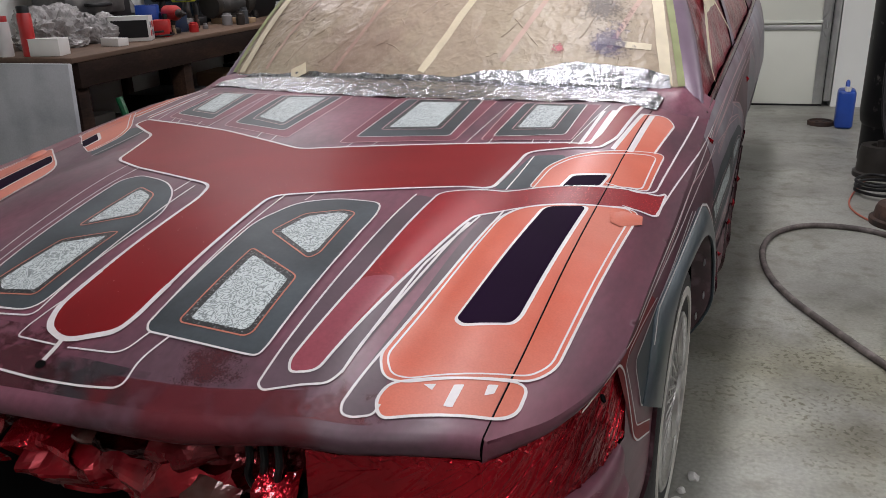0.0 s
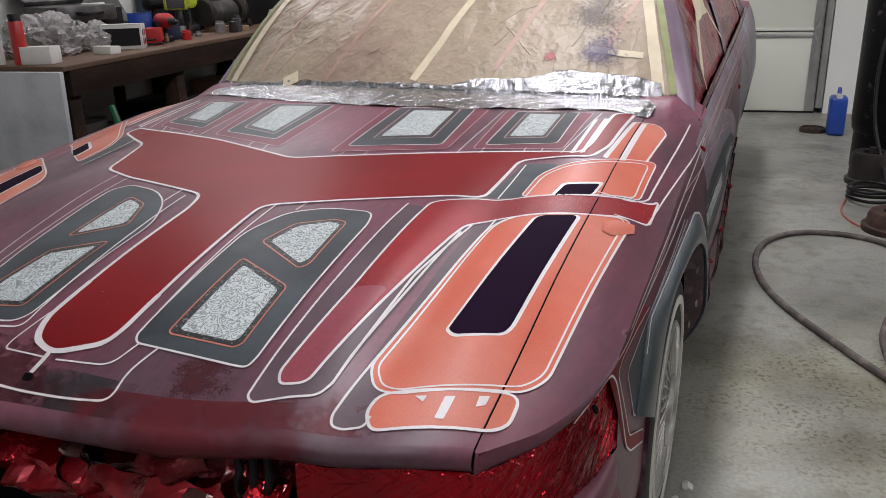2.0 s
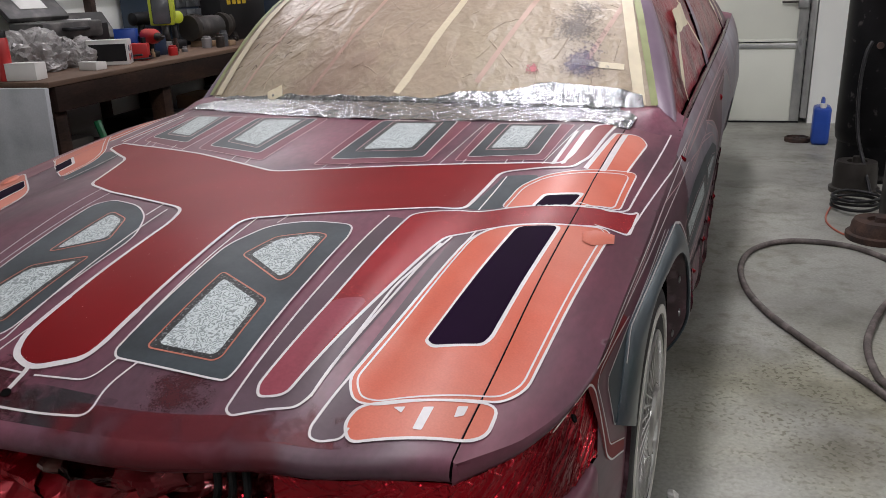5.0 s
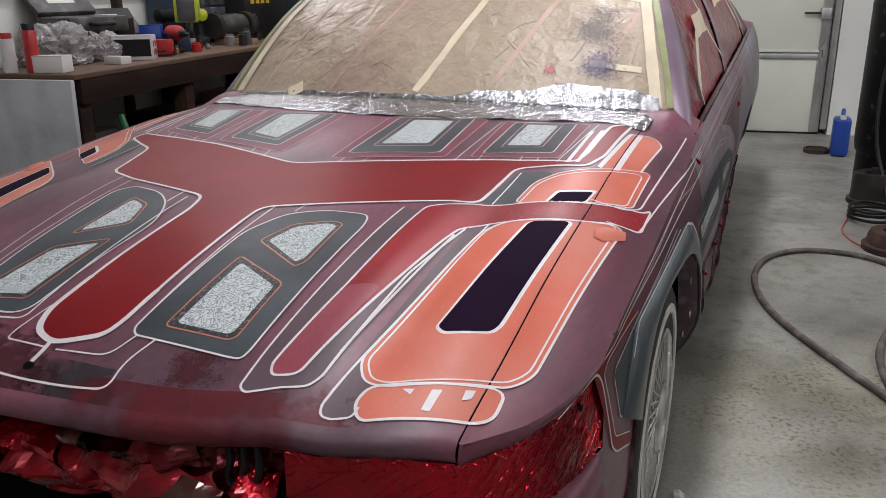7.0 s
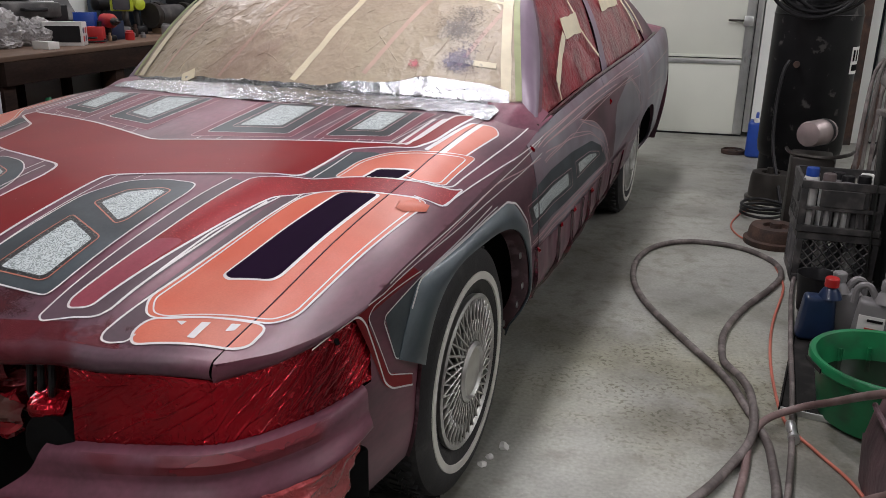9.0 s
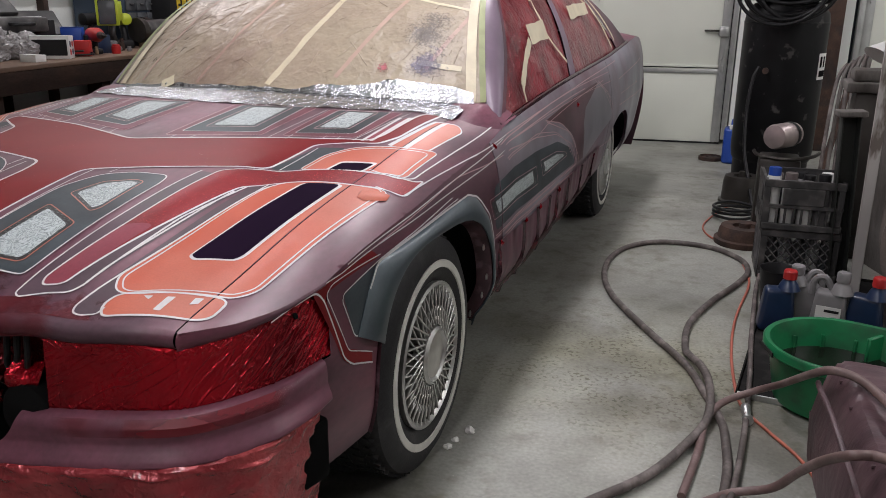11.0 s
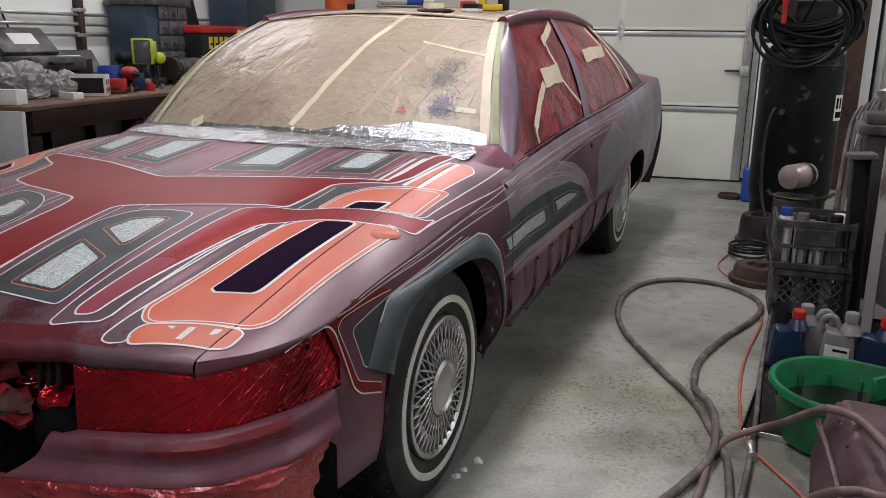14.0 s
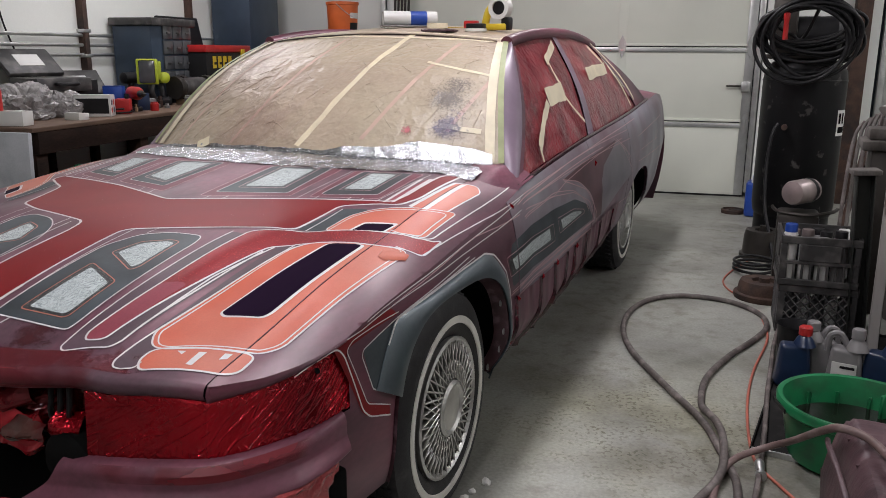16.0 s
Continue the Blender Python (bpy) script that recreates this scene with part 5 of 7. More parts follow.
def arch_flare(s):
    """The painted lip round the front wheel opening: wide before the wheel, narrow behind it."""
    inner = [arch_point(FRONT_ARCH, math.pi * (0.84 - 0.88 * k / 60), 0.985) for k in range(61)]
    outer = [along(FLARE, k / 240) for k in range(241)]
    spread = []
    for p in inner:
        # the outer point that lies on the same ray from the opening's centre
        a = math.atan2(p[1] - 0.30, p[0] - 1.13)
        spread.append(min(outer, key=lambda q: abs(math.atan2(q[1] - 0.30, q[0] - 1.13) - a)))

    def f(u, v):
        i = min(60, round(u * 60))
        y = inner[i][0] + (spread[i][0] - inner[i][0]) * v
        z = inner[i][1] + (spread[i][1] - inner[i][1]) * v
        return Vector((s * (side_x(y, z) + 0.004 + 0.013 * math.sin(math.pi * min(1, 0.30 + 0.70 * v)) ** 0.7), y, z))
    part("arch_flare", thicken(sheet(60, 10, f), 0.005), M["grey_metal"], car, "slate-grey painted wheel-arch lip")

    def g(u, v):
        y, z = along(FLARE[3:15], u)
        y2, z2 = 1.13 + (y - 1.13) * 1.012, 0.30 + (z - 0.30) * 1.012
        y, z = y + (y2 - y) * v, z + (z2 - z) * v
        return Vector((s * (side_x(y, z) + 0.0085), y, z))
    part("paint_line", sheet(90, 1, g), M["white"], car)

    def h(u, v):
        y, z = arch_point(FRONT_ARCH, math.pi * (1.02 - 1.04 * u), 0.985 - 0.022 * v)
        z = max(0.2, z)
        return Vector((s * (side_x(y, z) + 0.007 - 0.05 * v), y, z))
    part("arch_lip", sheet(70, 2, h), M["lip_primer"], car, "dark wine-coloured folded edge of the wheel opening")
    for k in (0.985, 0.93, 0.88, 0.80):
        y, z = arch_point(FRONT_ARCH, math.pi * (1.02 - 1.04 * k), 0.972)
        part("clip", lathe([(0.006, 0), (0.011, 0.001), (0.011, 0.004), (0.006, 0.005)], 14, None, Matrix.Translation((s * (side_x(y, z) - 0.012), y, z)) @ pose(0, 0, 0, 0, 90 * s, 0)), M["steel"], car, "small bare metal clip")


M["lip_primer"] = shader("dark_wine_lip", (0.06, 0.022, 0.03), 0.35, 0.1, coat=0.3, vary=0.4, scale=18, second=(0.16, 0.09, 0.11), second_scale=20, second_at=0.56, second_soft=0.06)
M["grey_metal"] = shader("slate_metal", (0.085, 0.11, 0.125), 0.3, 0.3, coat=0.4, vary=0.35, scale=5, fine=0.06)
for s in (1, -1):
    arch_flare(s)
    # film hanging below the doors, gathered into a few dark folds
    def skirt(u, v, s=s):
        y = 1.53 + 1.98 * u
        zt = 0.525 + 0.02 * u
        z = zt - (zt - 0.275) * v
        fold = 0.005 + 0.006 * v * noise.noise(Vector((y * 7, z * 2, 0))) + 0.004 * noise.noise(Vector((y * 22, z * 8, 3)))
        return Vector((s * (side_x(y, z) + max(0.003, fold)), y, z + 0.014 * v * noise.noise(Vector((y * 9, 5, 0)))))
    cover = part("sill_cover", sheet(180, 16, skirt), M["skirt_film"], car, "mauve masking film hanging over the sill")
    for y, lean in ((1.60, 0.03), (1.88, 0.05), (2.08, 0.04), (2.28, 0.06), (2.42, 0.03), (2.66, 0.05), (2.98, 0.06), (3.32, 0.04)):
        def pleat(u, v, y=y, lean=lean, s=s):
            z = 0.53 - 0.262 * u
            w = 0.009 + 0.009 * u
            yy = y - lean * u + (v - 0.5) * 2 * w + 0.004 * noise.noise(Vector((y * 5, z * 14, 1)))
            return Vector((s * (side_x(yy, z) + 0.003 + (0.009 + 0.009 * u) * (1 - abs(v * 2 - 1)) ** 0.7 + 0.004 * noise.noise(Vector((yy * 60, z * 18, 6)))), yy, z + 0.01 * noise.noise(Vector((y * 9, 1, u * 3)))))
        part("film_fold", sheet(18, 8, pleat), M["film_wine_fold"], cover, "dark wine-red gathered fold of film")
    bm = bmesh.new()
    pts = [(0.795, 0.905), (0.83, 0.96), (0.825, 0.995), (0.79, 0.975), (0.768, 0.94), (0.775, 0.905)]
    ring0 = [bm.verts.new(surf(s * q, y, 0.003)) for q, y in pts]
    ring1 = [bm.verts.new(surf(s * (0.797 + (q - 0.797) * 0.85), 0.945 + (y - 0.945) * 0.85, 0.006)) for q, y in pts]
    for i in range(6):
        bm.faces.new((ring0[i], ring0[(i + 1) % 6], ring1[(i + 1) % 6], ring1[i]))
    bm.faces.new(ring1)
    part("side_repeater", bm, M["orange"], panels[s], "small orange fender marker")
    # Black disc painted for the shade inside a small hole.
    part("plug_hole_disc", lathe([(0.007, 0), (0.007, 0.003), (0.0005, 0.003)], 12, None, Matrix.Translation(surf(s * 0.886, 0.46, 0.001)) @ pose(0, 0, 0, 0, 60 * s, 0)), M["black"], panels[s])
    for (y, z) in ((1.60, 0.525), (1.648, 0.83), (1.88, 0.53), (2.08, 0.535), (2.42, 0.53), (2.78, 0.84)):
        def blob(u, v, s=s, y=y, z=z):
            a, r = 2 * math.pi * u, (0.009 + 0.006 * noise.noise(Vector((u * 5, y, 2)))) * v
            yy, zz = y + r * math.cos(a) * 0.7, z + r * math.sin(a) * (1.3 + 0.6 * noise.noise(Vector((y * 9, u * 4, 0))))
            return Vector((s * (side_x(yy, zz) + 0.012 + 0.010 * (1 - v) + 0.004 * noise.noise(Vector((yy * 80, zz * 80, 0)))), yy, zz))
        part("film_tuft", sheet(14, 4, blob), M["film"], car, "wad of red film and tape")
    for y in (1.644, 2.779):
        part("door_gap", tube([(s * (side_x(y, z) - 0.006), y, z) for z in [0.22 + 0.06 * k for k in range(11)]], 0.005, 6, 2), M["black"], car)

# the open grille with crumpled film hanging in it
M["film_rosy"] = shader("rosy_film", (0.38, 0.012, 0.022), 0.24, 0.5, coat=0.3, coat_rough=0.06, vary=0.35, scale=14, second=(0.20, 0.006, 0.012), second_scale=16, second_at=0.52)
M["film_clear"] = shader("smoky_clear_film", (0.10, 0.045, 0.038), 0.15, 0.2, coat=0.5, coat_rough=0.05, vary=0.4, scale=20, second=(0.10, 0.012, 0.014), second_scale=24)
for cx, cz, w, h, back, fold, mat, t in ((0.0, 0.625, 1.0, 0.13, 0.10, 0.030, "film_wine", 3), (0.20, 0.575, 0.36, 0.09, 0.045, 0.045, "film_rosy", 7), (0.05, 0.61, 0.13, 0.06, 0.04, 0.04, "film", 12), (0.36, 0.575, 0.09, 0.05, 0.04, 0.03, "film_clear", 19),
                                         (-0.20, 0.58, 0.26, 0.08, 0.06, 0.04, "film_rosy", 25), (0.30, 0.645, 0.10, 0.05, 0.05, 0.03, "film_wine", 31), (0.46, 0.60, 0.05, 0.07, 0.03, 0.03, "film", 37), (-0.42, 0.60, 0.16, 0.10, 0.06, 0.03, "film", 41), (0.15, 0.65, 0.05, 0.03, 0.04, 0.02, "film_clear", 47)):
    def rag(u, v, cx=cx, cz=cz, w=w, h=h, back=back, fold=fold, t=t):
        x, z = cx + (u - 0.5) * w, cz + (v - 0.5) * h
        q = Vector((x * 9, z * 13, t))
        y = nose_y(x) + back + fold * noise.noise(q) + fold * 0.9 * (abs(noise.noise(q * 1.6)) - 0.25) - 0.02 * math.sin(math.pi * v)
        edge_off = 0.3 * h * noise.noise(Vector((x * 16, t, 0)))
        return Vector((x + 0.02 * noise.noise(q * 1.4 + Vector((9, 0, 0))), y, z + edge_off * abs(v - 0.5) * 2))
    part("loose_film", sheet(max(10, int(w * 90)), max(8, int(h * 130)), rag), M[mat], car, "crumpled glossy red film in the grille hole", smooth=False)
part("grille_pad", lathe([(0.0005, 0.0), (0.04, 0.004), (0.058, 0.02), (0.062, 0.05), (0.06, 0.12)], 28, None, Matrix.Translation((0.46, 0.135, 0.535)) @ pose(0, 0, 0, -90, 0, 0)), M["underbody_shade"], car, "round black rubber pad at the bumper mount")
for x0 in (0.40, 0.425, 0.45):
    part("wiring", tube([(x0, 0.19, 0.69), (x0 + 0.012, 0.175, 0.65), (x0 + 0.002, 0.18, 0.61), (x0 + 0.02, 0.185, 0.57)], 0.006, 8), M["black_plastic"], car)
part("grille_brace", box(-0.52, 0.52, 0.20, 0.225, 0.69, 0.705, 0.004), M["film"], car)
# Black block, not a recess: the hole's shade is in its colour.
part("foglamp_hole_block", box(-0.035, 0.022, -0.040, 0.040, 0.30, 0.442, 0.010, None, 2, Matrix.Translation((0.874, 0.468, 0)) @ pose(0, 0, 0, 0, 0, -13)), M["black"], car, "black block for the shade in the empty foglamp hole")


def smudge(name, label, color, fn, centre, size, speckle, strength, parent):
    """A patch of colour that fades out from its middle."""
    m = bpy.data.materials.new(name)
    m.use_nodes = True
    nt = m.node_tree
    N, L = nt.nodes.new, nt.links.new
    b = nt.nodes["Principled BSDF"]
    b.inputs["Base Color"].default_value = (*color, 1)
    b.inputs["Roughness"].default_value = 0.5
    tc = N("ShaderNodeTexCoord")
    ln = N("ShaderNodeVectorMath")
    ln.operation = "LENGTH"
    L(tc.outputs["Object"], ln.inputs[0])
    fall = N("ShaderNodeMapRange")
    fall.inputs[1].default_value, fall.inputs[2].default_value, fall.inputs[3].default_value, fall.inputs[4].default_value = size * 0.1, size * 0.95, 0.32, -0.22
    L(ln.outputs["Value"], fall.inputs[0])
    total = fall.outputs[0]
    for scale, amount in ((speckle, 1.0), (speckle * 0.08, 0.9)):
        n = N("ShaderNodeTexNoise")
        n.inputs["Scale"].default_value, n.inputs["Detail"].default_value = scale, 3
        L(tc.outputs["Object"], n.inputs["Vector"])
        k = N("ShaderNodeMath")
        k.operation = "MULTIPLY_ADD"
        k.inputs[1].default_value = amount
        L(n.outputs[0], k.inputs[0])
        L(total, k.inputs[2])
        total = k.outputs[0]
    r = N("ShaderNodeMapRange")
    r.inputs[1].default_value, r.inputs[2].default_value, r.inputs[4].default_value = 1.0, 1.22, strength
    L(total, r.inputs[0])
    L(r.outputs[0], b.inputs["Alpha"])
    c = fn(0.5, 0.5)
    bm = sheet(20, 20, lambda u, v: fn(u, v) - c)
    ob = part("overspray", bm, m, parent, label)
    ob.location = c
    return ob


smudge("red_speckle", "dark red overspray speckle", (0.06, 0.006, 0.010), lambda u, v: surf(0.22 + 0.20 * u, 0.150 + 0.14 * v, 0.0006), None, 0.085, 330, 0.85, hood)
smudge("red_drift", "dark red overspray at the nose", (0.05, 0.006, 0.010), lambda u, v: surf(-0.25 + 0.5 * u, 0.11 + 0.12 * v, 0.0007), None, 0.22, 60, 0.6, hood)
smudge("red_drift_side", "dark red overspray on the corner", (0.14, 0.006, 0.014), lambda u, v: surf(0.40 + 0.30 * u, 0.12 + 0.14 * v, 0.0006), None, 0.16, 40, 0.7, hood)
smudge("dark_drift", "dark grey fading patch along the nose", (0.03, 0.028, 0.032), lambda u, v: surf(-0.1 + 0.5 * u, 0.10 + 0.09 * v, 0.0006), None, 0.24, 26, 0.75, hood)
smudge("blue_smudge", "dark blue smudge on the masking paper", (0.05, 0.055, 0.085), lambda u, v: paper_point(0.55 + 0.36 * u, 0.24 + 0.30 * v) + Vector((0, -0.003, 0.003)), None, 0.17, 120, 0.42, car)
rng = random.Random(5)
bm = bmesh.new()
for k in range(95):
    u0, v0 = rng.uniform(-0.93, 0.9), rng.uniform(0.03, 0.95)
    d, ln = rng.choice((0.5, 0.7, 0.9, -0.5, 1.4)) + rng.uniform(-0.3, 0.3), rng.uniform(0.03, 0.14)
    tube([paper_point(u0 + ln * i * 0.33 * math.cos(d), min(0.99, v0 + ln * i * 0.6 * math.sin(d) * 0.8 + 0.004 * rng.uniform(-1, 1))) + Vector((0, 0.0004, -0.0004)) for i in range(4)], rng.uniform(0.0016, 0.003), 6, 4, bm)
tagged(part("crease", bm, M["paper"], car), "sharp creases in the masking paper", kind="stuff")
bm = bmesh.new()
for k in range(13):
    u0, v0 = rng.uniform(-0.93, -0.62), rng.uniform(0.05, 0.55)
    q = [paper_point(u0 + 0.012 * i * rng.uniform(0.6, 1.6), v0 + 0.02 * i * rng.uniform(0.2, 1.4)) + Vector((0, -0.002, 0.002)) for i in range(3)]
    tube(q, rng.uniform(0.0004, 0.0008), 5, 3, bm)
tagged(part("ink_marks", bm, M["purple"], car), "dark purple ink flecks on the masking paper", kind="stuff")
tape(wind, [(-0.60, 0.0), (-0.535, 0.035)], 0.05, "tape", 0.012, "pale yellow square of tape")
smudge("blue_speckle", "blue overspray marks on the paper", (0.06, 0.06, 0.22), lambda u, v: paper_point(0.60 + 0.30 * u, 0.12 + 0.18 * v) + Vector((0, -0.004, 0.004)), None, 0.13, 90, 0.5, car)
smudge("pink_mark", "pink paint mark on the paper", (0.55, 0.16, 0.18), lambda u, v: paper_point(0.50 + 0.10 * u, 0.13 + 0.07 * v) + Vector((0, -0.004, 0.004)), None, 0.04, 160, 0.9, car)
smudge("rose_drift", "pink overspray low on the paper", (0.36, 0.17, 0.17), lambda u, v: paper_point(-0.75 + 0.9 * u, 0.02 + 0.32 * v) + Vector((0, -0.0025, 0.0025)), None, 0.36, 14, 0.14, car)

def bumper_skin(u, v):
    a = 0.36 + 0.5 * u
    z = 0.552 - 0.03 * v
    p = outline(a, 0.030 + 0.014 * min(1.0, v * 2.2))
    return Vector((p[0], p[1], z))


smudge("red_bumper_drift", "red overspray along the bumper", (0.16, 0.006, 0.014), bumper_skin, None, 0.55, 9, 0.85, car)
smudge("red_lip_drift", "dark red overspray along the hood lip", (0.11, 0.006, 0.012), lambda u, v: hood_point(0.52 + 0.475 * u, 0.002 + 0.085 * v) + Vector((0, -0.0009, 0.0007)), None, 0.44, 12, 0.75, hood)

# ---- things on the open floor beside the car ----
M["hose_rubber"] = shader("dusty_hose_rubber", (0.085, 0.070, 0.064), 0.6, vary=0.35, scale=9, fine=0.2, fine_scale=70, second=(0.17, 0.145, 0.135), second_scale=14, second_at=0.56, second_soft=0.08)
M["hose_brown"] = shader("brown_hose", (0.15, 0.095, 0.088), 0.5, vary=0.3, scale=9, fine=0.12, second=(0.23, 0.17, 0.16), second_scale=10, second_at=0.6, second_soft=0.1)
M["orange_cord"] = shader("orange_cord", (0.42, 0.115, 0.075), 0.5, vary=0.2, scale=12)
M["crate"] = shader("grey_crate_plastic", (0.035, 0.034, 0.034), 0.5, vary=0.3, scale=14, second=(0.10, 0.095, 0.09), second_scale=12, second_at=0.56, second_soft=0.1)
M["green_tub"] = shader("green_tub_plastic", (0.011, 0.165, 0.060), 0.35, vary=0.25, scale=8, second=(0.02, 0.10, 0.045), second_scale=12, second_at=0.6)
M["oil"] = shader("waste_oil", (0.008, 0.007, 0.006), 0.06)
M["blue_plastic"] = shader("blue_plastic", (0.015, 0.06, 0.32), 0.35, vary=0.15, scale=10)
M["navy_plastic"] = shader("navy_bottle", (0.012, 0.026, 0.065), 0.3, vary=0.25, scale=10)
M["grey_plastic"] = shader("silver_grey_plastic", (0.20, 0.195, 0.195), 0.4, vary=0.2, scale=10)
M["taupe_plastic"] = shader("taupe_plastic", (0.13, 0.105, 0.10), 0.4, vary=0.15, scale=10)
M["pale_plastic"] = shader("pale_plastic", (0.62, 0.62, 0.60), 0.4, vary=0.1, scale=10)
M["red_plastic"] = shader("red_plastic", (0.42, 0.02, 0.02), 0.35, vary=0.12, scale=12)
M["lime_plastic"] = shader("lime_plastic", (0.42, 0.50, 0.03), 0.4, vary=0.12, scale=14)
M["yellow_plastic"] = shader("yellow_plastic", (0.62, 0.45, 0.03), 0.4, vary=0.12, scale=14)
M["orange_plastic"] = shader("orange_plastic", (0.62, 0.13, 0.03), 0.4, vary=0.12, scale=8)
M["rust"] = shader("rusty_iron", (0.070, 0.040, 0.029), 0.8, 0.2, vary=0.4, scale=12, fine=0.25, second=(0.032, 0.026, 0.024), second_scale=8, bump=0.001, bump_scale=80)
M["vinyl"] = shader("worn_burgundy_vinyl", (0.105, 0.060, 0.067), 0.45, spec=0.35, vary=0.4, scale=6, fine=0.15, second=(0.055, 0.032, 0.037), second_scale=5, second_at=0.54, second_soft=0.12, bump=0.003, bump_scale=22, stretch=(0.6, 1.6, 1))


def clear_sheet():
    """Thin clear plastic: mostly see-through, with a sharp gloss."""
    m = shader("clear_scrap_film", (0.75, 0.73, 0.73), 0.08, coat=0.8, coat_rough=0.04, vary=0.2, scale=20)
    m.node_tree.nodes["Principled BSDF"].inputs["Alpha"].default_value = 0.42
    return m


M["clear_film"] = clear_sheet()
M["plywood"] = shader("weathered_board", (0.135, 0.125, 0.115), 0.7, spec=0.3, vary=0.35, scale=5, fine=0.15, second=(0.07, 0.062, 0.055), second_scale=7, second_at=0.58, stretch=(1, 1, 0.3))
M["peeled_timber"] = shader("peeling_timber", (0.36, 0.345, 0.325), 0.7, vary=0.2, scale=6, second=(0.12, 0.10, 0.085), second_scale=16, second_at=0.60, second_soft=0.04, stretch=(1, 1, 0.25))
M["oily_steel"] = shader("oily_steel", (0.035, 0.038, 0.034), 0.4, 0.4, vary=0.4, scale=6, second=(0.10, 0.10, 0.09), second_scale=9, second_at=0.62, second_soft=0.08, stretch=(1, 1, 0.3))
M["drum_paint"] = shader("dusty_drum_paint", (0.17, 0.145, 0.13), 0.6, 0.1, vary=0.3, scale=4, fine=0.12, second=(0.09, 0.07, 0.06), second_scale=6, second_at=0.6, second_soft=0.1)
M["card"] = shader("brown_card", (0.32, 0.22, 0.13), 0.8, vary=0.15, scale=8)
M["white_card"] = shader("white_card", (0.66, 0.66, 0.63), 0.6, vary=0.08, scale=8)
M["bag"] = shader("thin_clear_bag", (0.27, 0.262, 0.255), 0.25, coat=0.3, vary=0.35, scale=14, bump=0.01, bump_scale=40)
M["blue_steel"] = shader("dark_blue_steel", (0.035, 0.055, 0.085), 0.4, 0.2, vary=0.2, scale=6)
M["grey_cabinet"] = shader("scuffed_grey_enamel", (0.42, 0.44, 0.46), 0.5, vary=0.15, scale=3, fine=0.06, second=(0.30, 0.32, 0.34), second_scale=4, second_at=0.6)
M["mat_rubber"] = shader("black_floor_mat", (0.012, 0.0115, 0.011), 0.85, spec=0.12, vary=0.4, scale=9, second=(0.03, 0.028, 0.026), second_scale=14, second_at=0.6)
M["clear_drawer"] = shader("smoky_clear_drawer", (0.075, 0.08, 0.085), 0.2, vary=0.3, scale=11)
M["silver_motor"] = shader("silver_pink_motor", (0.42, 0.35, 0.34), 0.35, 0.5, vary=0.15, scale=14)


def hose(name, label, pts, r, material, category="hose"):
    return solo(name, tube([(x, y, z) for x, y, z in pts], r, 10, 10), M[material], label, category)


def flat(pts, z):
    return [(x, y, z) for x, y in pts]


loop = [(1.62, 0.75), (1.69, 1.05), (1.71, 1.30), (1.70, 1.48), (1.68, 1.62), (1.62, 1.80), (1.54, 2.01), (1.38, 2.27), (1.18, 2.62), (1.085, 2.91), (1.065, 3.21), (1.13, 3.46), (1.29, 3.61), (1.53, 3.60), (1.69, 3.44), (1.735, 3.24), (1.69, 3.02), (1.59, 2.73), (1.52, 2.42), (1.525, 2.17)]
tail = [(1.585, 1.95), (1.63, 1.76), (1.63, 1.58), (1.59, 1.40), (1.52, 1.2)]
hose("air_hose", "thick dusty black rubber hose looped on the floor", flat(loop, 0.0125) + [(1.555, 2.05, 0.03), (1.595, 1.92, 0.058), (1.63, 1.78, 0.062), (1.64, 1.6, 0.03), (1.59, 1.42, 0.021), (1.50, 1.2, 0.021), (1.36, 1.0, 0.021), (1.2, 0.75, 0.021)], 0.0138, "hose_rubber")
hose("water_hose", "brown rubber hose draped over the vinyl cushion", [(1.6, 1.15, 0.0125), (1.625, 1.4, 0.0125), (1.635, 1.58, 0.02), (1.677, 1.703, 0.034), (1.77, 1.769, 0.062), (1.843, 1.666, 0.15), (1.9, 1.454, 0.29), (1.937, 1.352, 0.352), (1.995, 1.316, 0.355), (2.039, 1.228, 0.353), (2.068, 1.124, 0.35), (2.074, 0.997, 0.35), (2.064, 0.871, 0.35), (2.06, 0.78, 0.33), (2.02, 0.6, 0.15), (2.0, 0.5, 0.0125)], 0.0118, "hose_brown")
hose("garden_hose", "dark brown hose arching over the vinyl cushion", [(1.62, 1.1, 0.0125), (1.72, 1.2, 0.02), (1.82, 1.201, 0.06), (1.868, 1.114, 0.17), (1.904, 0.994, 0.28), (1.939, 0.904, 0.352), (1.984, 0.914, 0.356), (2.027, 0.896, 0.363), (2.13, 0.93, 0.36), (2.25, 0.83, 0.355), (2.45, 0.76, 0.35)], 0.0118, "hose_brown")
hose("air_line", "thin black air line with a brass coupling", flat([(1.80, 3.30), (1.775, 3.0), (1.765, 2.6), (1.76, 2.3), (1.76, 1.96), (1.755, 1.7), (1.745, 1.45), (1.73, 1.24), (1.70, 1.0), (1.66, 0.8)], 0.021), 0.0095, "hose_rubber")
solo("hose_coupling", lathe([(0.013, -0.05), (0.016, -0.045), (0.016, -0.01), (0.013, -0.005), (0.013, 0.03), (0.018, 0.035), (0.018, 0.05), (0.012, 0.052)], 14, None, Matrix.Translation((1.755, 1.69, 0.018)) @ pose(0, 0, 0, 90, 0, 5)), M["steel"], "steel quick coupling on the air line", "coupling")
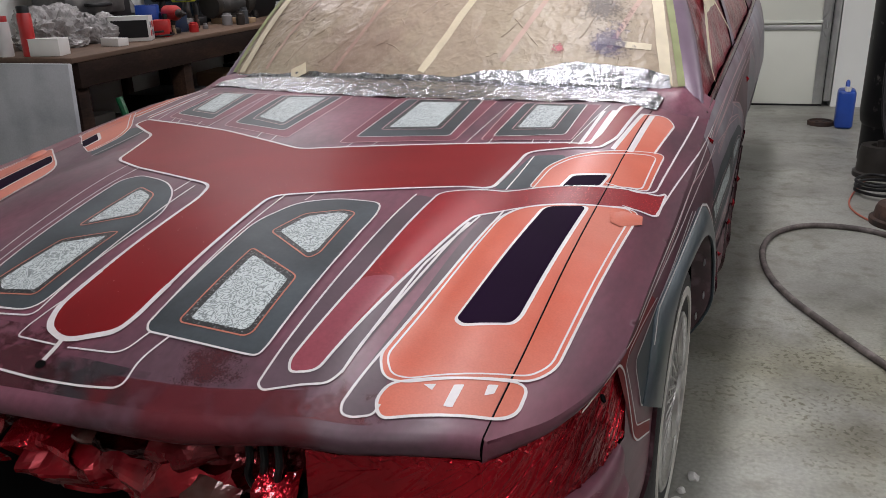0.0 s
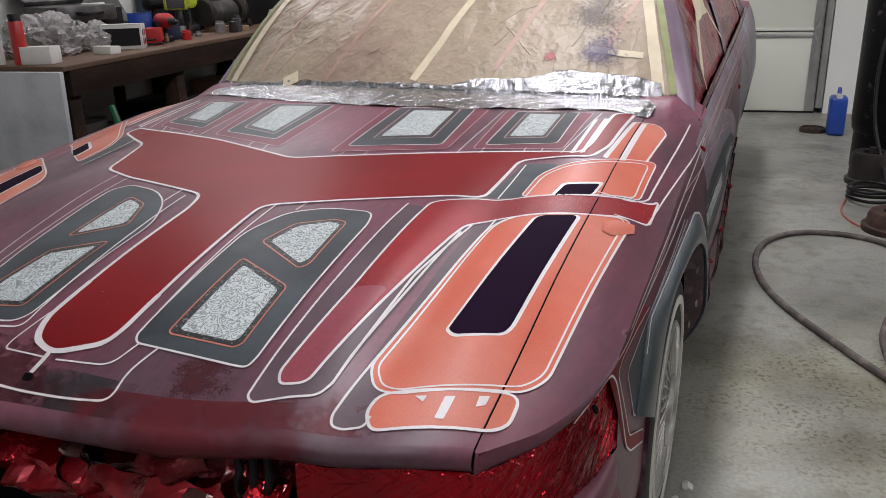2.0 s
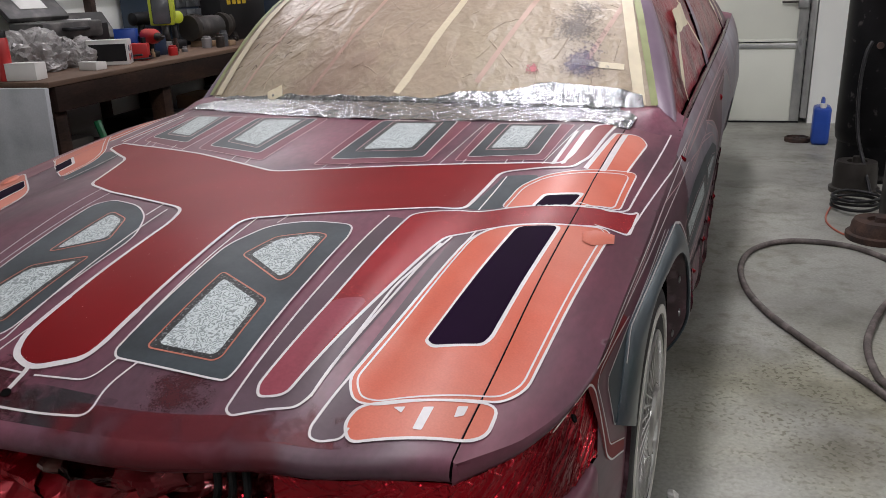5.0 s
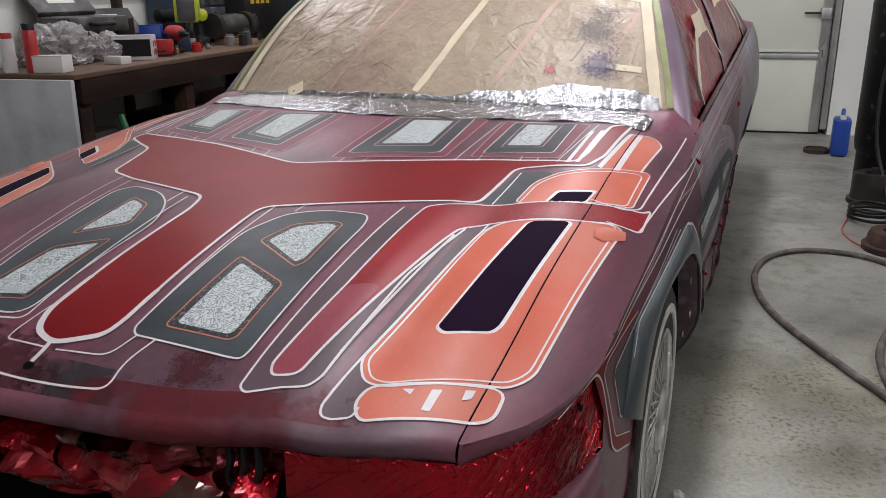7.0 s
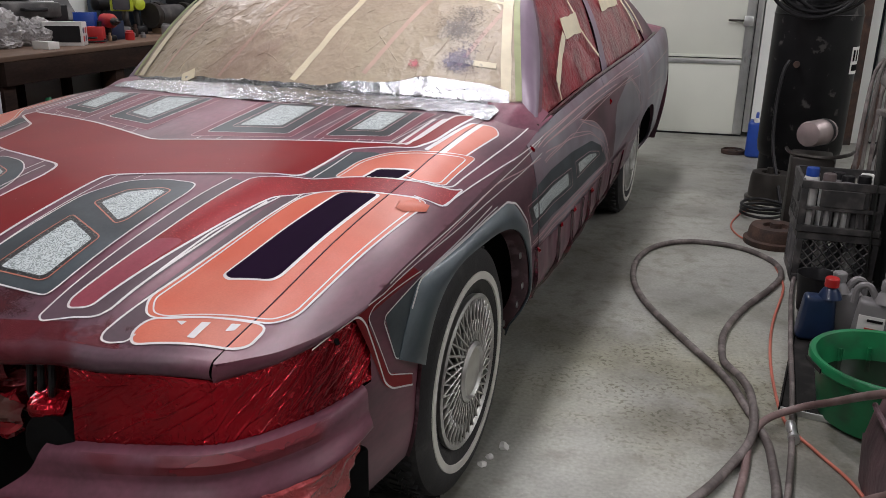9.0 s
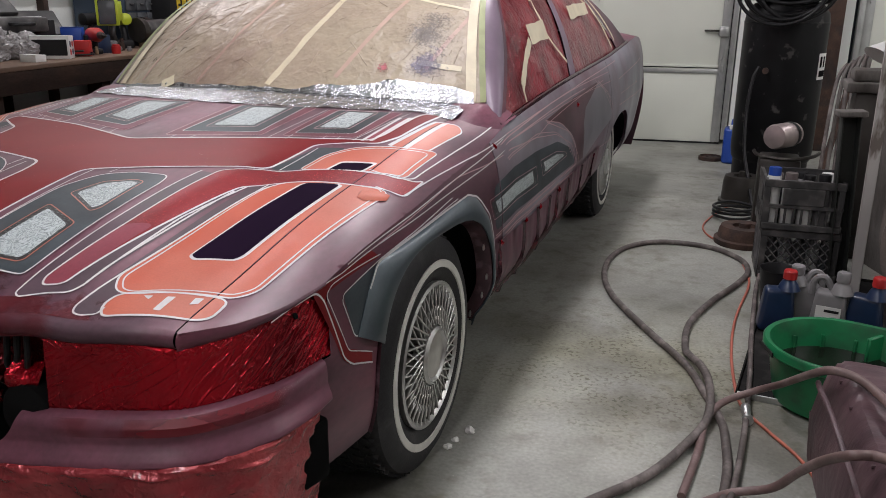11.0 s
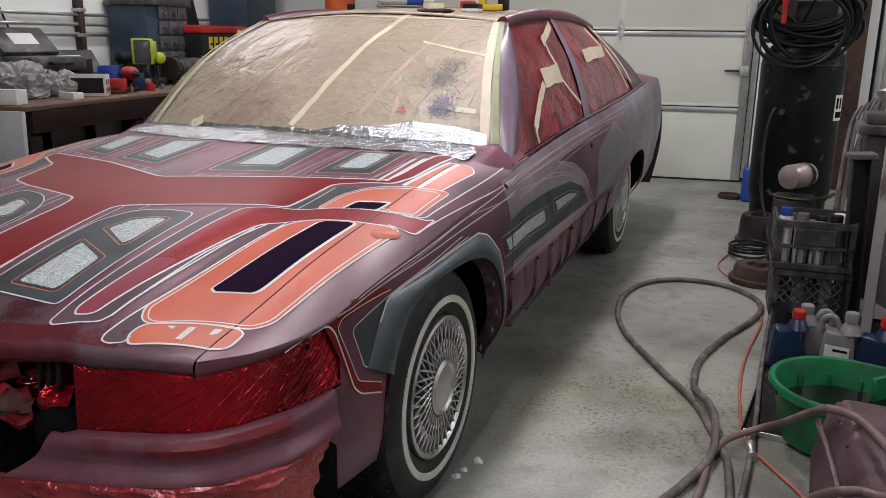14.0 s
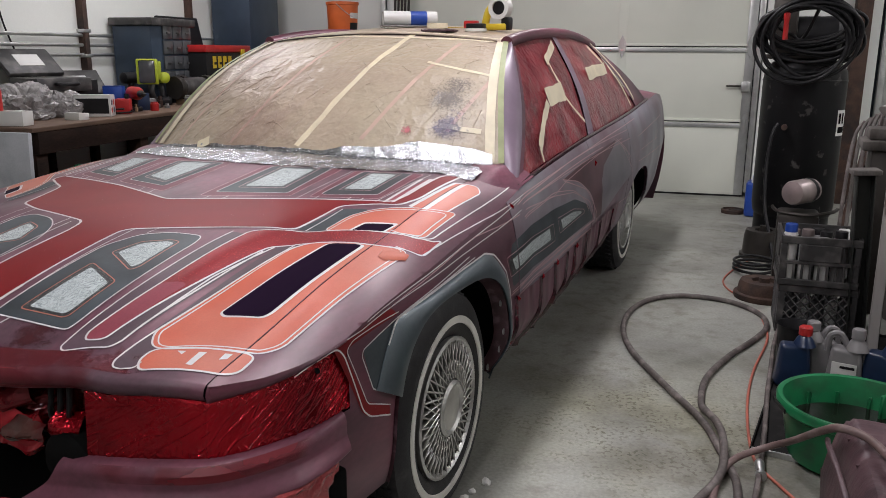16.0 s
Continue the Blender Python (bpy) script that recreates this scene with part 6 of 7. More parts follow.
hose("extension_cord", "orange extension cord snaking across the floor", flat([(1.69, 3.50), (1.735, 3.2), (1.74, 3.0), (1.70, 2.62), (1.69, 2.3), (1.705, 2.0), (1.74, 1.76), (1.82, 1.62), (1.92, 1.45), (1.98, 1.2), (2.0, 0.9)], 0.006), 0.0055, "orange_cord", "cord")
hose("extension_cord", "pale orange cord curling towards the drums", flat([(1.66, 4.9), (1.58, 4.6), (1.50, 4.3), (1.47, 4.05), (1.52, 3.85), (1.63, 3.72), (1.75, 3.68)], 0.006), 0.005, "orange_cord", "cord")
coil = []
for k in range(40):
    a = k * 0.5
    coil.append((1.64 + (0.13 + 0.01 * math.sin(k)) * math.cos(a), 4.36 + (0.15 + 0.012 * math.cos(k * 1.3)) * math.sin(a), 0.012 + 0.002 * k))
hose("coiled_cable", "coil of black cable on the floor", coil, 0.009, "black_plastic", "cable")

tray = thing("floor_mat", "black rubber floor mat with a raised thin rim", "mat", Matrix.Translation((1.722, 1.84, 0)) @ pose(0, 0, 0, 0, 0, -5))
part("mat", box(0.0, 1.0, 0.0, 1.50, 0.0, 0.010, 0.003), M["mat_rubber"], tray)
for x0, x1, y0, y1 in ((-0.006, 0.0, -0.006, 1.506), (1.0, 1.006, -0.006, 1.506), (0.0, 1.0, -0.006, 0.0), (0.0, 1.0, 1.50, 1.506)):
    part("rim", box(x0, x1, y0, y1, 0.0, 0.022, 0.002), M["steel"] if y1 == 0.0 else M["mat_rubber"], tray)


for x, y, r in ((0.955, 1.285, 0.016), (0.932, 1.215, 0.012), (0.925, 1.17, 0.013)):
    bm = bmesh.new()
    bmesh.ops.create_icosphere(bm, subdivisions=2, radius=r)
    for v in bm.verts:
        v.co *= 1 + 0.5 * noise.noise(v.co * 90 + Vector((x * 50, 0, 0)))
        v.co.z = max(0.0, v.co.z * 0.7 + r * 0.3)
    solo("paper_scrap", bm, M["white_card"], "crumpled white scrap of paper by the tyre", "scrap", Matrix.Translation((x, y, 0)), "paper scraps", smooth=False)


def brake_drum(x, y, r, h, label, mat="rust"):
    prof = [(r, 0.0), (r * 1.02, 0.012), (r * 1.02, 0.03), (r * 0.9, 0.036), (r * 0.86, h * 0.8), (r * 0.8, h), (r * 0.42, h), (r * 0.40, h * 0.8), (r * 0.2, h * 0.8), (r * 0.18, h * 1.15), (0.0005, h * 1.15)]
    return solo("brake_drum", lathe(prof, 40, None, Matrix.Translation((x, y, 0))), M[mat], label, "brake drum", group="brake drums")


brake_drum(1.70, 3.80, 0.155, 0.10, "rusty brown iron brake drum on the floor")
brake_drum(1.66, 4.78, 0.14, 0.19, "dark grimy brake drum standing by the tank", "dark_steel")
brake_drum(1.38, 6.36, 0.095, 0.022, "thin rusty brake disc lying on the floor")


def milk_crate(x, y, z, label, diamonds):
    w, d, h, t = 0.38, 0.34, 0.265, 0.012
    c = thing("milk_crate", label, "crate", Matrix.Translation((x, y, z)) @ pose(0, 0, 0, 0, 0, 4) @ Matrix.Diagonal((0.91, 0.95, 0.905, 1)), "stacked milk crates")
    part("base", box(-w / 2, w / 2, -d / 2, d / 2, 0, t, 0.004), M["crate"], c)
    for sx, sy, ww, rot in ((0, -d / 2, w, 0), (0, d / 2, w, 180), (-w / 2, 0, d, -90), (w / 2, 0, d, 90)):
        m = Matrix.Translation((sx, sy, 0)) @ pose(0, 0, 0, 0, 0, rot)
        for z0, z1 in ((0, 0.035), (0.225, 0.265)):
            part("rail", box(-ww / 2, ww / 2, -0.004, t, z0, z1, 0.003, None, 1, m), M["crate"], c)
        for x0 in (-ww / 2, ww / 2 - 0.03):
            part("corner", box(x0, x0 + 0.03, -0.002, t, 0.035, 0.225, 0.003, None, 1, m), M["crate"], c)
        if diamonds:
            n = 7
            for k in range(-3, n + 1):
                for sg in (1, -1):
                    a = Vector((-ww / 2 + 0.03 + k * (ww - 0.06) / n, 0.003 + 0.002 * sg, 0.04 if sg > 0 else 0.22))
                    b = a + Vector((0.16, 0, 0.18 * sg))
                    lo, hi = -ww / 2 + 0.03, ww / 2 - 0.03
                    if a.x < lo:
                        a = a.lerp(b, (lo - a.x) / (b.x - a.x))
                    if b.x > hi:
                        b = a.lerp(b, (hi - a.x) / (b.x - a.x))
                    if b.x - a.x > 0.01:
                        part("bar", tube([m @ a, m @ b], 0.0045, 4, 1, None, smooth=False), M["crate"], c)
        else:
            part("rail", box(-ww / 2, ww / 2, -0.002, t, 0.115, 0.135, 0.003, None, 1, m), M["crate"], c)
            part("grip_panel", box(-0.10, 0.10, -0.006, t, 0.135, 0.225, 0.004, None, 1, m), M["crate"], c)
            for k in range(9):
                xx = -ww / 2 + 0.03 + (ww - 0.06) * k / 8
                part("bar", box(xx - 0.006, xx + 0.006, 0, t, 0.03, 0.12, 0.002, None, 1, m), M["crate"], c)
    return c


milk_crate(1.935, 3.36, 0.012, "dusty black milk crate with diamond mesh sides", True)
milk_crate(1.925, 3.35, 0.253, "dusty black milk crate full of spray cans", False)


def can(x, y, z, r, h, body, cap, label, name="spray_can"):
    c = thing(name, label, "can", Matrix.Translation((x, y, z)), "spray cans")
    part("body", lathe([(r * 0.96, 0), (r, 0.004), (r, h * 0.82), (r * 0.8, h * 0.88), (r * 0.5, h * 0.9)], 20), M[body], c)
    part("cap", lathe([(r * 0.86, h * 0.84), (r * 0.86, h * 0.985), (r * 0.8, h), (0.0005, h)], 20), M[cap], c)
    return c


for x, y, h, body, cap, lab in ((1.80, 3.23, 0.275, "pale_plastic", "blue_plastic", "spray can with a bright blue cap in the crate"), (1.875, 3.25, 0.25, "pale_plastic", "taupe_plastic", "spray can with a brown-grey cap in the crate"), (1.95, 3.24, 0.215, "pale_plastic", "grey_plastic", "spray can with a grey cap in the crate"),
                                (2.02, 3.26, 0.25, "grey_plastic", "black_plastic", "spray can with a black cap in the crate"), (1.80, 3.33, 0.20, "grey_plastic", "pale_plastic", "short pale can in the crate"), (1.88, 3.35, 0.20, "pale_plastic", "black_plastic", "short dark-capped can in the crate"),
                                (1.96, 3.33, 0.23, "black_plastic", "black_plastic", "black spray can in the crate"), (2.04, 3.36, 0.24, "pale_plastic", "pale_plastic", "white spray can in the crate"), (1.82, 3.44, 0.21, "black_plastic", "taupe_plastic", "dark can with a taupe cap in the crate"),
                                (1.93, 3.45, 0.22, "grey_plastic", "black_plastic", "grey can with a black cap in the crate")):
    can(x, y, 0.268, 0.033, h, body, cap, lab)
for i in range(5):
    solo("bottle", lathe([(0.03, 0), (0.034, 0.01), (0.034, 0.12), (0.015, 0.16), (0.015, 0.19), (0.0005, 0.19)], 14, None, Matrix.Translation((1.83 + 0.062 * i, 3.32 + 0.03 * (i % 2), 0.026))), M["pale_plastic" if i % 2 else "clear_drawer"], "small plastic bottle in the lower crate", "bottle")


def tub():
    t = thing("drain_tub", "round green plastic drain tub with dark waste oil", "tub", Matrix.Translation((2.02, 1.90, 0.010)) @ Matrix.Diagonal((1.06, 1.06, 0.84, 1)))
    prof = [(0.160, 0), (0.176, 0.008), (0.198, 0.150), (0.203, 0.200), (0.216, 0.206), (0.224, 0.215), (0.225, 0.243), (0.220, 0.250), (0.206, 0.247), (0.200, 0.225), (0.172, 0.03), (0.0005, 0.02)]
    bm = lathe(prof, 72)
    for v in bm.verts:
        # the wall runs out into a pouring lip on one side
        a = math.atan2(v.co.y, v.co.x)
        k = math.exp(-((a - 0.55) / 0.34) ** 2) * max(0.0, min(1.0, (v.co.z - 0.10) / 0.12))
        v.co += Vector((math.cos(0.55), math.sin(0.55), 0)) * 0.075 * k
    part("shell", bm, M["green_tub"], t)
    part("oil_pool", lathe([(0.191, 0.135), (0.0005, 0.1352)], 48, cap=False), M["oil"], t, "black oil surface")
    for a in (70, 100, 130):
        part("rib", box(0.183, 0.199, -0.005, 0.005, 0.13, 0.185, 0.002, None, 1, pose(0, 0, 0, 0, 0, a)), M["green_tub"], t)
    part("baffle", box(0.135, 0.205, -0.004, 0.010, 0.13, 0.236, 0.004, None, 1, pose(0, 0, 0, 0, 0, 48)), M["green_tub"], t)
    for a in (200, 20):
        part("grip_slot", box(0.226, 0.2285, -0.05, 0.05, 0.216, 0.232, 0.001, None, 1, pose(0, 0, 0, 0, 0, a)), M["black_plastic"], t, "dark hand slot in the rim")


tub()


def oil_jug(x, y, turn, body, cap, label, h=0.25, handle=True):
    j = thing("oil_jug", label, "bottle", Matrix.Translation((x, y, 0.012)) @ pose(0, 0, 0, 0, 0, turn), "oil jugs")
    bm = box(-0.045, 0.045, -0.07, 0.07, 0, h * 0.72, 0.02, None, 3)
    for v in bm.verts:
        if v.co.z > h * 0.6:
            v.co.x *= 0.8
            v.co.y *= 0.8
    part("body", bm, M[body], j)
    part("neck", lathe([(0.045, h * 0.70), (0.03, h * 0.82), (0.022, h * 0.86), (0.022, h * 0.92)], 18, None, Matrix.Translation((0, -0.035, 0))), M[body], j)
    part("cap", lathe([(0.026, h * 0.88), (0.026, h * 1.0), (0.022, h * 1.02), (0.0005, h * 1.02)], 18, None, Matrix.Translation((0, -0.035, 0))), M[cap], j)
    if handle:
        part("handle", tube([(0, 0.0, h * 0.74), (0, 0.03, h * 0.9), (0, 0.065, h * 0.84), (0, 0.07, h * 0.62)], 0.013, 8), M[body], j)
    if body == "grey_plastic":
        part("sticker", box(-0.0475, -0.0450, -0.045, 0.045, 0.05, 0.14, 0.0, None), M["white_card"], j, "pale printed sticker")
        for z in (0.062, 0.074, 0.086):
            part("printed_bar", box(-0.0495, -0.0478, -0.038, 0.02, z, z + 0.007, 0.0, None), M["red_plastic"], j, "red printed bar")
        part("printed_bar", box(-0.0495, -0.0478, -0.038, 0.015, 0.118, 0.128, 0.0, None), M["black_plastic"], j, "black printed bar")
    return j


oil_jug(1.845, 2.50, 96, "navy_plastic", "red_plastic", "navy oil bottle with a red cap on the mat", 0.25, False)
oil_jug(1.945, 2.60, -70, "grey_plastic", "grey_plastic", "grey oil jug standing beside the tub", 0.25)
oil_jug(2.035, 2.49, 80, "grey_plastic", "grey_plastic", "silver-grey oil jug with a printed sticker", 0.27)
oil_jug(2.16, 2.48, 70, "navy_plastic", "red_plastic", "half-full navy oil bottle with a red cap", 0.27, False)
solo("paint_bucket", lathe([(0.07, 0), (0.085, 0.16), (0.088, 0.162), (0.083, 0.155), (0.07, 0.02), (0.0005, 0.02)], 28, None, Matrix.Translation((1.86, 2.82, 0.012))), M["black_plastic"], "small black bucket on the mat", "bucket")


def cushion():
    c = thing("seat_cushion", "worn burgundy vinyl car seat cushion on the floor", "seat", Matrix.Translation((2.26, 1.13, 0)) @ pose(0, 0, 0, 0, 0, 4))
    bm = sheet(44, 60, lambda u, v: Vector((u, v, 0)))
    for p in bm.verts:
        u, v = p.co.x, p.co.y
        x, y = -0.315 + 0.64 * u, -0.47 + 0.89 * v
        d = min(min(u, 1 - u) * 0.64, min(v, 1 - v) * 0.89)
        rim = 1 - max(0.0, 1 - d / 0.07) ** 2.4
        z = 0.14 + 0.195 * rim + 0.008 * noise.noise(Vector((x * 6, y * 6, 1)))
        z -= 0.035 * math.exp(-((x + 0.12) / 0.13) ** 2 - ((y + 0.02) / 0.12) ** 2) + 0.02 * math.exp(-((x + 0.05) / 0.16) ** 2 - ((y + 0.28) / 0.12) ** 2)
        z += 0.004 * max(0.0, 1 - abs(noise.noise(Vector((x * 5, y * 16, 4)))) / 0.15) * rim
        p.co = Vector((x, y, z))
    rim = [e for e in bm.edges if e.is_boundary]
    r = bmesh.ops.extrude_edge_only(bm, edges=rim)
    for p in r["geom"]:
        if isinstance(p, bmesh.types.BMVert):
            p.co = Vector((p.co.x * 0.97, p.co.y * 0.97, 0.0))
    part("padding", bm, M["vinyl"], c)
    part("piping", tube([(-0.318, 0.34, 0.27), (-0.322, 0.28, 0.278), (-0.318, 0.12, 0.285), (-0.314, -0.08, 0.275), (-0.318, -0.28, 0.28), (-0.315, -0.46, 0.24)], 0.008, 8), M["vinyl"], c, "torn rolled vinyl edge")
    for y in (0.27, 0.12, -0.16, -0.36):
        part("seam", tube([(-0.28, y, 0.310), (-0.15, y + 0.012, 0.322), (0.0, y + 0.01, 0.331), (0.16, y, 0.333), (0.28, y - 0.005, 0.315)], 0.0045, 6), M["vinyl"], c)

    def wrap(u, v):
        x, y = -0.10 + 0.24 * u, -0.32 + 0.26 * v
        q = Vector((x * 16, y * 16, 2))
        return Vector((x + 0.02 * noise.noise(q), y + 0.02 * noise.noise(q + Vector((5, 0, 0))), 0.338 + 0.016 * abs(noise.noise(q * 1.3)) + 0.01 * abs(noise.noise(q * 3))))
    part("clear_wrap", sheet(30, 30, wrap), M["clear_film"], c, "crumpled scrap of clear plastic film", smooth=False)


cushion()


def compressor():
    t = thing("air_compressor", "tall scuffed black upright air compressor tank", "compressor", Matrix.Translation((1.82, 5.25, 0)))
    r = 0.268
    prof = [(r * 0.5, 0.17), (r * 0.8, 0.19), (r * 0.97, 0.25), (r, 0.31), (r, 1.16), (r * 0.97, 1.22), (r * 0.8, 1.28), (r * 0.5, 1.305), (0.0005, 1.31)]
    part("tank", lathe(prof, 56), M["tank_black"], t)
    part("skirt", lathe([(r * 0.92, 0), (r * 0.92, 0.26)], 40, cap=False), M["tank_black"], t)
    part("weld_seam", lathe([(r + 0.001, 1.155), (r + 0.004, 1.16), (r + 0.001, 1.165)], 56, cap=False), M["tank_black"], t)
    def label(u, v, w=0.12, z0=0.80, h=0.17, out=0.003, a0=-36):
        a = radians(a0 + u * w / r * 57.3)
        return Vector(((r + out) * math.cos(a), (r + out) * math.sin(a), z0 + h * v))
    part("sticker", sheet(6, 2, lambda u, v: label(u, v)), M["white_card"], t, "white sticker with black bars")
    part("sticker_bar", sheet(4, 1, lambda u, v: label(u, v, 0.025, 0.88, 0.07, 0.005, -33)), M["black"], t)
    part("sticker_bar", sheet(4, 1, lambda u, v: label(u, v, 0.025, 0.88, 0.07, 0.005, -24)), M["black"], t)
    part("sticker_bar", sheet(4, 1, lambda u, v: label(u, v, 0.09, 0.82, 0.04, 0.005, -33)), M["black"], t)
    part("valve", lathe([(0.012, 0), (0.012, 0.05), (0.02, 0.055), (0.02, 0.075), (0.0005, 0.075)], 12, None, Matrix.Translation((-0.1, -r + 0.01, 0.86)) @ pose(0, 0, 0, 90, 0, 0)), M["rust"], t)
    part("platform", box(-0.26, 0.26, -0.2, 0.2, 1.30, 1.33, 0.005), M["dark_steel"], t)
    part("motor", lathe([(0.1, -0.18), (0.12, -0.17), (0.12, 0.14), (0.08, 0.18), (0.0005, 0.18)], 24, None, Matrix.Translation((0.03, 0.04, 1.46)) @ pose(0, 0, 0, 0, 90, 0)), M["black_plastic"], t)
    part("pump", box(-0.24, -0.08, -0.1, 0.1, 1.33, 1.72, 0.02), M["dark_steel"], t)
    return t


compressor()
big = []
for k in range(330):
    a = k * 0.30
    g = a * 0.16
    wide = 0.265 + 0.035 * math.sin(g * 2.7)
    high = 0.17 + 0.075 * math.sin(g * 1.9 + 0.6)
    big.append((1.815 + 0.02 * math.sin(g * 3.3) + wide * math.cos(a), 4.87 + 0.05 * math.sin(g * 1.3) - 0.03 * math.sin(a), 1.47 - 0.055 * math.sin(g * 1.9 + 0.6) + 0.03 * math.sin(g * 4.1) + high * math.sin(a + 0.25 * math.sin(g * 2.2))))
for k in range(40):
    a = 1.2 + k * 0.2
    big.append((1.76 + 0.27 * math.cos(a), 4.83, 1.40 + 0.25 * math.sin(a)))
hose("hose_coil", "big coil of black air hose hung on the compressor", big, 0.0115, "black_plastic")
hose("pressure_hose", "black hose hanging down the tank", [(1.68, 4.97, 0.88), (1.65, 4.94, 0.8), (1.635, 4.90, 0.6), (1.65, 4.82, 0.35), (1.70, 4.7, 0.16), (1.74, 4.6, 0.012)], 0.011, "black_plastic")
solo("hose_fitting", lathe([(0.016, 0), (0.016, 0.12), (0.02, 0.125), (0.02, 0.16), (0.012, 0.165)], 12, None, Matrix.Translation((1.67, 4.80, 1.42))), M["red_plastic"], "red hose fitting hanging on the coil", "fitting")


def jug_blue():
    j = thing("water_jug", "upright blue plastic jug by the tank", "jug", Matrix.Translation((1.535, 6.30, 0)) @ Matrix.Diagonal((0.9, 0.9, 0.82, 1)))
    part("body", box(-0.07, 0.07, -0.1, 0.1, 0, 0.36, 0.03, None, 3), M["blue_plastic"], j)
    part("handle", tube([(0, -0.06, 0.355), (0, -0.03, 0.42), (0, 0.05, 0.42), (0, 0.08, 0.355)], 0.014, 8), M["blue_plastic"], j)
    part("cap", lathe([(0.025, 0.35), (0.025, 0.39), (0.0005, 0.39)], 14, None, Matrix.Translation((0, -0.075, 0))), M["pale_plastic"], j)


jug_blue()


def blower():
    b = thing("blower_motor", "silver-pink electric motor on a black stand", "motor", Matrix.Translation((1.84, 4.05, -0.06)))
    part("stand", box(-0.11, 0.11, -0.12, 0.12, 0.06, 0.52, 0.02), M["dark_steel"], b)
    part("body", lathe([(0.05, -0.12), (0.065, -0.115), (0.07, -0.09), (0.07, 0.07), (0.064, 0.085), (0.03, 0.095), (0.0005, 0.1)], 32, None, Matrix.Translation((0, 0.02, 0.63)) @ pose(0, 0, 0, 90, 0, -30)), M["silver_motor"], b)
    part("band", lathe([(0.0725, -0.08), (0.0725, -0.05)], 32, None, Matrix.Translation((0, 0.02, 0.63)) @ pose(0, 0, 0, 90, 0, -30), cap=False), M["black_plastic"], b)
    part("flange", tube([(-0.14, -0.05, 0.55), (-0.1, -0.1, 0.53), (0.05, -0.13, 0.525), (0.16, -0.09, 0.54), (0.2, 0, 0.545)], 0.010, 6), M["dark_steel"], b)


blower()
# scrap metal, boards and posts along the aisle
for i, (x, y, z, rx, ry, l, mat, lab) in enumerate(((2.06, 4.5, 0.0, -14, 10, 0.95, "rust", "rusty iron rod leaning on the tank"), (2.12, 4.5, 0.0, -10, 16, 0.9, "steel", "grey steel bar leaning on the tank"), (2.18, 4.5, 0.0, -12, 6, 1.0, "dark_steel", "dark steel bar leaning on the tank"), (2.24, 4.5, 0.0, -9, 12, 0.85, "plywood", "pale wooden lath leaning on the tank"))):
    solo("scrap_bar", box(-0.02, 0.02, -0.012, 0.012, 0, l, 0.004, None, 1, Matrix.Translation((x, y, z)) @ pose(0, 0, 0, rx, ry, 0)), M[mat], lab, "bar", group="leaning scrap")
for i in range(6):
    p = [(2.06 + 0.04 * i, 4.1, 0.02), (2.07 + 0.035 * i, 4.2, 0.5), (2.10 + 0.03 * i, 4.35, 0.85 + 0.02 * i), (2.15 + 0.03 * i, 4.42, 0.95 + 0.02 * i)]
    hose("belt_moulding_strip", "bent grey rubber strip standing with the scrap", p, 0.011, "plywood" if i % 2 else "hose_rubber", "strip")


def stand():
    s = thing("steel_stand", "dark steel machine stand with a grey cast top", "stand", Matrix.Translation((2.25, 3.80, 0)))
    part("column", box(-0.11, 0.09, -0.1, 0.1, 0, 0.86, 0.01), M["dark_steel"], s)
    part("head", box(-0.16, 0.13, -0.14, 0.14, 0.86, 0.91, 0.012), M["plywood"], s)
    part("jaw", box(-0.13, 0.03, -0.09, 0.09, 0.91, 0.97, 0.015), M["plywood"], s)
    part("shade", lathe([(0.012, 0), (0.02, 0.01), (0.075, 0.08), (0.078, 0.085)], 20, None, Matrix.Translation((0.02, 0.06, 1.10)) @ pose(0, 0, 0, 20, -150, 0)), M["pale_plastic"], s)
    part("arm", tube([(0.05, 0.06, 0.96), (0.09, 0.06, 1.05), (0.03, 0.06, 1.13)], 0.008, 6), M["dark_steel"], s)


stand()
solo("board", box(-0.012, 0.012, -0.12, 0.12, 0, 1.62, 0.003, None, 1, Matrix.Translation((2.335, 3.55, 0)) @ pose(0, 0, 0, 0, -3, 20)), M["plywood"], "tall weathered grey board leaning upright", "board")
solo("board", box(-0.023, 0.023, -0.012, 0.012, 0, 1.75, 0.003, None, 1, Matrix.Translation((2.185, 3.05, 0)) @ pose(0, 0, 0, -4, 0, 0)), M["peeled_timber"], "narrow timber with peeling white paint, standing upright", "board")
d = thing("steel_channel", "dark oily steel channel standing among the scrap", "channel", Matrix.Translation((2.125, 3.22, 0)) @ pose(0, 0, 0, 0, -3, 8))
part("web", box(-0.04, 0.04, 0.03, 0.04, 0, 0.80, 0.003), M["oily_steel"], d)
for x in (-0.04, 0.034):
    part("flange", box(x, x + 0.006, -0.03, 0.031, 0, 0.80, 0.002), M["oily_steel"], d)
part("cap_plate", box(-0.06, 0.06, -0.05, 0.06, 0.80, 0.825, 0.006), M["plywood"], d)
d = thing("steel_drum", "dusty grey-brown steel drum lying on its side", "drum", Matrix.Translation((2.62, 2.95, 0.375)) @ pose(0, 0, 0, -90, 0, -8))
part("shell", lathe([(0.36, -0.35), (0.375, -0.345), (0.375, -0.13), (0.384, -0.115), (0.375, -0.10), (0.375, 0.10), (0.384, 0.115), (0.375, 0.13), (0.375, 0.345), (0.36, 0.35), (0.345, 0.335), (0.0005, 0.33)], 64), M["drum_paint"], d)
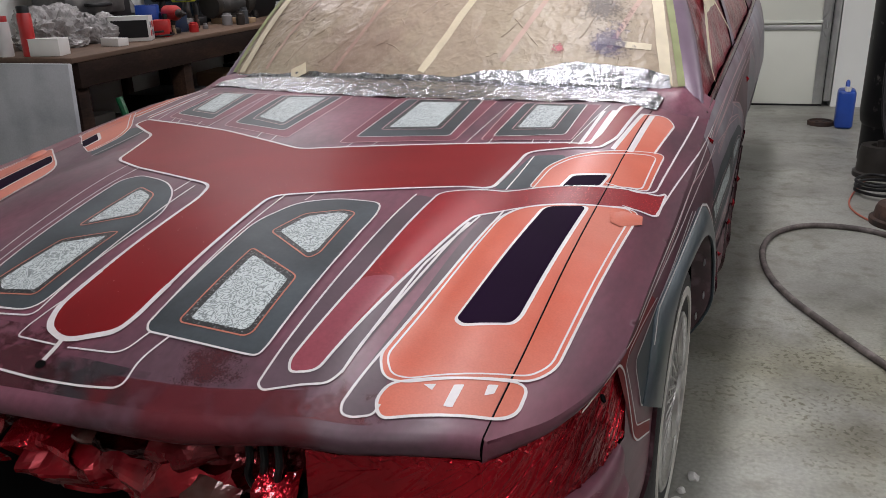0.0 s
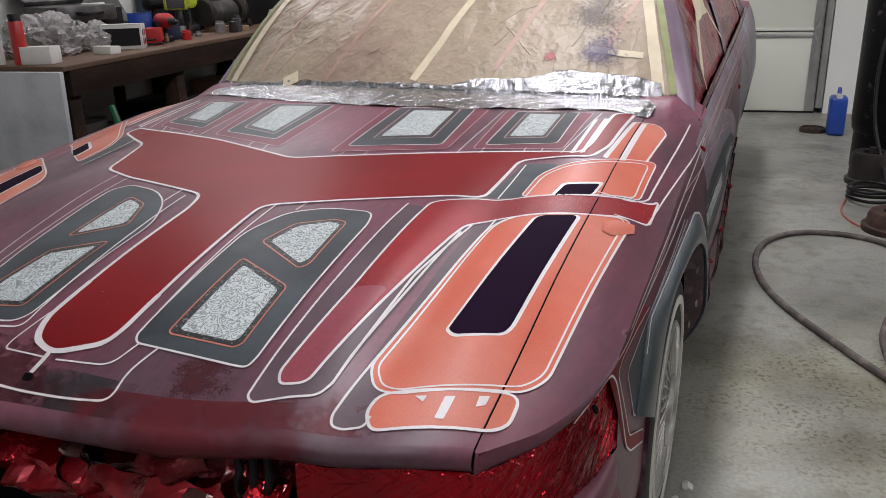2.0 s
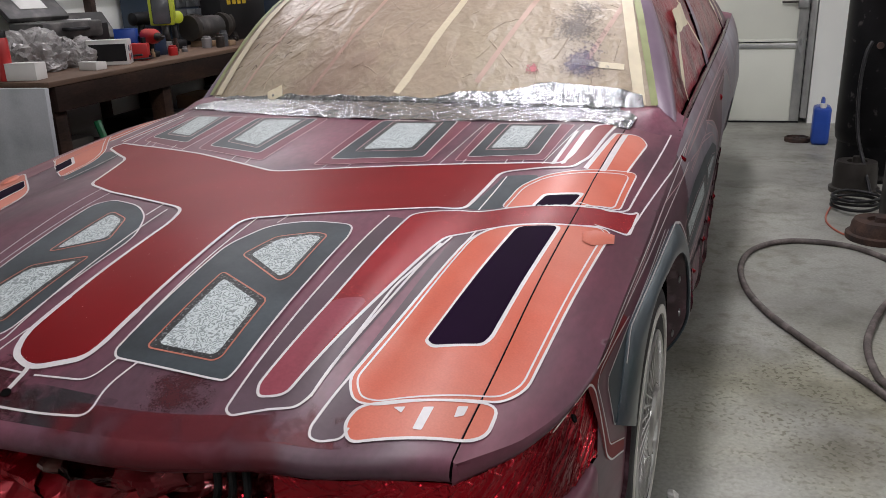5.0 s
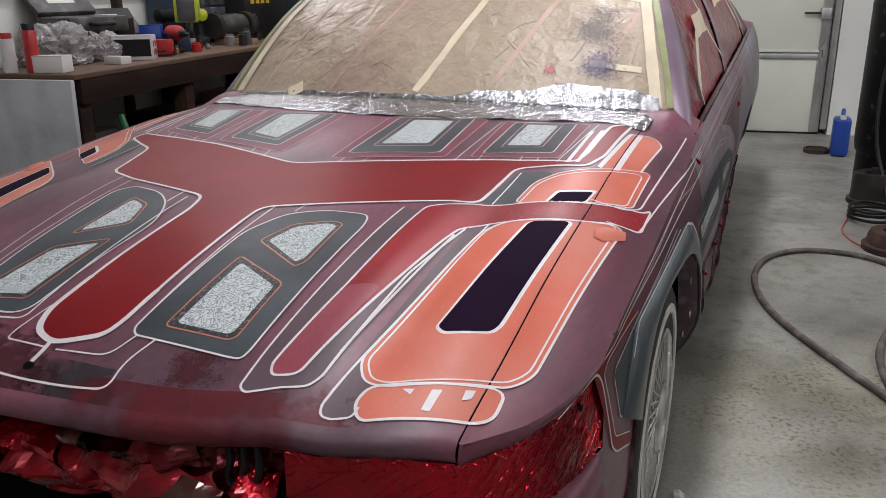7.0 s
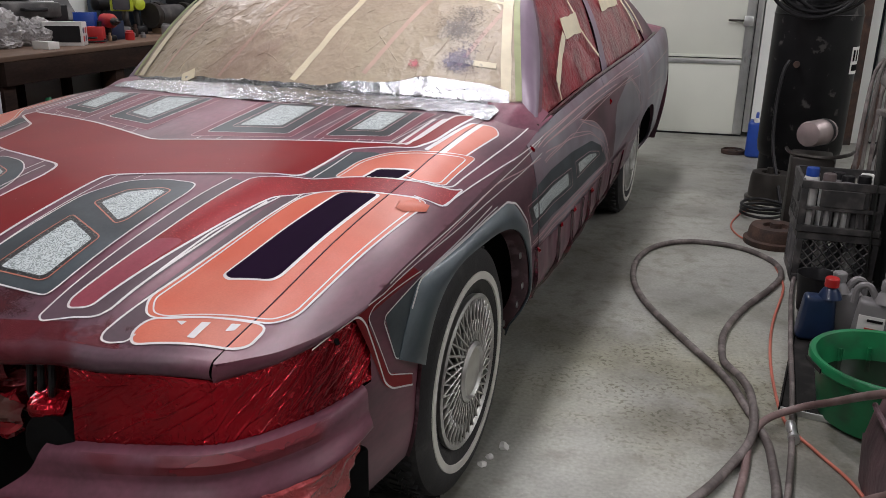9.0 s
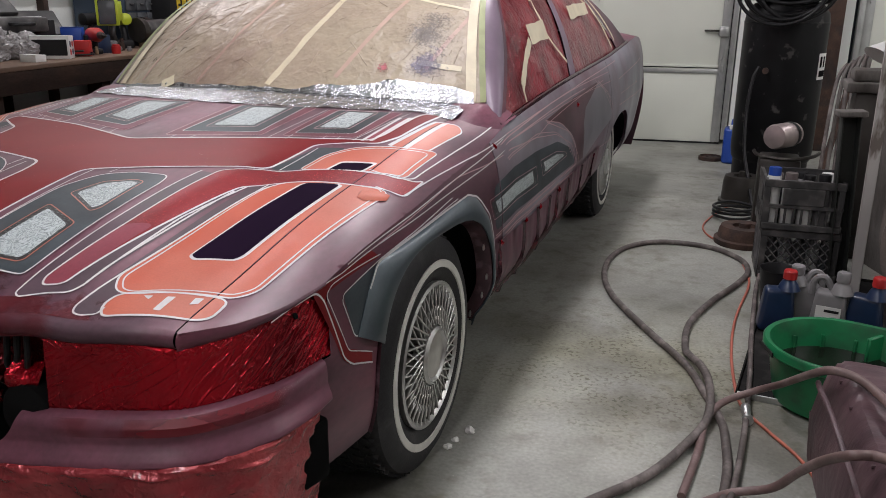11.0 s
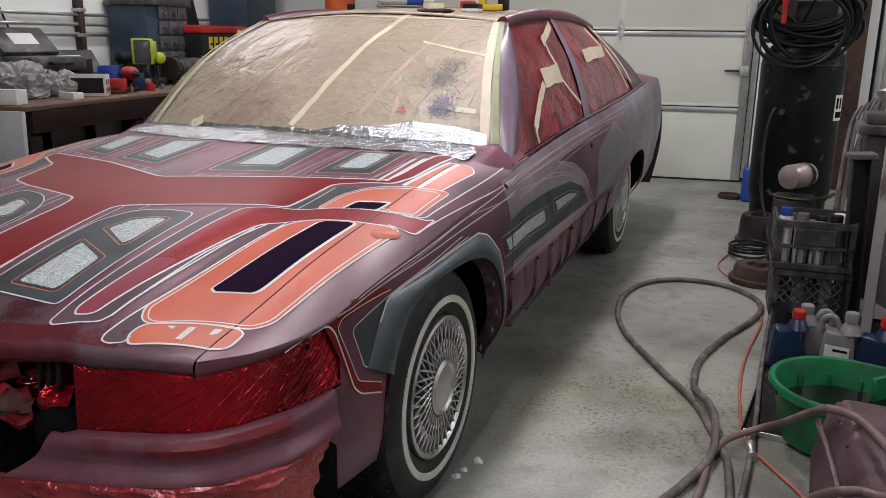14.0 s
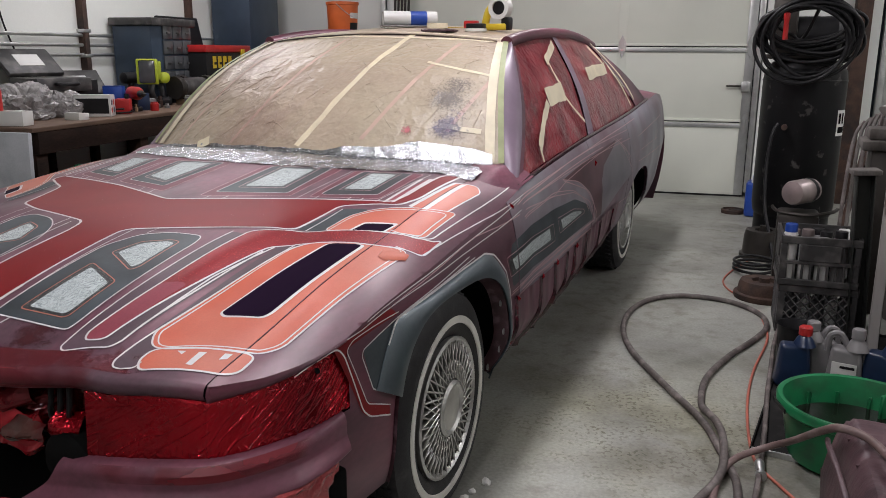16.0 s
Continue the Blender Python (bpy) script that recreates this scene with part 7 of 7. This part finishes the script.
part("rim", lathe([(0.345, 0.335), (0.362, 0.358), (0.378, 0.352), (0.378, 0.338)], 64, cap=False), M["drum_paint"], d)
part("bung", lathe([(0.032, 0.33), (0.032, 0.345), (0.024, 0.35), (0.0005, 0.35)], 20, None, Matrix.Translation((-0.2, 0.16, 0))), M["dark_steel"], d)
solo("steel_post", box(-0.065, 0.065, -0.06, 0.06, 0, TOP_Z, 0.006), M["rust"], "brown steel post between the overhead doors", "post", ROOM @ Matrix.Translation((3.25, DOOR_Y - 0.07, 0)), kind="structure")

# ---- on and round the workbench ----
def at_bench(x, y, z=0.92, turn=0.0):
    return ROOM @ Matrix.Translation((x, y, z)) @ pose(0, 0, 0, 0, 0, turn)


solo("enamelled_board", box(-0.46, 0.46, -0.015, 0.015, 0, 0.90, 0.006, None, 2), M["grey_cabinet"], "scuffed pale grey enamelled panel leaning on the bench", "panel", ROOM @ Matrix.Translation((-2.14, 2.47, 0)) @ pose(0, 0, 0, -2.5, 0, 0))
for k, z in enumerate((1.30, 1.37, 1.44)):
    solo("conduit", tube([(LEFT_X + 0.03, 2.0, z), (LEFT_X + 0.03, 6.9, z)], 0.013, 10, 1), M["steel"], "grey steel conduit along the wall", "conduit", ROOM, "wall conduits")
for y in (4.18, 5.62):
    p = thing("wall_post", "dark brown steel strut fixed to the wall", "post", ROOM @ Matrix.Translation((LEFT_X, y, 0)), kind="structure")
    part("strut", box(0.0, 0.06, -0.025, 0.025, 0, TOP_Z, 0.004), M["rust"], p)
    for z in (1.28, 1.46):
        part("clip", box(0.0, 0.066, -0.04, 0.04, z, z + 0.025, 0.004), M["steel"], p)
hose("wall_cable", "thin black cable hanging on the wall", [tuple(ROOM @ Vector(p)) for p in ((LEFT_X + 0.015, 3.36, 2.2), (LEFT_X + 0.015, 3.40, 1.6), (LEFT_X + 0.02, 3.52, 1.25), (LEFT_X + 0.06, 3.50, 0.935))], 0.006, "black_plastic", "cable")

can(*(ROOM @ Vector((-1.98, 2.62, 0.92))), 0.033, 0.235, "red_plastic", "black_plastic", "red spray can with a black cap on the bench")
can(*(ROOM @ Vector((-2.10, 2.60, 0.92))), 0.033, 0.19, "pale_plastic", "red_plastic", "white spray can with a red cap on the bench")


def carton(x, y, turn, sx, sy, sz, mat, label, z=0.92, dots=False):
    c = thing("carton", label, "box", at_bench(x, y, z, turn), "cartons on the bench")
    part("box", box(-sx / 2, sx / 2, -sy / 2, sy / 2, 0, sz, 0.004), M[mat], c)
    part("flap", box(-sx / 2 - 0.001, sx / 2 + 0.001, -sy / 2 - 0.001, -0.003, sz, sz + 0.003, 0.001), M[mat], c)
    if dots:
        for i in range(2):
            for j in range(2):
                part("printed_dot", lathe([(0.018, 0), (0.018, 0.0015), (0.0005, 0.0015)], 16, None, Matrix.Translation((sx / 2, -sy / 4 + i * sy / 2.4, sz * (0.3 + 0.35 * j))) @ pose(0, 0, 0, 0, 90, 0)), M["red_plastic" if i == j else "navy_plastic"], c)
        part("printed_band", box(-sx / 2 + 0.012, sx / 2 - 0.012, -sy / 2 - 0.002, -sy / 2, sz * 0.15, sz * 0.85, 0.0), M["black_plastic"], c)
    return c


carton(-1.90, 2.66, 12, 0.15, 0.11, 0.08, "white_card", "plain white cardboard box on the bench")
carton(-1.85, 3.10, -8, 0.12, 0.08, 0.04, "white_card", "small flat white box on the bench")
carton(-1.93, 3.38, 24, 0.22, 0.13, 0.135, "pale_plastic", "printed black and white carton on the bench", 0.92, True)
carton(-2.22, 3.62, -12, 0.16, 0.16, 0.22, "black_plastic", "small black carton behind the bag")
carton(-1.98, 4.66, 4, 0.30, 0.10, 0.035, "card", "flat brown box at the bench edge")


def bag(x, y, s, h, seed):
    bm = bmesh.new()
    bmesh.ops.create_icosphere(bm, subdivisions=5, radius=1.0)
    for v in bm.verts:
        n = 1 + 0.30 * noise.noise(v.co * 1.8 + Vector((seed, 0, 0))) + 0.14 * (abs(noise.noise(v.co * 5 + Vector((seed, 0, 0)))) - 0.2) + 0.07 * noise.noise(v.co * 12)
        v.co = Vector((v.co.x * s * n, v.co.y * s * n, max(0.0, (v.co.z * 0.8 + 0.45) * h * n)))
    return solo("plastic_bag", bm, M["bag"], "crumpled clear plastic bag of parts on the bench", "bag", at_bench(x, y))


bag(-2.20, 3.05, 0.20, 0.16, 3)
bag(-2.08, 3.30, 0.12, 0.12, 8)


def tool_case(x, y, turn, z=0.92):
    c = thing("tool_case", "open dark grey moulded tool case", "case", at_bench(x, y, z, turn))
    part("tray", box(-0.20, 0.20, -0.15, 0.15, 0, 0.09, 0.015), M["crate"], c)
    lid = part("lid", box(-0.20, 0.20, -0.02, 0.02, 0, 0.25, 0.015, None, 2, Matrix.Translation((0, 0.13, 0.10)) @ pose(0, 0, 0, -50, 0, 0)), M["crate"], c)
    part("lid_recess", box(-0.09, 0.09, -0.025, -0.02, 0.07, 0.18, 0.002, None, 1, Matrix.Translation((0, 0.13, 0.10)) @ pose(0, 0, 0, -50, 0, 0)), M["pale_plastic"], lid)
    part("handle", tube([(-0.07, -0.15, 0.05), (-0.06, -0.19, 0.05), (0.06, -0.19, 0.05), (0.07, -0.15, 0.05)], 0.012, 8), M["black_plastic"], c)


tool_case(-2.30, 3.80, 60, 0.92)
tool_case(-2.28, 3.42, 75, 1.07)


def power_tool(x, y, turn, body, grip, label, k=1.0, z=0.92):
    c = thing("power_tool", label, "power tool", at_bench(x, y, z, turn), "power tools")
    part("motor_body", lathe([(0.02, -0.13), (0.042, -0.12), (0.046, 0.02), (0.036, 0.06), (0.026, 0.09), (0.0005, 0.09)], 18, None, pose(0, 0, 0.21 * k, 0, 90, 0)), M[body], c)
    part("chuck", lathe([(0.024, 0.09), (0.026, 0.10), (0.018, 0.16), (0.006, 0.17), (0.005, 0.23), (0.0005, 0.23)], 14, None, pose(0, 0, 0.21 * k, 0, 90, 0)), M["dark_steel"], c)
    part("handle", tube([(-0.04, 0, 0.18 * k), (-0.06, 0, 0.12 * k), (-0.07, 0, 0.05 * k)], 0.024, 10), M[grip], c)
    part("battery", box(-0.13, -0.02, -0.042, 0.042, 0, 0.06 * k, 0.01), M[grip], c)
    return c


def work_lamp(x, y, turn):
    c = thing("work_lamp", "lime cordless work lamp on a grey bent stand", "lamp", at_bench(x, y, 0.92, turn))
    part("base", box(-0.10, 0.12, -0.05, 0.05, 0, 0.03, 0.01), M["grey_plastic"], c)
    part("stand", tube([(-0.08, 0, 0.02), (-0.10, 0, 0.07), (-0.03, 0, 0.12), (-0.06, 0, 0.19), (-0.04, 0, 0.24)], 0.024, 10), M["crate"], c)
    part("foot", box(0.02, 0.10, -0.04, 0.04, 0.028, 0.075, 0.012), M["grey_plastic"], c)
    head = part("head", box(-0.10, 0.08, -0.07, 0.07, 0.20, 0.33, 0.02, None, 3), M["lime_plastic"], c)
    part("lens", box(0.081, 0.09, -0.055, 0.055, 0.185, 0.345, 0.01), M["clear_drawer"], head, "smoky clear lens")
    part("lens_frame", box(0.06, 0.082, -0.075, 0.075, 0.175, 0.355, 0.01), M["lime_plastic"], head)
    part("battery", lathe([(0.0005, -0.06), (0.045, -0.055), (0.05, 0.03), (0.04, 0.05), (0.0005, 0.05)], 20, None, pose(-0.14, 0, 0.27, 0, 90, 0)), M["black_plastic"], c)
    for k in range(4):
        part("rib", box(-0.085 + 0.035 * k, -0.07 + 0.035 * k, -0.073, 0.073, 0.21, 0.336, 0.004), M["lime_plastic"], head)


work_lamp(-2.02, 4.12, -65)
carton(-2.12, 3.84, 25, 0.13, 0.11, 0.17, "blue_plastic", "upright bright blue carton on the bench")
carton(-2.02, 3.93, -15, 0.16, 0.12, 0.12, "navy_plastic", "dark navy carton on the bench")
power_tool(-2.22, 4.52, 150, "lime_plastic", "black_plastic", "lime and black cordless drill on the bench", 1.0)
power_tool(-2.30, 4.35, 80, "black_plastic", "black_plastic", "dark corded drill on the bench", 1.0, 0.92)
power_tool(-1.90, 3.78, -40, "red_plastic", "black_plastic", "small red tool at the bench edge", 0.6)


def fuel_can(x, y):
    c = thing("fuel_can", "small red metal fuel can on the bench", "can", at_bench(x, y, 0.92, 20))
    part("body", box(-0.05, 0.05, -0.035, 0.035, 0, 0.10, 0.01), M["red_plastic"], c)
    part("spout", lathe([(0.014, 0.10), (0.014, 0.13), (0.0005, 0.13)], 12, None, Matrix.Translation((0.025, 0, 0))), M["black_plastic"], c)


fuel_can(-1.88, 3.60)
for k, (x, y, r, h, mat) in enumerate(((-1.86, 3.92, 0.03, 0.06, "red_plastic"), (-1.84, 4.5, 0.03, 0.09, "dark_steel"), (-1.85, 4.58, 0.028, 0.11, "clear_drawer"), (-1.92, 4.46, 0.035, 0.08, "grey_plastic"), (-1.82, 5.1, 0.035, 0.12, "pale_plastic"), (-2.45, 3.2, 0.05, 0.2, "navy_plastic"), (-2.4, 2.8, 0.05, 0.24, "pale_plastic"))):
    solo("jar", lathe([(r * 0.95, 0), (r, 0.005), (r, h * 0.8), (r * 0.8, h * 0.86), (r * 0.8, h), (0.0005, h)], 18, None), M[mat], "small lidded jar on the bench", "jar", at_bench(x, y))


def bench_grinder(x, y):
    c = thing("bench_grinder", "dark grey bench grinder with two wheels", "grinder", at_bench(x, y, 0.92, 80))
    part("foot", box(-0.09, 0.09, -0.07, 0.07, 0, 0.05, 0.012), M["dark_steel"], c)
    part("motor_body", lathe([(0.03, -0.13), (0.07, -0.12), (0.075, 0.12), (0.03, 0.13), (0.0005, 0.13)], 24, None, pose(0, 0, 0.13, 0, 90, 0)), M["crate"], c)
    for s in (-1, 1):
        part("wheel_guard", lathe([(0.0005, -0.025), (0.088, -0.025), (0.092, 0), (0.088, 0.025), (0.0005, 0.025)], 24, None, pose(s * 0.17, 0, 0.13, 0, 90, 0)), M["dark_steel"], c)


bench_grinder(-2.15, 4.95)
bench_grinder(-2.05, 4.72)


def drawer_cabinet():
    c = thing("drawer_cabinet", "dark blue parts cabinet with smoky drawers", "cabinet", at_bench(-2.40, 4.80, 0.92, 0))
    part("carcass", box(-0.18, 0.16, -0.30, 0.26, 0, 0.60, 0.006), M["blue_steel"], c)
    part("top_tray", box(-0.2, 0.19, -0.32, 0.30, 0.60, 0.66, 0.01), M["crate"], c)
    for r in range(5):
        for k in range(3):
            d = part("drawer", box(0.162, 0.175, -0.155 + k * 0.135, -0.03 + k * 0.135, 0.03 + r * 0.118, 0.135 + r * 0.118, 0.004), M["clear_drawer"], c)
            part("pull", box(0.175, 0.185, -0.115 + k * 0.135, -0.07 + k * 0.135, 0.07 + r * 0.118, 0.085 + r * 0.118, 0.002), M["crate"], d)


drawer_cabinet()


def tool_chest():
    c = thing("tool_chest", "black tool chest with red tray and raised lid", "toolbox", at_bench(-2.28, 5.36, 0.92, 0))
    part("body", box(-0.22, 0.22, -0.38, 0.38, 0, 0.40, 0.012), M["black_plastic"], c)
    part("tray", box(-0.225, 0.225, -0.385, 0.385, 0.40, 0.46, 0.006), M["red_plastic"], c)
    part("lid", box(-0.015, 0.015, -0.38, 0.24, 0, 0.24, 0.008, None, 2, Matrix.Translation((-0.18, 0, 0.46)) @ pose(0, 0, 0, 0, -12, 0)), M["black_plastic"], c)
    for k in range(4):
        y = -0.28 + k * 0.085
        part("emblem_bar", box(0.221, 0.224, y, y + 0.055, 0.27, 0.37, 0.0, None), M["yellow_plastic"], c, "yellow emblem bar")
        part("emblem_bar", box(0.2245, 0.2265, y + 0.018, y + 0.055, 0.30, 0.32, 0.0, None), M["black_plastic"], c)
    part("latch", box(0.22, 0.232, 0.2, 0.26, 0.36, 0.43, 0.003), M["yellow_plastic"], c)


tool_chest()
solo("steel_locker", box(-0.2, 0.2, -0.3, 0.3, 0, 1.15, 0.01), M["blue_steel"], "dark blue steel locker on the bench", "locker", at_bench(-2.38, 6.3, 0.92, 0))


def bucket(x, y, z):
    c = thing("bucket", "orange plastic bucket with a white printed patch", "bucket", ROOM @ Matrix.Translation((x, y, z)))
    part("shell", lathe([(0.13, 0), (0.135, 0.01), (0.15, 0.34), (0.158, 0.345), (0.158, 0.37), (0.15, 0.372), (0.14, 0.34), (0.12, 0.02), (0.0005, 0.02)], 40), M["orange_plastic"], c)
    part("bail", tube([(0, -0.158, 0.35), (0.1, -0.12, 0.26), (0.145, 0, 0.22), (0.1, 0.12, 0.26), (0, 0.158, 0.35)], 0.004, 6), M["steel"], c)
    for z0, h in ((0.22, 0.05), (0.10, 0.08)):
        part("printed_patch", sheet(6, 2, lambda u, v, z0=z0, h=h: Vector(((0.137 + (z0 + h * v) * 0.045 + 0.002) * math.cos(radians(-40 + 45 * u)), (0.137 + (z0 + h * v) * 0.045 + 0.002) * math.sin(radians(-40 + 45 * u)), z0 + h * v))), M["white_card" if z0 > 0.2 else "black_plastic"], c)


solo("shelf_cabinet", box(-0.3, 0.3, -0.3, 0.3, 0, 1.42, 0.01), M["dark_steel"], "dark steel cabinet beside the bench", "cabinet", ROOM @ Matrix.Translation((-1.38, 6.55, 0)))
bucket(-1.42, 6.42, 1.42)
for i in range(5):
    hose("bar_clamp", "dark steel bar clamp hanging by the door", [tuple(ROOM @ Vector((-1.05 + 0.035 * i, 6.88, 1.35 + 0.03 * (i % 2)))), tuple(ROOM @ Vector((-1.02 + 0.035 * i, 6.86, 2.1)))], 0.012, "dark_steel", "clamp")
solo("garden_tool", box(-0.09, 0.09, -0.01, 0.01, 0, 0.03, 0.004), M["green_tub"], "green plastic tray on the lower shelf", "tray", ROOM @ Matrix.Translation((-1.9, 2.95, 0.31)))
for k, (x, y, sx, sy, sz, mat) in enumerate(((-1.95, 3.2, 0.3, 0.3, 0.2, "dark_wood"), (-2.1, 3.9, 0.35, 0.4, 0.25, "black_plastic"), (-2.0, 4.5, 0.3, 0.3, 0.3, "card"), (-2.1, 5.2, 0.4, 0.4, 0.28, "black_plastic"), (-1.9, 2.85, 0.12, 0.3, 0.28, "dark_steel"))):
    solo("storage_box", box(-sx / 2, sx / 2, -sy / 2, sy / 2, 0, sz, 0.01), M[mat], "dark storage box on the bench shelf", "box", ROOM @ Matrix.Translation((x, y, 0.31)), "boxes under the bench")
solo("plastic_stand", tube([(0, 0, 0), (0.02, 0.02, 0.18), (-0.03, 0.04, 0.34)], 0.02, 8), M["green_tub"], "green plastic stand on the lower shelf", "stand", ROOM @ Matrix.Translation((-1.82, 3.02, 0.31)))

# loose tools and parts strewn along the bench
rng = random.Random(11)
for k in range(46):
    y = rng.uniform(3.5, 6.1)
    x = rng.uniform(-2.35, -1.80)
    kind = k % 4
    mat = rng.choice(("dark_steel", "black_plastic", "crate", "steel", "rust", "grey_plastic", "dark_steel", "card", "black_plastic"))
    turn = rng.uniform(0, 180)
    if kind == 0:
        r, h = rng.uniform(0.012, 0.03), rng.uniform(0.03, 0.10)
        solo("socket", lathe([(r * 0.9, 0), (r, 0.003), (r, h * 0.6), (r * 0.7, h * 0.65), (r * 0.7, h), (r * 0.5, h), (r * 0.45, h * 0.6), (0.0005, h * 0.6)], 14), M[mat], "small round steel part on the bench", "socket", at_bench(x, y, 0.92, turn))
    elif kind == 1:
        ln, w = rng.uniform(0.08, 0.16), rng.uniform(0.02, 0.05)
        bm = box(-ln, ln, -w / 2, w / 2, 0, 0.02 + 0.03 * rng.random(), 0.006)
        lathe([(w * 0.75, 0), (w * 0.75, 0.018), (w * 0.4, 0.019), (0.0005, 0.019)], 12, bm, Matrix.Translation((ln, 0, 0)))
        solo("hand_tool", bm, M[mat], "dark hand tool lying on the bench", "tool", at_bench(x, y, 0.92, turn))
    elif kind == 2:
        sx, sz = rng.uniform(0.05, 0.13), rng.uniform(0.04, 0.13)
        bm = box(-sx / 2, sx / 2, -sx / 3, sx / 3, 0, sz, 0.006)
        box(-sx / 2.6, sx / 2.6, -sx / 4, sx / 4, sz, sz + 0.012, 0.003, bm)
        solo("small_box", bm, M[mat], "small dark parts box on the bench", "box", at_bench(x, y, 0.92, turn))
    else:
        pts = [(0.07 * math.cos(a * 1.1) * (1 + 0.2 * math.sin(a * 3)), 0.06 * math.sin(a * 1.1), 0.008 + 0.004 * a) for a in range(9)]
        solo("cable_coil", tube(pts, 0.006, 6, 4), M["black_plastic"], "tangled black cord on the bench", "cable", at_bench(x, y, 0.92, turn))

# ---- left on the roof of the car ----
def on_roof(x, y, lift=0.007):
    u = x / 0.60
    v = (y - 2.42) / 1.68
    return roof(u, v) + Vector((0, 0, lift))


p = on_roof(0.0, 2.78)
r = thing("film_roll", "white plastic film roll with a blue print", "roll", Matrix.Translation(p) @ pose(0, 0, 0, 0, 0, 35))
part("roll", lathe([(0.012, -0.13), (0.034, -0.13), (0.034, 0.13), (0.012, 0.13)], 24, None, pose(0, 0, 0.04, 0, 90, 0)), M["pale_plastic"], r)
part("print_band", lathe([(0.0345, 0.0), (0.0345, 0.08)], 24, None, pose(0, 0, 0.04, 0, 90, 0), cap=False), M["blue_plastic"], r)
part("sleeve", box(-0.14, 0.14, -0.06, 0.05, 0, 0.006, 0.002), M["bag"], r)
for (x, y, rr, h, mat, lab) in ((0.17, 2.72, 0.05, 0.022, "tape", "roll of cream masking tape on the roof"), (0.38, 2.66, 0.05, 0.012, "white_card", "thin roll of white tape on the roof")):
    solo("tape_roll", lathe([(rr * 0.72, 0), (rr, 0), (rr, h), (rr * 0.72, h), (rr * 0.72, 0)], 32, None, cap=False), M[mat], lab, "tape roll", Matrix.Translation(on_roof(x, y)), "tape rolls")
p = on_roof(0.30, 2.82)
r = thing("tape_measure", "red tape measure with its yellow blade out", "tape measure", Matrix.Translation(p))
part("case", box(-0.035, 0.035, -0.02, 0.02, 0, 0.035, 0.008), M["red_plastic"], r)
part("blade", box(-0.25, -0.03, -0.012, 0.012, 0.004, 0.0065, 0.0), M["yellow_plastic"], r, "yellow steel blade")
bm = sheet(14, 8, lambda u, v: Vector(((u - 0.5) * 0.15, (v - 0.5) * 0.11, 0.006 + 0.006 * noise.noise(Vector((u * 4, v * 4, 1))))))
solo("sanding_pad", thicken(bm, 0.008), M["vinyl"], "folded purple-brown sanding pad on the roof", "pad", Matrix.Translation(on_roof(0.25, 2.56)) @ pose(0, 0, 0, 0, 0, 12))
p = on_roof(0.42, 2.80)
r = thing("tape_gun", "yellow tape gun with a roll of white tape", "tape gun", Matrix.Translation(p) @ pose(0, 0, 0, 0, 0, -8))
part("frame", box(-0.07, 0.07, -0.025, 0.025, 0, 0.03, 0.008), M["yellow_plastic"], r)
part("arm", tube([(-0.05, 0, 0.02), (-0.03, 0, 0.09), (0.02, 0, 0.12)], 0.018, 10), M["yellow_plastic"], r)
part("tape_ring", lathe([(0.032, -0.024), (0.052, -0.024), (0.052, 0.024), (0.032, 0.024), (0.032, -0.024)], 32, None, pose(0.03, 0, 0.10, 90, 0, 0), cap=False), M["white_card"], r)
part("hub", lathe([(0.0005, -0.02), (0.03, -0.02), (0.03, 0.02), (0.0005, 0.02)], 24, None, pose(0.03, 0, 0.10, 90, 0, 0)), M["black_plastic"], r)
part("grip", box(0.04, 0.09, -0.018, 0.018, 0.0, 0.06, 0.01), M["black_plastic"], r)
solo("sanding_block", box(-0.04, 0.04, -0.03, 0.03, 0, 0.03, 0.006), M["black_plastic"], "black sanding block on the roof", "block", Matrix.Translation(on_roof(0.36, 2.72)))
